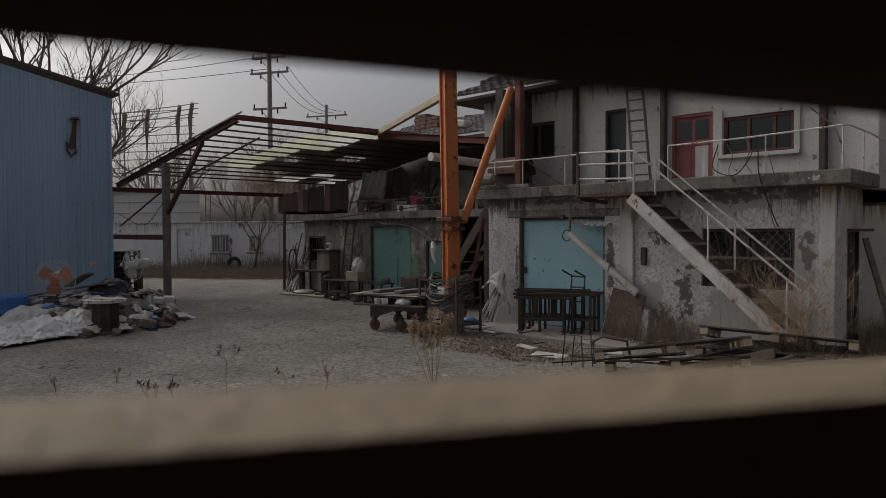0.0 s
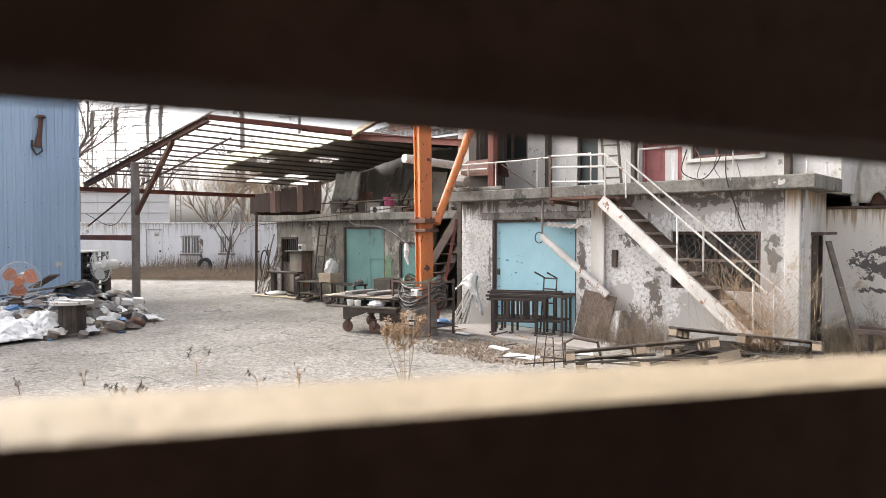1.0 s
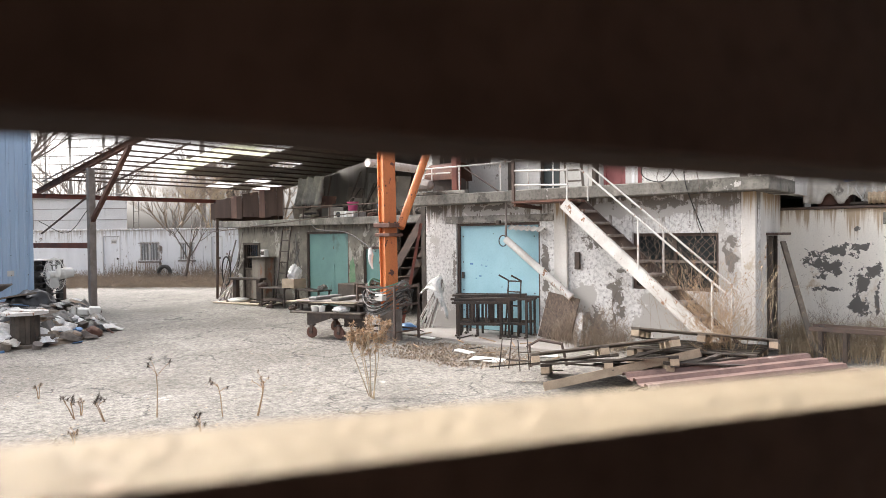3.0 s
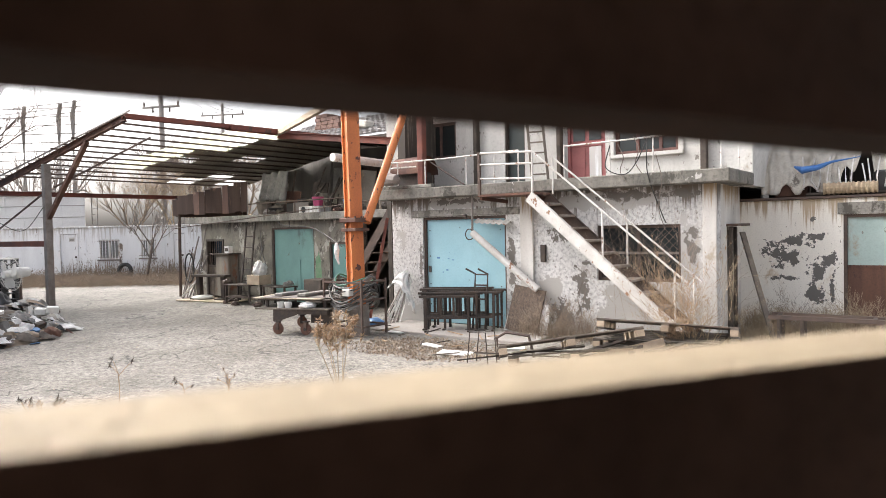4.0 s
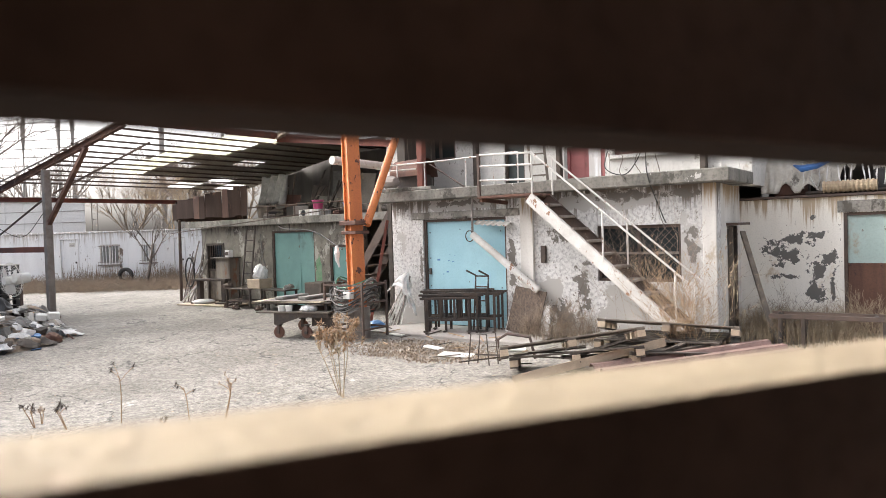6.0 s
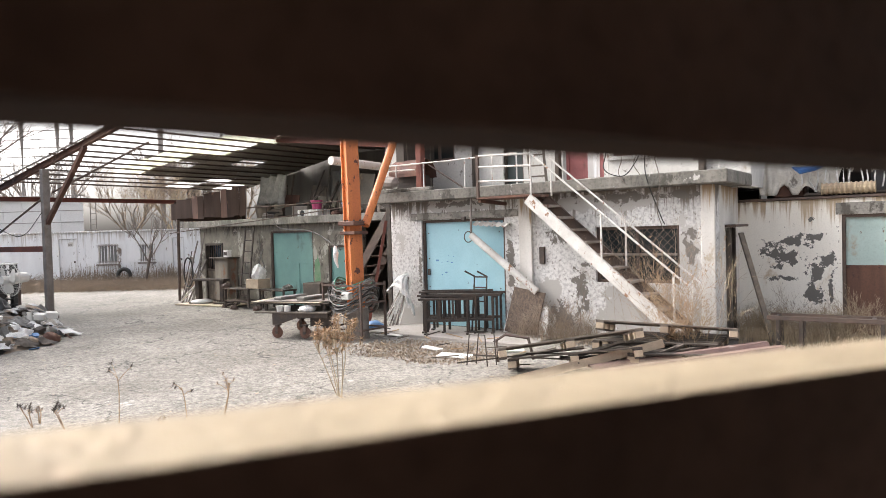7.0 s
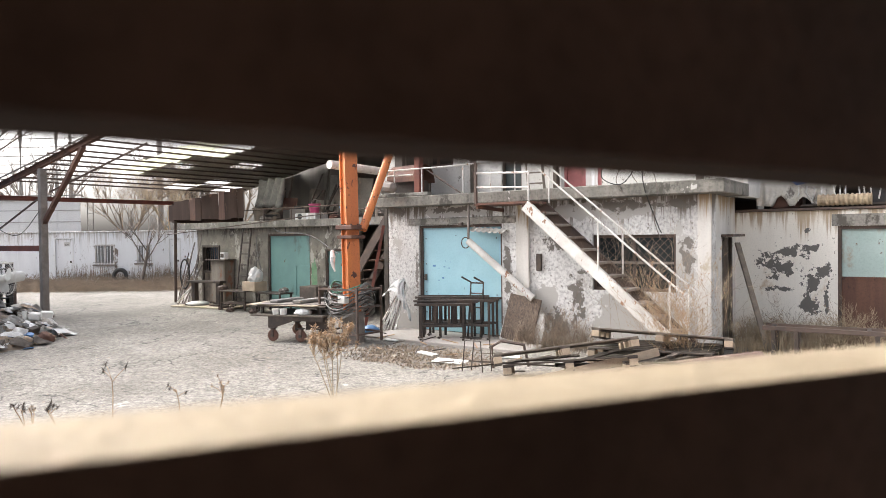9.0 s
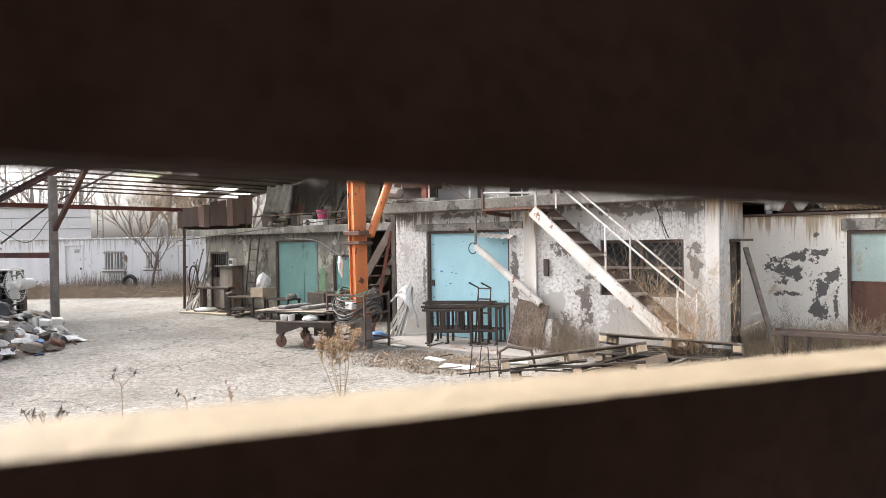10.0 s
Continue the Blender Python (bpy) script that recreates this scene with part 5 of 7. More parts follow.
for k in range(2):
    part("upright", rod(bmesh.new(), (k * 0.3, 0, 0), (k * 0.3, 0, 4.0), 0.025, n=6), "far_steel_haze", gal)
for k in range(13):
    part("rung", rod(bmesh.new(), (0, 0, 0.3 + k * 0.3), (0.3, 0, 0.3 + k * 0.3), 0.015, n=5), "far_steel_haze", gal)
fen = thing("rooftop_fence", "tall wire fence with bent concrete posts behind the hall", "fence", FAR)
for k, u in enumerate((-14.2, -12.2, -10.2, -8.4, -6.8, -5.4, -3.5, -2.75)):
    zt = 8.0 + 0.13 * k
    part("post", tube([(u, 0.4, 4.1), (u, 0.4, zt - 0.9), (u + 0.05, 0.3, zt - 0.7), (u + 0.42, -0.1, zt)], [0.13, 0.12, 0.12, 0.1], 8), "far_steel_haze", fen)
for k in range(9):
    z = 4.9 + 0.45 * k
    part("wire", rod(bmesh.new(), (-15, 0.4, z), (-2.5, 0.4, z + 0.15), 0.025, n=4), "far_steel_haze", fen)
for k in range(3):
    part("wire", rod(bmesh.new(), (-15, 0.25 - 0.15 * k, 7.3 + 0.2 * k), (-2.2 + 0.1 * k, 0.25 - 0.15 * k, 8.4 + 0.25 * k), 0.025, n=4), "far_steel_haze", fen)
part("top_rail", rod(bmesh.new(), (-17.5, 0.1, 5.15), (-2.0, 0.1, 5.15), 0.03, n=6), "far_steel_haze", fen)
part("bottom_rail", rod(bmesh.new(), (-17.5, 0.1, 4.25), (-2.0, 0.1, 4.25), 0.03, n=6), "far_steel_haze", fen)
for k in range(79):
    part("baluster", rod(bmesh.new(), (-17.4 + k * 0.197, 0.1, 4.1), (-17.4 + k * 0.197, 0.1, 5.15), 0.02, n=4), "far_steel_haze", fen)


def utility_pole(x, y, h, arms, label, box_at=None):
    p = thing("utility_pole", label, "utility pole", pose(x, y, 0, 0, 0, 28), "utility poles")
    part("pole", rod(bmesh.new(), (0, 0, -0.05), (0, 0, h), 0.19, 0.12, 12), "far_steel_haze", p)
    for z, w in arms:
        a = part("crossarm", box((-w, -0.06, z), (w, 0.06, z + 0.12), bevel=0.01), "far_steel_haze", p)
        for k in range(5):
            u = -w * 0.92 + k * w * 0.46
            part("insulator", rod(bmesh.new(), (u, 0, z - 0.26 if k % 2 else z + 0.12), (u, 0, z if k % 2 else z + 0.36), 0.05, n=6), "steel_dark", a)
        part("brace", bar(bmesh.new(), (-w * 0.5, -0.08, z), (0, -0.08, z - 0.6), 0.05, 0.03), "far_steel_haze", a)
    if box_at:
        for s in (-0.62, 0.62):
            part("transformer", rod(bmesh.new(), (s, -0.1, box_at), (s, -0.1, box_at + 1.0), 0.32, n=12), "steel_grey", p, "grey drum transformer")
        part("bracket", box((-0.95, -0.1, box_at - 0.08), (0.95, 0.1, box_at - 0.002)), "far_steel_haze", p)
    return p


utility_pole(-36.6, 22.2, 13.0, ((9.15, 1.15), (11.3, 1.3), (12.2, 1.2)), "tall grey concrete utility pole with transformers and crossarms", 5.6)
utility_pole(-48.5, 34.9, 12.6, ((11.6, 1.9),), "distant concrete utility pole with one crossarm")
cab_line = thing("power_line", "thin sagging dark power lines between the poles", "cable")
for k in range(3):
    p, q = Vector((-36.6 + k, 22.2, 11.4)), Vector((-48.5 + k, 34.9, 11.8))
    part("wire", tube([p.lerp(q, s / 10) - Vector((0, 0, 0.7 * math.sin(math.pi * s / 10))) for s in range(11)], 0.02, 4), "steel_dark", cab_line)
for k in range(2):
    p, q = Vector((-36.6, 22.2, 11.6 + k * 0.8)), Vector((-60, 8, 13))
    part("wire", tube([p.lerp(q, s / 10) - Vector((0, 0, 0.9 * math.sin(math.pi * s / 10))) for s in range(11)], 0.02, 4), "steel_dark", cab_line)
chim = thing("chimney", "broken brick chimney stub on the tile roof", "chimney", pose(-18.2, 17.2, 5.2))
for r_ in range(6):
    for c_ in range(4 if r_ < 5 else 2):
        part("brick", box((c_ * 0.3 + 0.05 * (r_ % 2), -0.25, r_ * 0.13), (c_ * 0.3 + 0.29 + 0.05 * (r_ % 2), 0.25, r_ * 0.13 + 0.12), bevel=0.01), "brick", chim)
tagged(part("roof_scrap", box((-16.6, 16.0, 5.16), (-15.7, 16.4, 5.4), (0, 8, 0), (0.0, 0, -2.2), bevel=0.05), "tarp"), "crumpled dark sheet lying on the tiles", "scrap")

# ---- junk on the flat roof at the right, under torn tarps ----
# added dark panel: painted shade behind the openings in the tarp
tagged(part("junk_backing", box((-2.6, QY + 0.85, 2.19), (5.0, QY + 0.9, 3.0)), "inside_shade"), "near-black panel added for the shade under the torn tarp", "wall", kind="structure")
tarp_roof = thing("torn_tarp", "grey torn tarpaulin draped over junk on the low roof", "tarp")


def drape(x0, x1, zt, zb, y, tear, material="tarp", seed=0.0, nx=70, nz=20):
    bm = bmesh.new()
    g = []
    for i in range(nx + 1):
        x = x0 + (x1 - x0) * i / nx
        cut = tear * max(0.0, noise.noise((x * 3.1, seed, 0.3)) + 0.35 * math.sin(x * 17 + seed) + 0.15)
        col_ = []
        for j in range(nz + 1):
            s = j / nz
            z = zt + (zb + cut - zt) * s
            col_.append(bm.verts.new((x + 0.03 * math.sin(s * 6 + x * 4), y + 0.5 * (1 - s) ** 1.6 + 0.09 * noise.noise((x * 2.6, s * 2.2, seed)) + 0.09 * abs(noise.noise((x * 6.5, s * 3.5, seed + 9))) + 0.04 * noise.noise((x * 15, s * 7, seed)) + 0.025 * math.sin(x * 23 + seed + 2 * s), z + 0.05 * noise.noise((x * 3, s * 3, seed + 4)))))
        g.append(col_)
    for i in range(nx):
        for j in range(nz):
            bm.faces.new((g[i][j], g[i + 1][j], g[i + 1][j + 1], g[i][j + 1]))
    return thick(part("sheet", bm, material, tarp_roof, smooth=True), 0.006)


drape(-2.6, -1.5, 3.25, 2.28, QY + 0.1, 0.25, seed=1.0)
drape(-1.75, 1.2, 3.3, 2.4, QY + 0.2, 0.9, seed=6.5, nx=90)
drape(1.0, 5.0, 3.2, 2.35, QY + 0.2, 0.6, seed=3.5, nx=90)
for k in range(26):
    x = -1.9 + k * 0.115 + random.uniform(-0.04, 0.04)
    part("strip", tube([(x, QY + 0.12, 2.72 + random.uniform(-0.05, 0.2)), (x + random.uniform(-0.05, 0.05), QY + 0.1, 2.5), (x + random.uniform(-0.06, 0.06), QY + 0.14, 2.28 + random.uniform(0, 0.12))], 0.012, 5), "white_bag", tarp_roof)
part("loose_end", tube([(-2.05, QY + 0.04, 2.74), (-1.92, QY - 0.04, 2.67), (-1.7, QY - 0.02, 2.7), (-1.5, QY + 0.02, 2.78), (-1.1, QY + 0.08, 2.84)], [0.012, 0.06, 0.045, 0.02, 0.004], 8), "tarp_blue", tarp_roof, "torn bright blue tarp end")
mr = thing("ribbed_mat", "rolled yellowish ribbed mat under the tarp", "mat")
part("roll", tube([(-1.62 + k * 0.017, QY + 0.02, 2.35) for k in range(45)], [0.1 if k % 4 < 2 else 0.085 for k in range(45)], 12), "dry_pale", mr)
for nm, a, b, mt, lb in (("wood_crate", (-2.4, QY + 0.25, 2.235), (-1.9, QY + 0.7, 2.5), "rust", "rusty box under the torn tarp"), ("steel_drum_stack", (-0.95, QY + 0.2, 2.235), (-0.5, QY + 0.7, 2.62), "black_plastic", "black plastic bin under the torn tarp"), ("dark_plank", (-1.9, QY + 0.1, 2.235), (-0.2, QY + 0.5, 2.3), "wood_dark", "dark plank lying on the low roof")):
    tagged(part(nm, box(a, b, bevel=0.03), mt), lb, "box")
for x in (-2.35, -1.9, -1.3, -0.2):
    tagged(part("tarp_prop", bar(bmesh.new(), (x, QY + 0.45, 2.235), (x + 0.05, QY + 0.5, 3.1), 0.04, 0.04), "steel_grey"), "thin steel prop holding up the tarp", "prop", "tarp props")
wall("wall_behind_right", "far_white", pose(0, QY + 4, 0), -2.3, 9.0, -0.1, 4.6, 0.2, [], "pale wall of the building behind the low roof")
# stacked black pallets beyond the post
for k in range(8):
    pl = thing("plastic_pallet", "black plastic pallet in a stack by the shed", "pallet", pose(-21.1, 7.55, k * 0.16, 0, 0, 20 + random.uniform(-3, 3)), "black plastic pallets")
    part("deck", box((-0.5, -0.5, 0.12), (0.5, 0.5, 0.155), bevel=0.006), "black_plastic" if k < 7 else "white_plastic", pl)
    for x in (-0.42, 0, 0.42):
        for y in (-0.42, 0, 0.42):
            part("block", box((x - 0.07, y - 0.07, 0.0), (x + 0.07, y + 0.07, 0.12)), "black_plastic", pl)
# hook lamp on the shed wall
hk = thing("wall_lamp", "rusty old lamp bracket hanging on the shed wall", "lamp", pose(SX, 5.85, 0))
part("cap", rod(bmesh.new(), (0.06, 0, 4.68), (0.06, 0, 4.74), 0.13, 0.09, 10), "rust", hk)
part("arm", tube([(0.06, 0, 4.68), (0.07, -0.03, 4.3), (0.06, -0.08, 3.95)], [0.05, 0.06, 0.08], 8), "rust", hk)
part("hook", tube([(0.06, -0.2, 4.1), (0.06, -0.2, 3.9), (0.06, -0.1, 3.74), (0.06, 0.02, 3.85), (0.06, 0.0, 4.1)], 0.025, 8), "steel_dark", hk)
tagged(part("bright_patch", box((SX + 0.027, 6.15, 0.93), (SX + 0.032, 6.3, 1.07)), "white_plastic"), "small pale sticker on the shed wall", "sticker")

# ---- loft clutter ----
def bucket(x, y, z, r, h, material, label):
    b = thing("bucket", label, "bucket", pose(x, y, z), "buckets on the loft")
    bm = bmesh.new()
    prof = [(r * 0.75, 0), (r, h), (r * 1.06, h), (r * 1.06, h - 0.03), (r * 0.94, h - 0.01), (r * 0.72, 0.02)]
    rings = [[bm.verts.new((q * math.cos(k * math.tau / 16), q * math.sin(k * math.tau / 16), zz)) for k in range(16)] for q, zz in prof]
    for i in range(len(rings) - 1):
        for k in range(16):
            bm.faces.new((rings[i][k], rings[i][(k + 1) % 16], rings[i + 1][(k + 1) % 16], rings[i + 1][k]))
    bm.faces.new(rings[0][::-1])
    bm.faces.new(rings[-1])
    part("body", bm, material, b)
    part("handle", tube([(r * math.cos(q), 0.02, h + r * 0.9 * math.sin(q) - 0.02) for q in [k * math.pi / 8 for k in range(9)]], 0.008, 5), "steel_grey", b)


bucket(-12.98, 12.15, 2.49, 0.15, 0.23, "pink_plastic", "bright pink plastic bucket on the loft ledge")
bucket(-15.05, 12.1, 2.32, 0.22, 0.36, "wood_grey", "grey-brown pail on the loft ledge")
bucket(-12.0, 12.3, 2.32, 0.17, 0.3, "blue_plastic", "blue plastic bucket on the loft ledge")
mw = thing("washing_machine", "old white machine with a round dark opening", "machine", pose(-13.2, 12.25, 2.32))
part("body", box((-0.42, -0.2, 0), (0.35, 0.25, 0.17), bevel=0.015), "cabin_white", mw)
part("drum", rod(bmesh.new(), (-0.22, -0.22, 0.085), (-0.22, -0.19, 0.085), 0.075, n=16), "black_plastic", mw)
for k in range(34):
    x, y = random.uniform(-16.2, -9.8), random.uniform(12.05, 13.6)
    s = random.uniform(0.08, 0.24)
    kind = random.choice(("box", "can", "lump"))
    mt = random.choice(("wood_dark", "steel_brown", "steel_grey", "rust", "inside_shade", "wood_grey", "hose_grey"))
    if kind == "box":
        o = part("junk_box", box((-s, -s * 0.7, 0), (s, s * 0.7, s * random.uniform(0.8, 2.0)), bevel=0.012), mt)
        tagged(o, "grimy box among clutter on the loft", "box", "loft clutter")
    elif kind == "can":
        o = part("old_can", rod(bmesh.new(), (0, 0, 0), (0, 0, s * 1.9), s * 0.7, n=12), mt)
        tagged(o, "grimy tin can among clutter on the loft", "can", "loft clutter")
    else:
        o = part("rag_heap", crumple(s * 1.3, k * 1.7), mt)
        tagged(o, "heap of dirty rags on the loft", "rag", "loft clutter")
    o.matrix_world = pose(x, y, 2.32, 0, 0, random.uniform(0, 90))
for k in range(12):
    x = random.uniform(-15.8, -10.2)
    o = part("leaning_stick", bar(bmesh.new(), (x, 12.6, 2.32), (x + random.uniform(-0.5, 0.5), 13.2, 3.4 + random.uniform(-0.3, 0.4)), 0.04, 0.03), random.choice(("wood_grey", "steel_brown", "wood_dark")))
    tagged(o, "old stick leaning on the loft clutter", "stick", "loft sticks")
lr = thing("loft_railing", "thin rusty pipe railing along the loft edge", "railing")
part("rail", tube([(-15.8, 11.86, 2.62), (-11.3, 11.86, 2.64)], 0.018, 6), "steel_brown", lr)
for k in range(5):
    part("rail_post", tube([(-15.7 + k * 1.08, 11.86, 2.32), (-15.7 + k * 1.08, 11.86, 2.64)], 0.016, 6), "steel_brown", lr)
sp = thing("slanting_pole", "long thin pipe slung under the loft ledge", "pipe")
part("pipe", tube(curve([(-18.6, 11.5, 2.0), (-14.0, 11.6, 2.3), (-10.4, 11.7, 2.55)]), 0.014, 6), "steel_brown", sp)

# ---- inner stair in the dark passage ----
ist = thing("inner_stair", "dark steel stair climbing inside the covered passage", "stair")
for y in (11.3, 12.0):
    part("stringer", bar(bmesh.new(), (-11.35, y, 0.25), (-9.75, y, 2.3), 0.03, 0.2), "steel_brown", ist)
    part("handrail", tube([(-11.2, y, 1.2), (-9.9, y, 2.9)], 0.02, 6), "steel_brown", ist)
for k in range(9):
    x, z = -11.25 + k * 0.18, 0.38 + k * 0.23
    part("tread", box((x - 0.12, 11.31, z), (x + 0.12, 11.99, z + 0.03)), "steel_brown", ist)
for x, y in ((-11.3, 11.3), (-11.3, 12.0)):
    part("leg", bar(bmesh.new(), (x, y, -0.03), (x, y, 0.3), 0.06, 0.06), "steel_brown", ist)
tagged(part("passage_post", box((-9.5, 10.85, -0.03), (-9.38, 10.97, 2.5), bevel=0.008), "wood_dark"), "dark wooden post at the passage mouth", "post")

# ---- things before the back wall ----
def steel_ladder(x, y, h, label):
    ld = thing("steel_ladder", label, "ladder", pose(x, y, 0, -8, 0, 0))
    for s in (0, 0.36):
        part("rail", bar(bmesh.new(), (s, 0, 0), (s, 0, h), 0.04, 0.03), "steel_dark", ld)
    for k in range(int(h / 0.3)):
        part("rung", rod(bmesh.new(), (0, 0, 0.25 + k * 0.3), (0.36, 0, 0.25 + k * 0.3), 0.014, n=6), "steel_dark", ld)


steel_ladder(-15.5, 11.55, 2.3, "dark steel ladder leaning against the loft")
cabi = thing("tool_cabinet", "rusty brown steel cabinet with a box on top", "cabinet", pose(-16.7, 11.65, 0))
part("body", box((0, 0, 0.06), (0.62, 0.32, 1.25), bevel=0.01), "cabinet_worn", cabi)
part("door", box((0.03, -0.012, 0.1), (0.59, -0.001, 1.2), bevel=0.003), "cabinet_worn", cabi)
for x in (0.04, 0.54):
    part("foot", box((x, 0.02, -0.03), (x + 0.05, 0.28, 0.06)), "steel_dark", cabi)
part("shelf_top", box((-0.12, -0.1, 1.252), (0.7, 0.34, 1.28)), "wood_dark", cabi)
rad = thing("radio_box", "small whitish instrument box on the cabinet", "box", pose(-16.35, 11.7, 1.28))
part("case", box((0, 0, 0), (0.2, 0.14, 0.2), bevel=0.01), "white_bag", rad)
part("face", box((0.03, -0.006, 0.05), (0.17, -0.001, 0.15)), "steel_dark", rad)


def bench(m, w, d, h, label):
    b = thing("work_bench", label, "bench", m)
    part("top", box((0, 0, h - 0.03), (w, d, h), bevel=0.004), "steel_dark", b)
    part("shelf", box((0.03, 0.03, 0.16), (w - 0.03, d - 0.03, 0.18)), "steel_brown", b)
    for x in (0.03, w - 0.07):
        for y in (0.03, d - 0.07):
            part("leg", box((x, y, 0), (x + 0.04, y + 0.04, h - 0.03)), "steel_dark", b)
    return b


bench(pose(-15.4, 10.95, 0, 0, 0, 4), 1.0, 0.5, 0.5, "low dark steel work bench with scraps on it")
bench(pose(-14.1, 11.15, 0, 0, 0, 0), 0.9, 0.45, 0.48, "low dark steel stand before the teal door")
tagged(part("cardboard_box", box((-14.6, 11.1, 0.5), (-14.1, 11.5, 0.74), bevel=0.01), "wood_pale"), "brown open box on the bench", "box")
tagged(part("rag_sack", crumple(0.15, 5.5, 1.4, 4, 0.7), "cloth_grey", smooth=True), "crumpled pale sack on the bench", "sack").location = (-14.3, 11.3, 0.74)
tagged(part("dark_crate", box((-12.6, 11.25, 0.0), (-12.0, 11.75, 0.68), bevel=0.015), "wood_dark"), "dark wooden crate by the teal door", "crate")
for k in range(14):
    o = part("scrap_lump", crumple(random.uniform(0.05, 0.11), k * 2.3 + 40, 0.7, 3, 0.8), random.choice(("steel_brown", "steel_grey", "wood_dark", "hose_grey")))
    o.location = (random.uniform(-15.6, -12.6), random.uniform(10.85, 11.6), 0.5 if k < 5 else -0.02)
    tagged(o, "small lump of scrap around the benches", "scrap", "scrap around benches")
mat_ = thing("plywood_sheet", "pale plywood sheet lying on the ground", "sheet", pose(-17.3, 10.75, 0.0, 0, 0, 8))
part("board", box((0, 0, -0.01), (2.1, 0.85, 0.02), bevel=0.004), "ply", mat_)
st = thing("steel_stand", "black steel stand on the plywood sheet", "stand", pose(-16.9, 11.0, 0.02, 0, 0, 12))
part("top", box((-0.1, 0.1, 0.62), (1.1, 0.35, 0.68), bevel=0.006), "steel_dark", st)
for x in (0.02, 0.9):
    part("leg", box((x, 0.15, 0.0), (x + 0.12, 0.3, 0.62)), "steel_dark", st)
    part("foot", box((x - 0.1, 0.0, 0.0), (x + 0.22, 0.45, 0.04)), "steel_dark", st)
part("slant_bar", bar(bmesh.new(), (-0.55, 0.2, 0.05), (0.1, 0.2, 0.6), 0.05, 0.04), "white_paint", st, "slanting pale bar")
tagged(part("white_basin", crumple(0.3, 21.0, 0.25, 3, 0.1), "white_plastic", smooth=True), "flat white basin lying on the plywood", "basin").location = (-16.75, 11.25, 0.02)
for k in range(9):
    x = -18.1 + 0.09 * k
    o = part("leaning_pipe", tube([(x, 11.35 + random.uniform(-0.1, 0.2), -0.02), (x + random.uniform(-0.2, 0.2), 11.9, 1.1 + random.uniform(0, 1.0))], random.uniform(0.012, 0.028), 6), random.choice(("steel_dark", "steel_brown", "steel_grey")))
    tagged(o, "thin steel pipe leaning at the wall corner", "pipe", "pipes at the corner")
hoop = part("hose_hoop", tube([(-17.75 + 0.22 * math.cos(q), 11.5, 0.85 + 0.42 * math.sin(q)) for q in [k * math.tau / 24 for k in range(24)]], 0.022, 6, closed=True), "rubber")
tagged(hoop, "loop of black hose hung at the wall corner", "hose")
tagged(part("corner_pole", rod(bmesh.new(), (-18.55, 11.7, -0.03), (-18.5, 11.7, 2.4), 0.045, n=8), "steel_brown"), "thin brown pole holding the loft corner", "pole")
tagged(part("hung_hose", tube(curve([(-15.05, 11.93, 1.9), (-14.95, 11.9, 1.3), (-14.85, 11.92, 1.0), (-14.98, 11.92, 0.95), (-15.05, 11.92, 1.2), (-14.9, 11.94, 1.5)]), 0.015, 6), "hose_grey"), "grey hose hung on the back wall", "hose")
bm = bmesh.new()
gv = [bm.verts.new((-12.86 + 0.11 * math.cos(k * math.tau / 24) * (1 + 0.5 * noise.noise((k * 0.7, 1, 2))), RY - 0.004, 0.85 + 0.42 * math.sin(k * math.tau / 24) * (1 + 0.4 * noise.noise((k * 0.9, 5, 2))))) for k in range(24)]
bm.faces.new(gv[::-1])
tagged(part("green_smear", bm, mat("green_paint", (0.12, 0.26, 0.13), (0.2, 0.3, 0.19), 8, 0.7)), "smeared green paint on the wall by the door", "paint patch", kind="structure")
# bulky things stored on the loft
random.seed(77)
for k in range(15):
    x = -16.0 + k * 0.44 + random.uniform(-0.1, 0.1)
    w_, h_ = random.uniform(0.3, 0.7), random.uniform(0.5, 1.25)
    o = part("stored_panel", box((-w_ / 2, 0, 0), (w_ / 2, 0.03, h_), bevel=0.004), random.choice(("wood_dark", "rust", "steel_grey", "sheet_dark", "wood_grey", "steel_brown")))
    o.matrix_world = pose(x, 12.75 + random.uniform(-0.15, 0.5), 2.32, -10, random.uniform(-6, 6), random.uniform(-14, 14))
    tagged(o, "old panel stored upright on the loft", "panel", "panels on the loft")
for k in range(8):
    h_ = random.uniform(1.0, 1.6)
    o = part("stored_panel", box((-0.32, 0, 0), (0.32, 0.035, h_), bevel=0.004), random.choice(("wood_dark", "sheet_dark", "rust_dark", "steel_brown", "hose_grey")))
    o.matrix_world = pose(-14.0 + 0.55 * k + random.uniform(-0.1, 0.1), 13.9 + random.uniform(-0.2, 0.3), 2.32, -6, random.uniform(-5, 5), random.uniform(-10, 10))
    tagged(o, "old panel stored upright on the loft", "panel", "panels on the loft")
hs = bmesh.new()
g = [[hs.verts.new((-15.6 + i * 0.06, 12.5 + 0.06 * math.sin(i * 1.3 + j * 0.2) - 0.02 * j, 3.5 - j * 0.08 + 0.03 * math.sin(i))) for j in range(11)] for i in range(20)]
for i in range(19):
    for j in range(10):
        hs.faces.new((g[i][j], g[i + 1][j], g[i + 1][j + 1], g[i][j + 1]))
tagged(thick(part("hung_sheet", hs, "hose_grey", smooth=True), 0.006), "greyish plastic sheet hung over stored goods", "sheet")

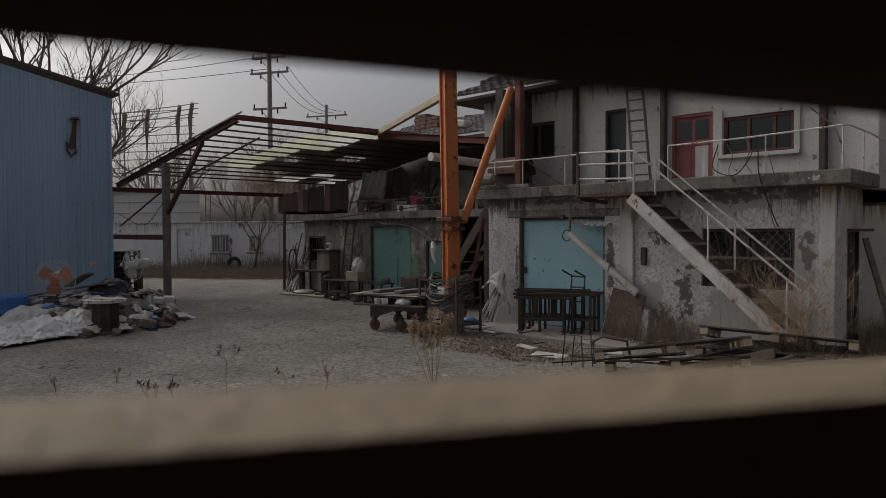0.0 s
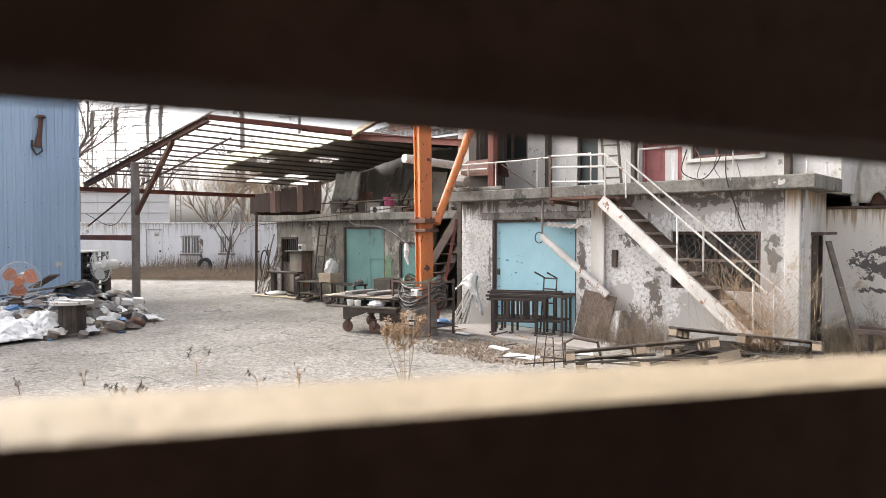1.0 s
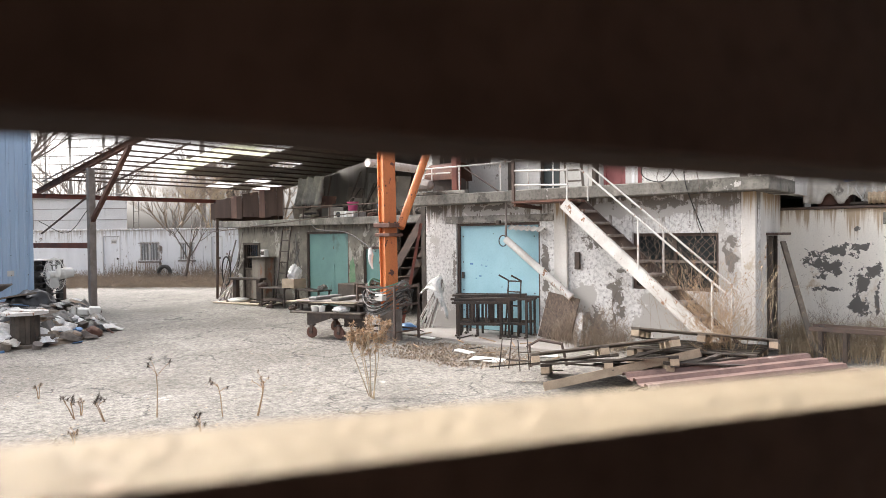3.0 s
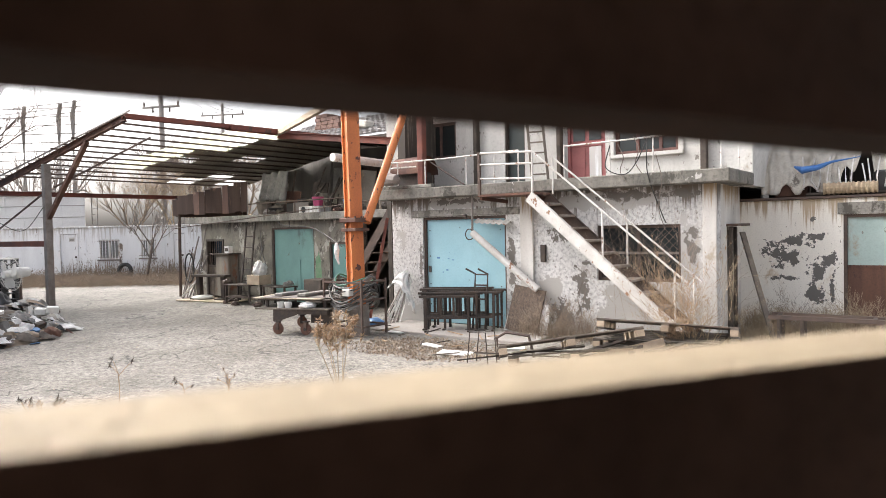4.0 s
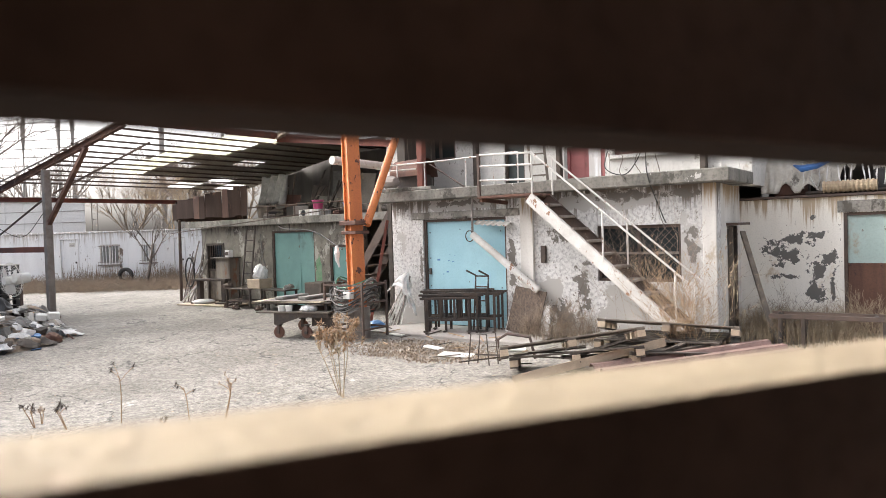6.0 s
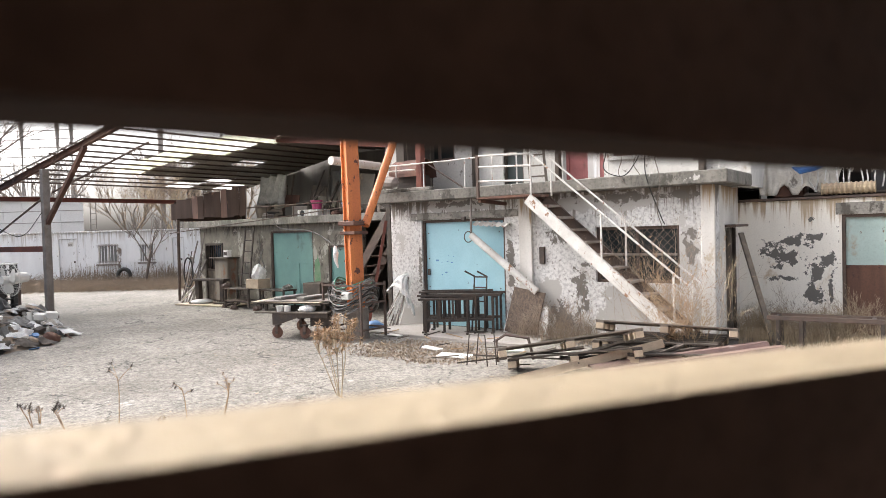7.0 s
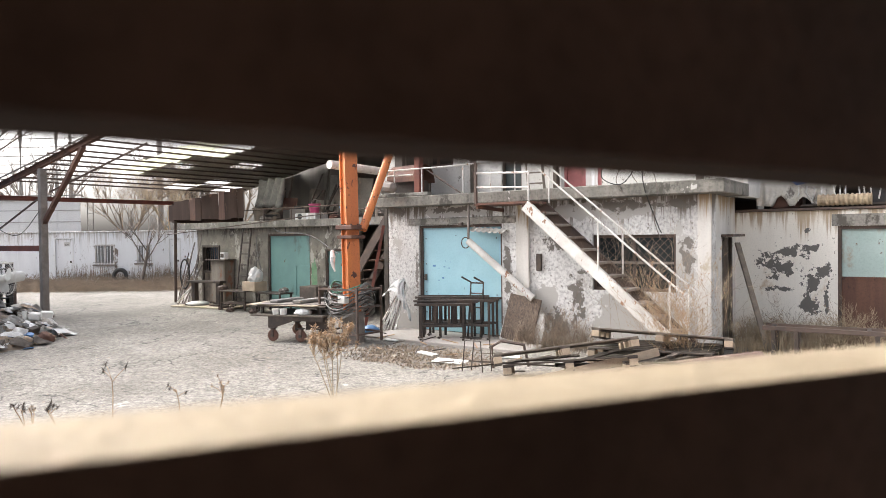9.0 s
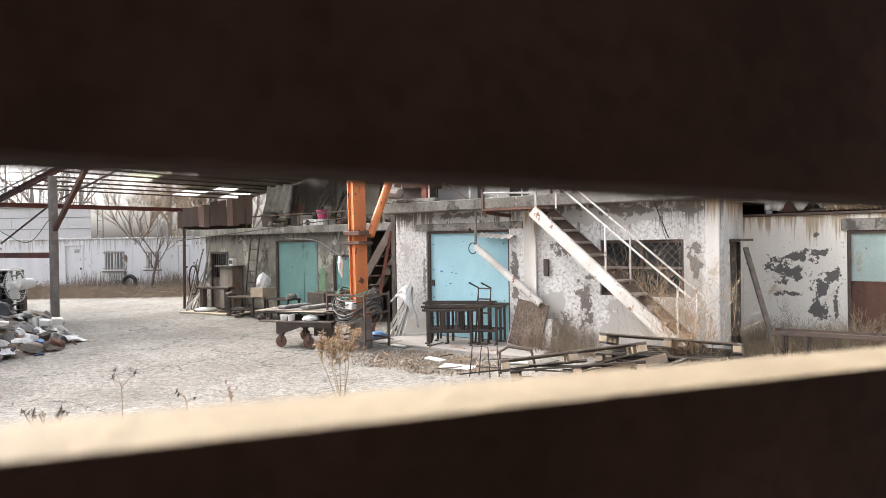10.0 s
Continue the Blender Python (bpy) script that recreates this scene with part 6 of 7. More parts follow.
# ---- plants ----
def branch(bm, p, d, length, r, depth, spread=0.5, gravity=0.0, kids=3):
    """A bare forking branch."""
    pts, rad = [p.copy()], [r]
    n = 4
    for k in range(n):
        d = (d + Vector((random.uniform(-1, 1), random.uniform(-1, 1), random.uniform(-0.6, 1) - gravity)) * 0.14).normalized()
        p = p + d * (length / n)
        pts.append(p.copy())
        rad.append(r * (1 - 0.55 * (k + 1) / n))
    tube(pts, rad, 5 if r > 0.03 else 3, bm)
    if depth > 0:
        for k in range(kids + (depth > 2)):
            s = random.uniform(0.35, 1.0)
            i = min(int(s * n), n - 1)
            q = pts[i].lerp(pts[i + 1], s * n - i)
            nd = (d + Vector((random.uniform(-1, 1), random.uniform(-1, 1), random.uniform(-0.3, 0.9))) * spread * 1.5).normalized()
            branch(bm, q, nd, length * random.uniform(0.5, 0.75), max(r * 0.5, 0.004 if r > 0.012 else 0.0017), depth - 1, spread, gravity, kids)


def bare_tree(x, y, h, r, depth, label, lean=(0, 0), z=-0.03, kids=3, mt="bark", spread=0.5):
    t = thing("bare_tree", label, "tree", pose(x, y, z))
    bm = bmesh.new()
    d = Vector((lean[0], lean[1], 1)).normalized()
    top = d * h * 0.4
    tube([Vector((0, 0, 0)), d * h * 0.15 + Vector((0.03, 0, 0)), top], [r * 1.25, r, r * 0.8], 8, bm)
    part("trunk", bm, mt, t)
    bm = bmesh.new()
    for k in range(5):
        a = k * math.tau / 5 + random.uniform(-0.4, 0.4)
        branch(bm, top * random.uniform(0.6, 1.0), Vector((math.cos(a) * 0.7, math.sin(a) * 0.7, 1)).normalized(), h * 0.4, r * 0.55, depth, spread, 0, kids)
    part("crown", bm, mt, t, "bare winter twigs")
    return t


random.seed(11)
bare_tree(-28.2, 6.9, 11.5, 0.22, 4, "tall bare tree behind the blue shed")
bare_tree(-38.0, 12.0, 10.5, 0.2, 4, "bare tree behind the rooftop fence", kids=3)
bare_tree(-41.0, 17.5, 8.0, 0.16, 4, "bare tree beyond the hall")
bare_tree(-33.0, 22.0, 7.0, 0.13, 4, "brown bare tree behind the cabin", kids=4)
bare_tree(-31.0, 23.5, 6.2, 0.12, 4, "brown bare tree behind the cabin", kids=4, mt="dry_grey")
bare_tree(-36.0, 25.5, 6.6, 0.12, 4, "brown bare tree behind the cabin", kids=4, mt="dry_grey")
bare_tree(-33.6, 18.7, 5.6, 0.1, 4, "brown bare tree close behind the cabin", kids=4, mt="dry_grey")
bare_tree(-32.1, 20.0, 5.2, 0.09, 4, "brown bare tree close behind the cabin", kids=4, mt="dry_pale")
bare_tree(-27.3, 15.6, 3.6, 0.06, 3, "small bare tree in front of the cabin", (0.25, 0.1), kids=3)


def straw(name, label, category, areas, mt, bend=0.5, wide=0.006):
    """Dry stalks and blades over the given areas (x0, x1, y0, y1, count, height)."""
    bm = bmesh.new()
    for x0, x1, y0, y1, count, h in areas:
        for _ in range(count):
            x, y = random.uniform(x0, x1), random.uniform(y0, y1)
            hh = h * random.uniform(0.35, 1.0)
            a = random.uniform(0, math.tau)
            b = Vector((math.cos(a), math.sin(a), 0)) * hh * bend * random.uniform(0.2, 1.0)
            side = Vector((-math.sin(a), math.cos(a), 0)) * wide * random.uniform(0.6, 1.5)
            p0, p1, p2 = Vector((x, y, -0.04)), Vector((x, y, hh * 0.6)) + b * 0.35, Vector((x, y, hh)) + b
            v = [bm.verts.new(q) for q in (p0 - side, p0 + side, p1 + side * 0.8, p1 - side * 0.8, p2)]
            bm.faces.new(v[:4])
            bm.faces.new((v[3], v[2], v[4]))
            for _k in range(2):
                t0 = p1.lerp(p2, random.random())
                t1 = t0 + Vector((random.uniform(-1, 1), random.uniform(-1, 1), random.uniform(0, 1))) * hh * 0.22
                w = [bm.verts.new(q) for q in (t0 - side * 0.6, t0 + side * 0.6, t1)]
                bm.faces.new(w)
    o = part(name, bm, mt)
    return tagged(o, label, category, kind="stuff")


straw("dry_grass", "tangled dry grass before the wall", "dry grass", [(-5.95, -4.6, 9.95, 10.5, 650, 0.42), (-5.6, -4.2, 9.7, 10.5, 420, 0.26), (-6.3, -5.7, 10.1, 10.5, 120, 0.34)], "dry_grey", 1.7, 0.0024)
straw("dry_weeds", "pale dry weeds along the right wall", "dry weeds", [(-2.75, -1.2, 11.7, 12.5, 1500, 0.5), (-1.4, 1.0, 11.5, 12.4, 900, 0.5), (-2.6, -0.5, 10.9, 11.7, 900, 0.34)], "dry_pale", 1.0, 0.0028)
bm = bmesh.new()
for k in range(15000):
    u, w = random.uniform(-5, 8), random.uniform(-4.8, -0.1)
    p = CAB @ Vector((u, w, 0))
    a, l = random.uniform(0, math.tau), random.uniform(0.2, 0.7)
    q = p + Vector((math.cos(a) * l, math.sin(a) * l, 0))
    hz = 0.55 * (0.4 + 0.6 * abs(noise.noise((u * 0.8, w, 0)))) * (1 + w / 6.5)
    m_ = (p + q) / 2 + Vector((0, 0, hz * random.uniform(0.4, 1.5)))
    s = Vector((0, 0, 0.011))
    v = [bm.verts.new(z_) for z_ in (p, p + s, m_ + s, m_, q, q + s)]
    bm.faces.new((v[0], v[1], v[2], v[3]))
    bm.faces.new((v[3], v[2], v[5], v[4]))
tagged(part("vine_heap", bm, "dry_grey"), "brown heap of dead vines along the cabin", "dead vines", kind="stuff")
bm = bmesh.new()
for k in range(420):
    u = random.gauss(0, 0.5) + random.choice((2.2, 4.6, 4.9, 1.0))
    p = CAB @ Vector((u, -0.06, random.uniform(0.0, 0.3)))
    q = p + Vector((random.uniform(-0.25, 0.25), random.uniform(-0.05, 0.02), random.uniform(0.2, 0.7)))
    s = Vector((0.012, 0.01, 0))
    v = [bm.verts.new(z_) for z_ in (p, p + s, q + s * 0.5, q)]
    bm.faces.new(v)
tagged(part("climbing_vines", bm, "dry_grey"), "dead climbing vines on the cabin wall", "vines", kind="stuff")
bm = bmesh.new()
for k in range(16000):
    x, y = random.uniform(-8.0, -4.9), random.uniform(7.2, 9.4)
    e = ((x + 6.6) / 1.5) ** 2 + ((y - 8.35) / 0.95) ** 2
    if random.random() < 0.75 * e ** 1.5 + 1.4 * abs(noise.noise((x * 1.3, y * 1.3, 3))):
        continue
    a, l = random.uniform(0, math.tau), random.uniform(0.007, 0.024)
    c = Vector((x, y, ground_height(x, y) + random.uniform(0.004, 0.024)))
    d1, d2 = Vector((math.cos(a) * l, math.sin(a) * l, random.uniform(-0.01, 0.02))), Vector((-math.sin(a) * l * 0.45, math.cos(a) * l * 0.45, random.uniform(-0.01, 0.02)))
    v = [bm.verts.new(c + q) for q in (d1, d2, -d1, -d2)]
    bm.faces.new(v)
tagged(part("leaf_litter", bm, "dry_grey"), "brown dead leaf litter by the concrete apron", "leaves", kind="stuff")
bm = bmesh.new()
for k in range(1800):
    x, y = random.uniform(-17, -1.5), random.uniform(2.2, 10.4)
    l = random.uniform(0.008, 0.022) * (1 if random.random() < 0.9 else 2)
    a = random.uniform(0, math.tau)
    c = Vector((x, y, ground_height(x, y) + 0.006))
    d1, d2 = Vector((math.cos(a) * l, math.sin(a) * l, 0.002)), Vector((-math.sin(a) * l * 0.5, math.cos(a) * l * 0.5, random.uniform(0, 0.004)))
    v = [bm.verts.new(c + q) for q in (d1, d2, -d1, -d2)]
    bm.faces.new(v)
tagged(part("ground_litter", bm, "dry_grey"), "scattered grit and leaf crumbs on the yard", "litter", kind="stuff")


def dry_stalk(x, y, h, heads, label, mt="dry", lean=(0, 0), spiky=False, head_mt="dry", n_stem=1, head_r=0.05):
    """A dead plant: thin forked stems with dry flower heads."""
    t = thing("dead_plant", label, "dead plant", pose(x, y, ground_height(x, y)), "dead plants in the yard")
    hb = bmesh.new()
    for s in range(n_stem):
        bm = bmesh.new()
        a = random.uniform(0, math.tau)
        d = Vector((lean[0] + 0.16 * math.cos(a) * (n_stem > 1), lean[1] + 0.16 * math.sin(a) * (n_stem > 1), 1))
        pts = [Vector((0.02 * s, 0, 0)), d * h * 0.5 + Vector((0.02, 0, 0)), d * h * 0.78]
        tube(pts, [0.0065, 0.005, 0.004], 5, bm)
        for k in range(heads):
            q = pts[1].lerp(pts[2], random.uniform(0.1, 1.0))
            e = q + Vector((random.uniform(-1, 1) * 0.2 * h, random.uniform(-1, 1) * 0.2 * h, random.uniform(0.08, 0.28) * h))
            tube([q, q.lerp(e, 0.5) + Vector((0, 0, 0.01)), e], [0.0036, 0.003, 0.0024], 4, bm)
            for j in range(26 if spiky else 34):
                dd = Vector((random.gauss(0, 1), random.gauss(0, 1), random.gauss(0.2, 1))).normalized() * head_r * random.uniform(0.6, 1.2)
                s_ = dd.cross(Vector((0.3, 0.2, 1))).normalized() * (0.0045 if spiky else head_r * 0.2)
                o_ = Vector((0, 0, 0)) if spiky else dd * 0.5
                v = [hb.verts.new(z_) for z_ in (e + o_ - s_, e + o_ + s_, e + o_ + dd)]
                hb.faces.new(v)
        part("stem", bm, mt, t)
    tagged(part("seed_head", hb, head_mt, t), kind="stuff")
    return t


random.seed(5)
dry_stalk(-6.73, 3.52, 0.6, 3, "dead stalk with dark star-shaped seed heads", "dry", spiky=True, head_mt="wood_dark", head_r=0.06)
dry_stalk(-6.2, 3.95, 0.42, 3, "dead stalk with dark star-shaped seed heads", "dry", (-0.25, 0), True, "wood_dark", head_r=0.05)
dry_stalk(-5.95, 4.2, 0.48, 4, "thin branching dead stalk", "dry", (0.1, 0), True, "dry_grey", 2, 0.035)
dry_stalk(-7.0, 3.1, 0.25, 3, "low dead stalk with dark seed heads", "dry", (-0.3, -0.2), True, "wood_dark", 2, 0.05)
dry_stalk(-7.35, 2.95, 0.22, 3, "low dead stalk with dark seed heads", "dry", (-0.3, -0.2), True, "wood_dark", 2, 0.05)
dry_stalk(-5.4, 3.2, 0.3, 3, "low dead stalk with dark seed heads", "dry", (-0.1, 0), True, "wood_dark", 2, 0.045)
for k in range(3):
    dry_stalk(-5.62 + 0.06 * k, 5.5 - 0.03 * k, 0.8 + 0.05 * k, 9, "dried brown flower plant with papery heads", "dry_pale", (-0.34 + 0.17 * k, -0.06 + 0.06 * k), False, "dry", 2, 0.048)
for k in range(9):
    dry_stalk(-8.3 + random.uniform(-0.5, 3.5), 2.6 + random.uniform(-0.3, 0.5), random.uniform(0.1, 0.22), 3, "small dead weed in a ground crack", "dry", (0, 0), True, "dry_grey", 2, 0.03)
# dry bush by the stair foot
bush = thing("dry_bush", "tall leafless straw-coloured bush by the stair foot", "bush", pose(-2.55, 9.0, -0.03))
bush_heads = bmesh.new()
for k in range(26):
    bm = bmesh.new()
    a = random.uniform(0, math.tau)
    branch(bm, Vector((random.uniform(-0.15, 0.15), random.uniform(-0.15, 0.15), 0)), Vector((math.cos(a) * 0.5 - 0.28, math.sin(a) * 0.4, 1.0)).normalized(), random.uniform(0.5, 0.9), 0.0045, 3, 0.65, 0.12, 3)
    tips = sorted((v.co.copy() for v in bm.verts), key=lambda c: -c.z)[:60:12]
    for e in tips:
        for j in range(16):
            dd = Vector((random.gauss(0, 1), random.gauss(0, 1), random.gauss(0.4, 1))).normalized() * random.uniform(0.015, 0.038)
            s_ = dd.cross(Vector((0.3, 0.2, 1))).normalized() * 0.0035
            bush_heads.faces.new([bush_heads.verts.new(z_) for z_ in (e - s_, e + s_, e + dd)])
    part("stem", bm, random.choice(("dry", "dry_pale", "dry")), bush)
tagged(part("seed_head", bush_heads, "dry", bush), kind="stuff")
bush2 = thing("dry_bush", "thin grey twigs in front of the dark window", "bush", pose(-3.7, 9.9, -0.03))
for k in range(7):
    bm = bmesh.new()
    branch(bm, Vector((random.uniform(-0.4, 0.4), 0, 0)), Vector((random.uniform(-0.4, 0.4), 0.1, 1.0)).normalized(), random.uniform(0.8, 1.2), 0.003, 3, 0.5, 0.05, 3)
    part("stem", bm, "dry_grey", bush2)
vine = thing("dead_vine", "dead vine stems hanging on the wall and balcony", "vine")
for x, z0, z1 in ((-3.55, 2.9, 1.75), (-4.15, 3.1, 2.5), (-3.9, 3.2, 2.62), (-5.05, 0.0, 0.9)):
    part("stem", tube(curve([(x, 10.26 if z0 > 2 else 10.55, z0), (x + 0.09, 10.25 if z0 > 2 else 10.57, z0 * 0.65 + z1 * 0.35), (x + 0.03, 10.27 if z0 > 2 else 10.57, z0 * 0.3 + z1 * 0.7), (x + 0.12, 10.29 if z0 > 2 else 10.58, z1)]), 0.007, 5), "bark", vine)

for bx_, by_, n_, h_, mt_ in ((-5.4, 10.2, 14, 0.5, "dry_grey"), (-4.85, 10.15, 10, 0.42, "dry_grey"), (-2.3, 11.8, 12, 0.45, "dry_grey"), (-1.6, 11.8, 12, 0.5, "dry_grey"), (-0.95, 11.8, 12, 0.55, "dry_pale"), (-2.05, 11.0, 8, 0.36, "dry_pale")):
    bs = thing("dry_bush", "tangled leafless brown twigs before the wall", "bush", pose(bx_, by_, -0.03), "dry bushes")
    for k in range(n_):
        bm = bmesh.new()
        a = random.uniform(0, math.tau)
        branch(bm, Vector((random.uniform(-0.35, 0.35), random.uniform(-0.2, 0.2), 0)), Vector((math.cos(a) * 0.7, math.sin(a) * 0.5, 1.0)).normalized(), h_ * random.uniform(0.55, 1.1), 0.0032, 3, 0.7, 0.1, 3)
        part("stem", bm, mt_, bs)

# ---- wooden pallets and planks before the stair ----
def pallet(m, label, mt="wood_grey", w=1.15, d=0.95):
    p = thing("wooden_pallet", label, "pallet", m, "wooden pallets")
    for k in range(6):
        y = -d / 2 + k * d / 5.4
        part("deck_board", box((-w / 2 + random.uniform(-0.01, 0.01), y, 0.115), (w / 2, y + 0.1, 0.135), bevel=0.003), mt, p)
    for k in range(3):
        x = -w / 2 + k * (w - 0.1) / 2
        part("stringer_board", box((x, -d / 2, 0.097), (x + 0.1, d / 2 + 0.02, 0.114)), mt, p)
        part("bottom_board", box((x, -d / 2, 0.0), (x + 0.1, d / 2 + 0.02, 0.017)), "wood_dark", p)
        for j in range(3):
            y = -d / 2 + j * (d - 0.12) / 2
            part("block", box((x, y, 0.018), (x + 0.1, y + 0.13, 0.096), bevel=0.004), "wood_pale", p)
    return p


random.seed(21)
pallet(pose(-3.0, 9.1, 0.36, -10, 2, 12), "weathered wooden pallet on top of the heap", w=1.75, d=0.85)
pallet(pose(-3.1, 9.1, 0.19, 0, -1, 6), "dark weathered wooden pallet in the heap", "wood_dark", 1.6, 0.9)
pallet(pose(-3.1, 9.1, 0.04, 0, 0, 2), "dark weathered wooden pallet under the heap", "wood_dark", 1.6, 0.9)
pallet(pose(-3.8, 7.75, 0.3, -12, -7, 34), "broken wooden pallet tilted on the heap", "wood_grey", 1.75, 0.8)
pallet(pose(-3.75, 7.8, 0.13, -10, -5, 29), "dark wooden pallet under the tilted one", "wood_dark", 1.6, 0.9)
pallet(pose(-2.75, 8.55, 0.12, -4, 3, 40), "dark wooden pallet under loose planks", "wood_dark", 1.4, 0.9)
for k in range(14):
    f = random.random()
    x, y = -4.3 + 1.9 * f + random.uniform(-0.2, 0.2), 7.35 + 1.2 * f + random.uniform(-0.3, 0.35)
    a = math.radians(random.choice((33, 33, 28, 12, 48, 70)) + random.uniform(-6, 6))
    l = random.uniform(0.7, 1.8)
    z0, z1 = random.uniform(0.05, 0.26), random.uniform(0.1, 0.34)
    o = part("loose_plank", bar(bmesh.new(), (x - math.cos(a) * l / 2, y - math.sin(a) * l / 2, z0), (x + math.cos(a) * l / 2, y + math.sin(a) * l / 2, z1), 0.085, 0.018, random.uniform(-18, 18)), random.choice(("wood_dark", "wood_dark", "wood_dark", "wood_dark", "wood_grey")))
    tagged(o, "loose weathered plank on the pallet heap", "plank", "planks on the heap")
tagged(part("long_board", bar(bmesh.new(), (-4.1, 6.85, 0.05), (-2.75, 8.2, 0.4), 0.1, 0.022, 80), "wood_pale"), "long pale board propped across the heap", "board")
for k in range(2):
    o = part("ribbed_sheet", corrugated(0.95, 2.3 - 0.3 * k, 0.24, 0.045), "rust_mauve")
    o.matrix_world = pose(-3.55 + 0.62 * k, 7.62 - 0.35 * k + 0.3 * k, 0.16 - 0.03 * k, -86, 0, -44 + 3 * k)
    thick(o, 0.005)
    tagged(o, "brown ribbed metal sheet lying beside the pallets", "sheet", "rusty sheets")
# bent steel frames near the heap
for pts, r_, mt in (([(-5.25, 7.6, 0), (-5.2, 7.6, 0.42), (-4.98, 7.65, 0.42), (-4.95, 7.65, 0)], 0.008, "steel_dark"), ([(-5.2, 7.75, 0), (-5.15, 7.75, 0.42), (-4.93, 7.8, 0.42), (-4.9, 7.8, 0)], 0.008, "steel_dark"), ([(-5.0, 8.0, 0.0), (-5.02, 8.0, 0.3), (-4.9, 8.05, 0.38), (-4.6, 8.15, 0.34), (-4.52, 8.15, 0.05)], 0.022, "steel_brown")):
    tagged(part("bent_rod_frame", tube(pts, r_, 6), mt), "bent thin steel rod frame standing on the ground", "rod frame", "bent rods")
for x, y, w, d, r_ in ((-5.85, 8.15, 0.5, 0.25, 15), (-6.6, 8.55, 0.4, 0.15, -10), (-5.3, 8.9, 0.35, 0.2, 30), (-8.0, 9.3, 0.3, 0.12, 5)):
    o = part("white_scrap", box((-w / 2, -d / 2, 0), (w / 2, d / 2, 0.015), bevel=0.003), "white_plastic")
    o.matrix_world = pose(x, y, ground_height(x, y) + 0.02, 3, 2, r_)
    tagged(o, "flat white broken scrap lying on the ground", "scrap", "white scraps")
for k in range(26):
    x, y = random.uniform(-8.6, -4.6), random.uniform(7.6, 10.2)
    a, l = random.uniform(0, 3.1), random.uniform(0.15, 0.6)
    o = part("stick", bar(bmesh.new(), (x, y, 0.02), (x + math.cos(a) * l, y + math.sin(a) * l, 0.03), 0.018, 0.014), random.choice(("wood_dark", "wood_grey", "dry")))
    tagged(o, "thin broken stick lying on the ground", "stick", "sticks on the ground")
# long dark steel frames in the weeds at the right
fr = thing("steel_trestle", "long low dark steel trestle standing in dry weeds", "trestle", pose(-2.1, 10.75, 0, 0, 0, 3))
for y in (0.0, 0.35):
    part("top_bar", box((0, y, 0.42), (2.6, y + 0.06, 0.48), bevel=0.003), "steel_brown", fr)
    for x in (0.12, 0.42, 1.4, 2.4):
        part("leg", box((x, y, -0.03), (x + 0.05, y + 0.05, 0.42)), "steel_dark", fr)
for x in (0.1, 1.3, 2.4):
    part("crossbar", box((x, 0.06, 0.43), (x + 0.05, 0.35, 0.47)), "steel_dark", fr)

# ---- rubbish heap beside the shed ----
random.seed(31)


def put(o, x, y, z, rz=0.0, rx=0.0, ry=0.0):
    o.matrix_world = pose(x, y, z, rx, ry, rz)
    return o


def heap_z(x, y):
    e = ((x + 15.0) / 2.3) ** 2 + ((y - 4.6) / 1.9) ** 2
    return max(0.0, 0.5 * (1 - e))


bm = bmesh.new()
g = [[bm.verts.new((-17.6 + i * 0.13, 2.4 + j * 0.13, -0.06 + heap_z(-17.6 + i * 0.13, 2.4 + j * 0.13) + (0.07 * noise.noise((i * 0.5, j * 0.5, 2)) if heap_z(-17.6 + i * 0.13, 2.4 + j * 0.13) > 0.02 else 0))) for j in range(36)] for i in range(41)]
for i in range(40):
    for j in range(35):
        bm.faces.new((g[i][j], g[i + 1][j], g[i + 1][j + 1], g[i][j + 1]))
tagged(part("rubbish_heap", bm, "dry_grey"), "low heap of mixed grey-brown rubbish by the shed", "rubbish", kind="stuff")
for k in range(170):
    a = random.uniform(0, math.tau)
    q = random.random() ** 0.55
    x, y = -14.7 + 2.2 * q * math.cos(a), 4.6 + 1.9 * q * math.sin(a)
    z = heap_z(x, y) - 0.04
    s = random.uniform(0.03, 0.14)
    kind = random.choice(("lump", "box", "can", "stick", "stick", "plate", "plate"))
    mt = random.choice(("white_bag", "white_plastic", "steel_grey", "hose_grey", "black_plastic", "wood_grey", "blue_plastic", "steel_brown", "tarp", "white_bag", "wood_dark", "hose_grey", "dry_grey", "rust"))
    if kind == "lump":
        o = part("rubbish_lump", crumple(s * 1.1, k * 3.1, 0.7, 3, 0.5), mt, smooth=True)
        tagged(o, "crumpled piece of rubbish on the heap", "rubbish", "rubbish pieces")
    elif kind == "box":
        o = part("broken_box", box((-s, -s * 0.6, 0), (s, s * 0.6, s), bevel=0.008), mt)
        tagged(o, "broken plastic box on the heap", "box", "rubbish pieces")
    elif kind == "can":
        o = part("old_tub", rod(bmesh.new(), (0, 0, 0), (0, 0, s * 1.4), s * 0.7, s * 0.8, 12), mt)
        tagged(o, "dirty plastic tub on the heap", "tub", "rubbish pieces")
    elif kind == "plate":
        o = part("thin_sheet", box((-s * 1.8, -s, 0), (s * 1.8, s, 0.012), bevel=0.002), mt)
        tagged(o, "thin broken sheet on the heap", "sheet", "rubbish pieces")
    else:
        o = part("thin_pipe", rod(bmesh.new(), (-s * 3, 0, 0.03), (s * 3, 0, 0.05), 0.015, n=6), mt)
        tagged(o, "thin pipe on the heap", "pipe", "rubbish pieces")
    put(o, x, y, z, random.uniform(0, 360), random.uniform(-25, 25), random.uniform(-25, 25))


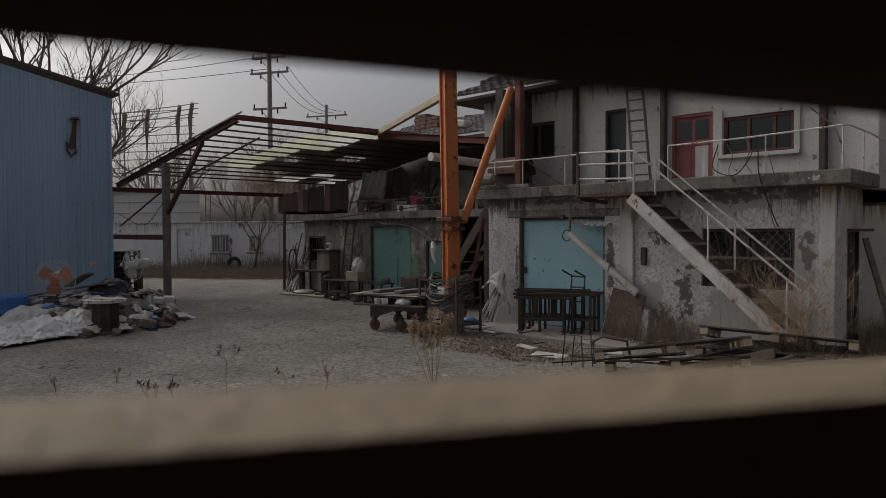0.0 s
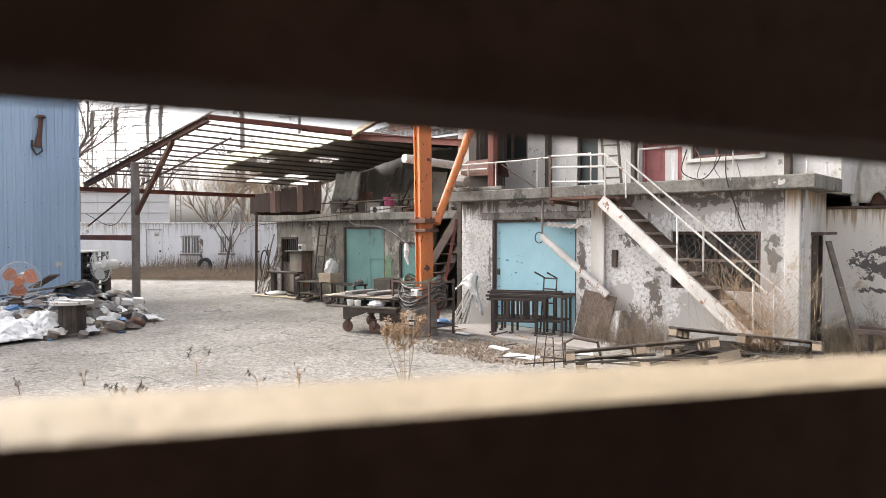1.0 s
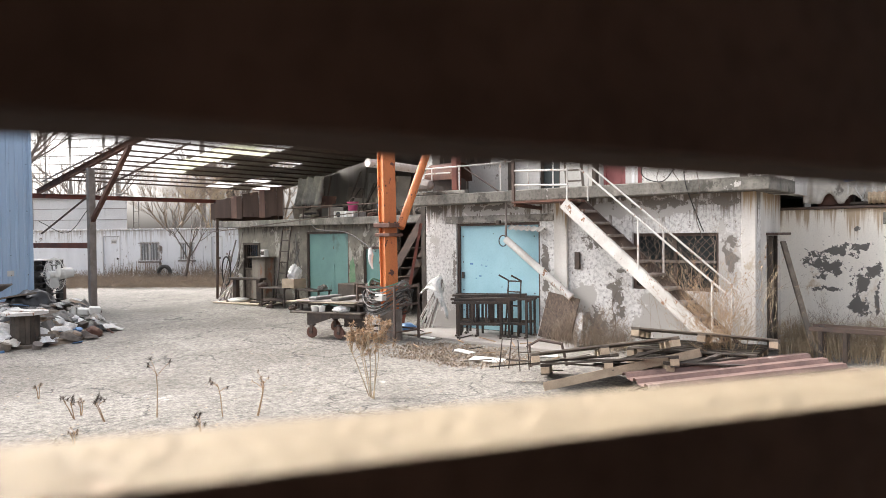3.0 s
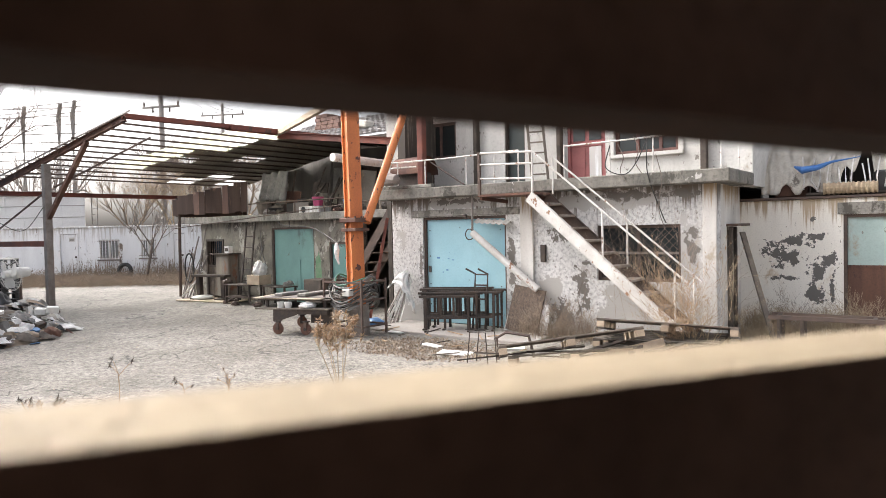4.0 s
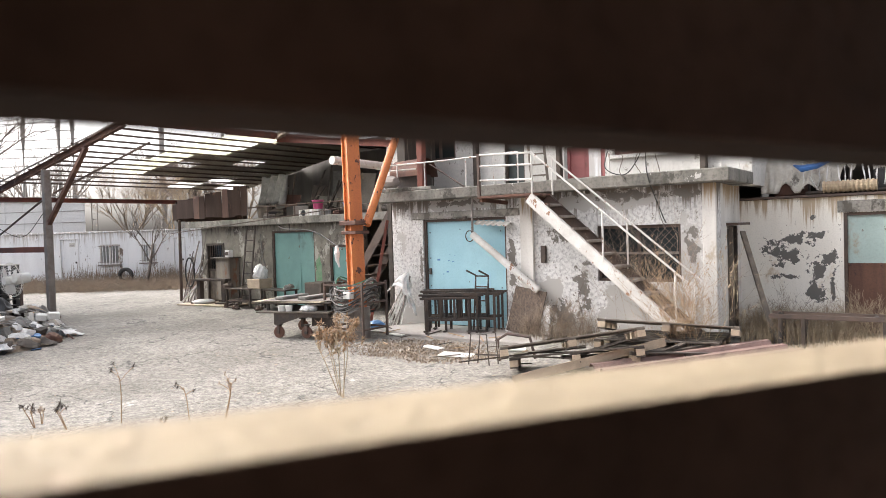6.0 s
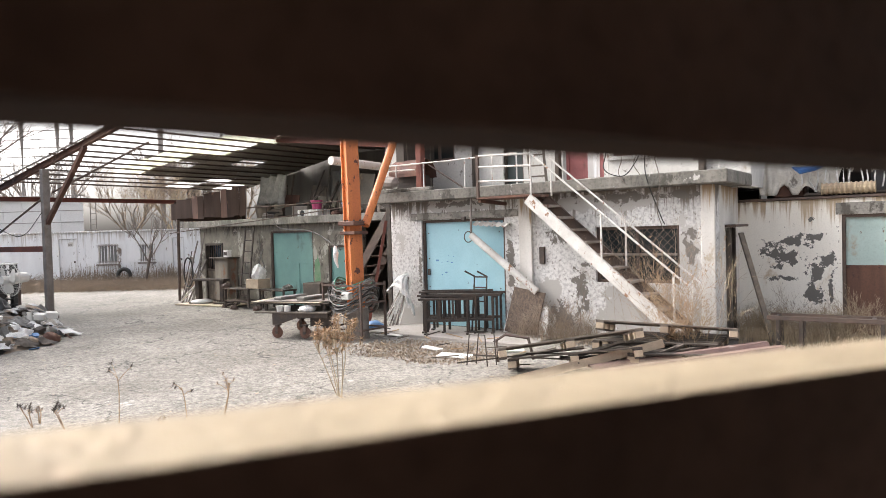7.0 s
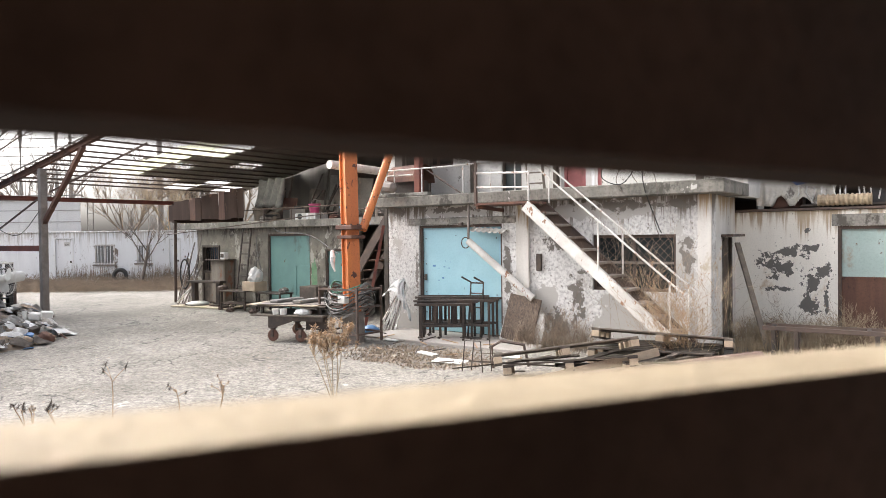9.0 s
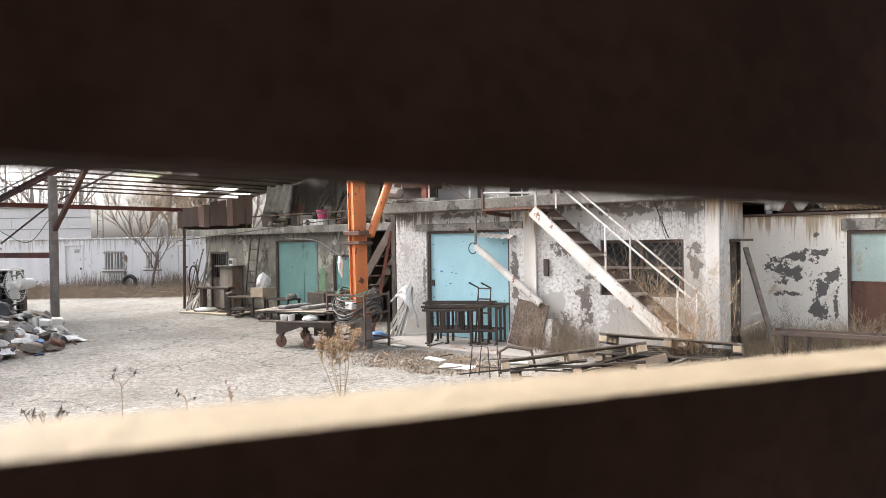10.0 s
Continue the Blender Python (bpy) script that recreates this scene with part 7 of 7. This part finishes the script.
def rag_sheet(x, y, w, d, turn, seed, lift, rise, n=22):
    """A creased cloth or plastic sheet lying over the heap, with folds and a ragged hem."""
    bm = bmesh.new()
    c, sn = math.cos(turn), math.sin(turn)
    g = []
    for i in range(n + 1):
        row = []
        for j in range(n + 1):
            u, v = (i / n - 0.5) * w, (j / n - 0.5) * d
            ragged = 1 + 0.25 * noise.noise((i * 0.35, j * 0.35, seed))
            px_, py_ = x + (u * c - v * sn) * ragged, y + (u * sn + v * c) * ragged
            q = Vector((u * 2.6 / max(w, 0.3) ** 0.7, v * 2.6 / max(d, 0.3) ** 0.7, seed))
            fold = max(0.0, 1 - 2.2 * abs(noise.noise(q))) * 0.42 + max(0.0, 1 - 2.6 * abs(noise.noise(q * 2.1))) * 0.16 + 0.1 * noise.noise(q * 5)
            hump = max(0.0, 1 - (2 * u / w) ** 2) * max(0.0, 1 - (2 * v / d) ** 2)
            row.append(bm.verts.new((px_, py_, max(heap_z(px_, py_) + lift + rise * (0.55 * hump + fold * (0.25 + 0.75 * hump)), -0.02))))
        g.append(row)
    for i in range(n):
        for j in range(n):
            bm.faces.new((g[i][j], g[i + 1][j], g[i + 1][j + 1], g[i][j + 1]))
    return bm


for x, y, w, d, turn, rise in ((-13.25, 3.45, 1.0, 0.95, 0.3, 0.5), (-13.6, 2.9, 1.1, 0.9, 1.0, 0.5), (-13.0, 3.0, 0.8, 0.7, 2.0, 0.4), (-13.35, 4.1, 0.6, 0.6, 0.7, 0.36), (-14.1, 3.4, 1.0, 0.8, 1.6, 0.45)):
    tagged(part("white_sack", rag_sheet(x, y, w, d, turn, x * 3 + y, 0.0, rise * 0.55, 40), "white_bag", smooth=True), "crumpled dirty white woven sack", "sack", "white sacks")
for k in range(64):
    x, y = random.uniform(-14.9, -12.75), random.uniform(2.5, 5.6)
    w = random.uniform(0.14, 0.42)
    o = part("rag", rag_sheet(x, y, w, w * random.uniform(0.5, 1.0), random.uniform(0, 6), k * 2.7, random.uniform(0.0, 0.06), random.uniform(0.03, 0.11), 16), random.choice(("white_bag", "white_bag", "tarp", "cloth_grey", "hose_grey", "steel_grey", "black_plastic", "dry_grey", "wood_dark")), smooth=True)
    tagged(o, "crumpled rag or torn plastic on the heap", "rag", "rags on the heap")
for k in range(70):
    f = random.random() ** 0.6
    a = random.uniform(0, math.tau)
    x, y = -14.55 + 0.85 * f * math.cos(a), 6.0 + 0.6 * f * math.sin(a)
    w = random.uniform(0.12, 0.36)
    o = part("rag", rag_sheet(x, y, w, w * random.uniform(0.5, 1.0), random.uniform(0, 6), k * 1.9 + 50, 0.4 * max(0, 1 - f) - 0.02, random.uniform(0.03, 0.11), 16), random.choice(("white_bag", "tarp", "cloth_grey", "white_bag", "steel_grey", "black_plastic", "hose_grey", "dry_grey")), smooth=True)
    tagged(o, "crumpled pale rag on the pile by the post", "rag", "rags by the post")
for k in range(12):
    x, y = random.uniform(-15.8, -13.2), random.uniform(3.6, 5.2)
    pts = [Vector((x + 0.35 * math.cos(q * 0.7 + k), y + 0.3 * math.sin(q * 0.7 + k), heap_z(x, y) + 0.06 + 0.05 * math.sin(q + k))) for q in range(10)]
    tagged(part("loose_wire", tube(curve(pts, 4), 0.009, 5), random.choice(("blue_plastic", "rubber", "hose_grey", "white_plastic"))), "loop of loose cable on the heap", "cable", "loose cables")
for x, y, z, w, d, h, mt, lb in ((-15.0, 3.3, 0.35, 0.9, 0.5, 0.4, "tarp_blue", "blue plastic sheet bundle on the heap"), (-16.3, 3.6, 0.3, 0.7, 0.5, 0.35, "blue_plastic", "blue plastic crate on the heap"), (-14.4, 5.3, 0.1, 0.5, 0.4, 0.45, "wood_grey", "grey wooden box beside the spool")):
    tagged(put(part("plastic_bundle", box((-w / 2, -d / 2, 0), (w / 2, d / 2, h), bevel=0.05), mt), x, y, z - 0.1, 20), lb, "bundle")
bb = put(part("black_bag", crumple(0.42, 77.0, 0.75, 4, 0.35), "black_plastic", smooth=True), -15.2, 5.35, 0.3, 30)
tagged(bb, "shiny black rubbish bag on the heap", "bag")
tagged(part("long_plank", bar(bmesh.new(), (-16.9, 4.2, 0.42), (-14.7, 5.2, 0.78), 0.2, 0.03), "wood_grey"), "long grey plank lying across the heap", "plank")
tagged(part("tilted_shelf", bar(bmesh.new(), (-16.8, 5.0, 0.6), (-16.1, 5.2, 0.9), 0.25, 0.03), "steel_grey"), "small grey steel shelf on the heap", "shelf")

spool = thing("cable_spool", "grey weathered wooden cable spool standing upright", "spool", pose(-13.1, 4.5, -0.02))
part("flange", rod(bmesh.new(), (0, 0, 0), (0, 0, 0.05), 0.36, n=28), "wood_grey", spool)
part("flange", rod(bmesh.new(), (0, 0, 0.56), (0, 0, 0.61), 0.36, n=28), "white_paint", spool, "dirty white worn top disc")
for k in range(18):
    a = k * math.tau / 18
    o = part("stave", box((-0.037, 0.2, 0.051), (0.037, 0.226, 0.559), (0, 0, math.degrees(a)), (0, 0, 0), bevel=0.004), "wood_dark", spool)
part("rim_board", box((-0.34, -0.1, 0.612), (0.34, 0.1, 0.632), (0, 0, 20), (0, 0, 0), bevel=0.003), "white_paint", spool)


def fan(m, r, blade_mt, label, stand, tilt):
    """A big pedestal fan: wire cage, three blades, motor, pole."""
    f = thing("pedestal_fan", label, "fan", m, "old fans")
    head = Matrix.Translation((0, 0, stand)) @ Euler((radians(tilt), 0, 0)).to_matrix().to_4x4()
    def hp_(x, y, z):
        return head @ Vector((x, y, z))
    for k in range(36):
        a = k * math.tau / 36
        c, s = math.cos(a), math.sin(a)
        part("cage_wire", tube([hp_(0.05 * c, -0.13, 0.05 * s), hp_(r * 0.6 * c, -0.12, r * 0.6 * s), hp_(r * 0.97 * c, -0.05, r * 0.97 * s), hp_(r * 0.97 * c, 0.05, r * 0.97 * s), hp_(r * 0.5 * c, 0.12, r * 0.5 * s)], 0.0021, 4), "white_plastic", f)
    for q, y in ((1.0, 0.0), (0.72, -0.11), (0.4, -0.13)):
        part("cage_ring", tube([hp_(r * q * math.cos(k * math.tau / 40), y, r * q * math.sin(k * math.tau / 40)) for k in range(40)], 0.007 if q == 1.0 else 0.0028, 5, closed=True), "white_plastic", f)
    for k in range(3):
        bm = bmesh.new()
        a0 = k * math.tau / 3 + 0.4
        rows = []
        for i in range(6):
            q = r * (0.12 + 0.72 * i / 5)
            w = 0.5 + 0.35 * math.sin(i / 5 * math.pi)
            rows.append([bm.verts.new(hp_(q * math.cos(a0 + w * (j / 4 - 0.5) * 1.6), -0.03 + 0.06 * (j / 4 - 0.5), q * math.sin(a0 + w * (j / 4 - 0.5) * 1.6))) for j in range(5)])
        for i in range(5):
            for j in range(4):
                bm.faces.new((rows[i][j], rows[i + 1][j], rows[i + 1][j + 1], rows[i][j + 1]))
        thick(part("blade", bm, blade_mt, f), 0.006)
    part("hub", rod(bmesh.new(), hp_(0, -0.15, 0), hp_(0, 0.02, 0), 0.075, n=16), blade_mt, f)
    part("motor", rod(bmesh.new(), hp_(0, 0.05, 0), hp_(0, 0.34, 0), 0.12, 0.1, 14), "white_plastic", f, "cream motor housing")
    part("pole", rod(bmesh.new(), (0, 0.18, 0.0), (0, 0.18, stand - 0.05), 0.028, n=10), "steel_brown", f)
    part("base", rod(bmesh.new(), (0, 0.18, -0.02), (0, 0.18, 0.04), 0.26, 0.2, 16), "steel_grey", f)
    return f


fan(pose(-14.75, 4.15, 0.0, 0, 0, 62), 0.36, "orange_plastic", "large old fan with orange blades and a wire cage", 0.9, 8)
fan(pose(-14.95, 5.72, 0.0, 0, 0, 8), 0.34, "white_plastic", "large old fan with white blades on a rusty pole", 1.12, 4)
tagged(part("white_stake", rod(bmesh.new(), (-14.2, 5.75, -0.02), (-14.2, 5.75, 0.5), 0.05, 0.045, 12), "white_plastic"), "short thick white plastic pipe standing upright", "pipe")
for k in range(4):
    o = part("styrofoam_block", box((-0.1, -0.07, 0), (0.1, 0.07, 0.12), bevel=0.012), "white_plastic")
    tagged(put(o, -14.5 + 0.2 * k, 5.9 + 0.12 * (k % 2), 0.28 + 0.03 * k, 25 * k, 10, 5), "white foam block on the rubbish", "foam block", "foam blocks")
wb = part("wash_bowl", rod(bmesh.new(), (0, 0, 0), (0, 0, 0.14), 0.16, 0.22, 20), "white_plastic")
tagged(put(wb, -15.8, 3.05, 0.33), "shallow whitish plastic bowl on the heap", "bowl")

# ---- cables ----
for pts in ([(-14.0, 11.6, 2.2), (-12.3, 10.4, 2.0), (-10.2, 9.4, 1.9), (-8.7, 8.7, 1.55)], [(-19.0, 6.9, 2.3), (-18.3, 7.3, 2.0), (-17.75, 7.6, 2.6)], [(-4.3, 10.3, 3.1), (-4.35, 10.25, 2.75), (-4.05, 10.24, 2.62), (-3.85, 10.25, 2.8), (-3.7, 10.3, 3.15)], [(-3.7, 10.29, 3.1), (-3.68, 10.27, 2.6), (-3.55, 10.5, 2.0), (-3.5, 10.55, 1.85)], [(-3.4, 11.6, 3.7), (-2.9, 10.9, 3.3), (-2.64, 10.4, 2.95)]):
    tagged(part("cable", tube(curve(pts), 0.009, 5), "rubber"), "thin dark cable hanging slack", "cable", "slack cables")

rag = part("hung_rag", tube([(PX - 0.28, PY - 0.2, 1.62), (PX - 0.25, PY - 0.22, 1.5), (PX - 0.27, PY - 0.2, 1.36), (PX - 0.22, PY - 0.2, 1.24)], [0.025, 0.05, 0.035, 0.015], 8), "white_bag")
tagged(rag, "small white rag tied to the orange pillar", "rag")
tagged(part("tie_rope", tube([(PX - 0.27, PY - 0.19, 1.62), (PX - 0.1, PY - 0.16, 1.72)], 0.01, 5), "hose_grey"), "short rope tied round the orange pillar", "rope")
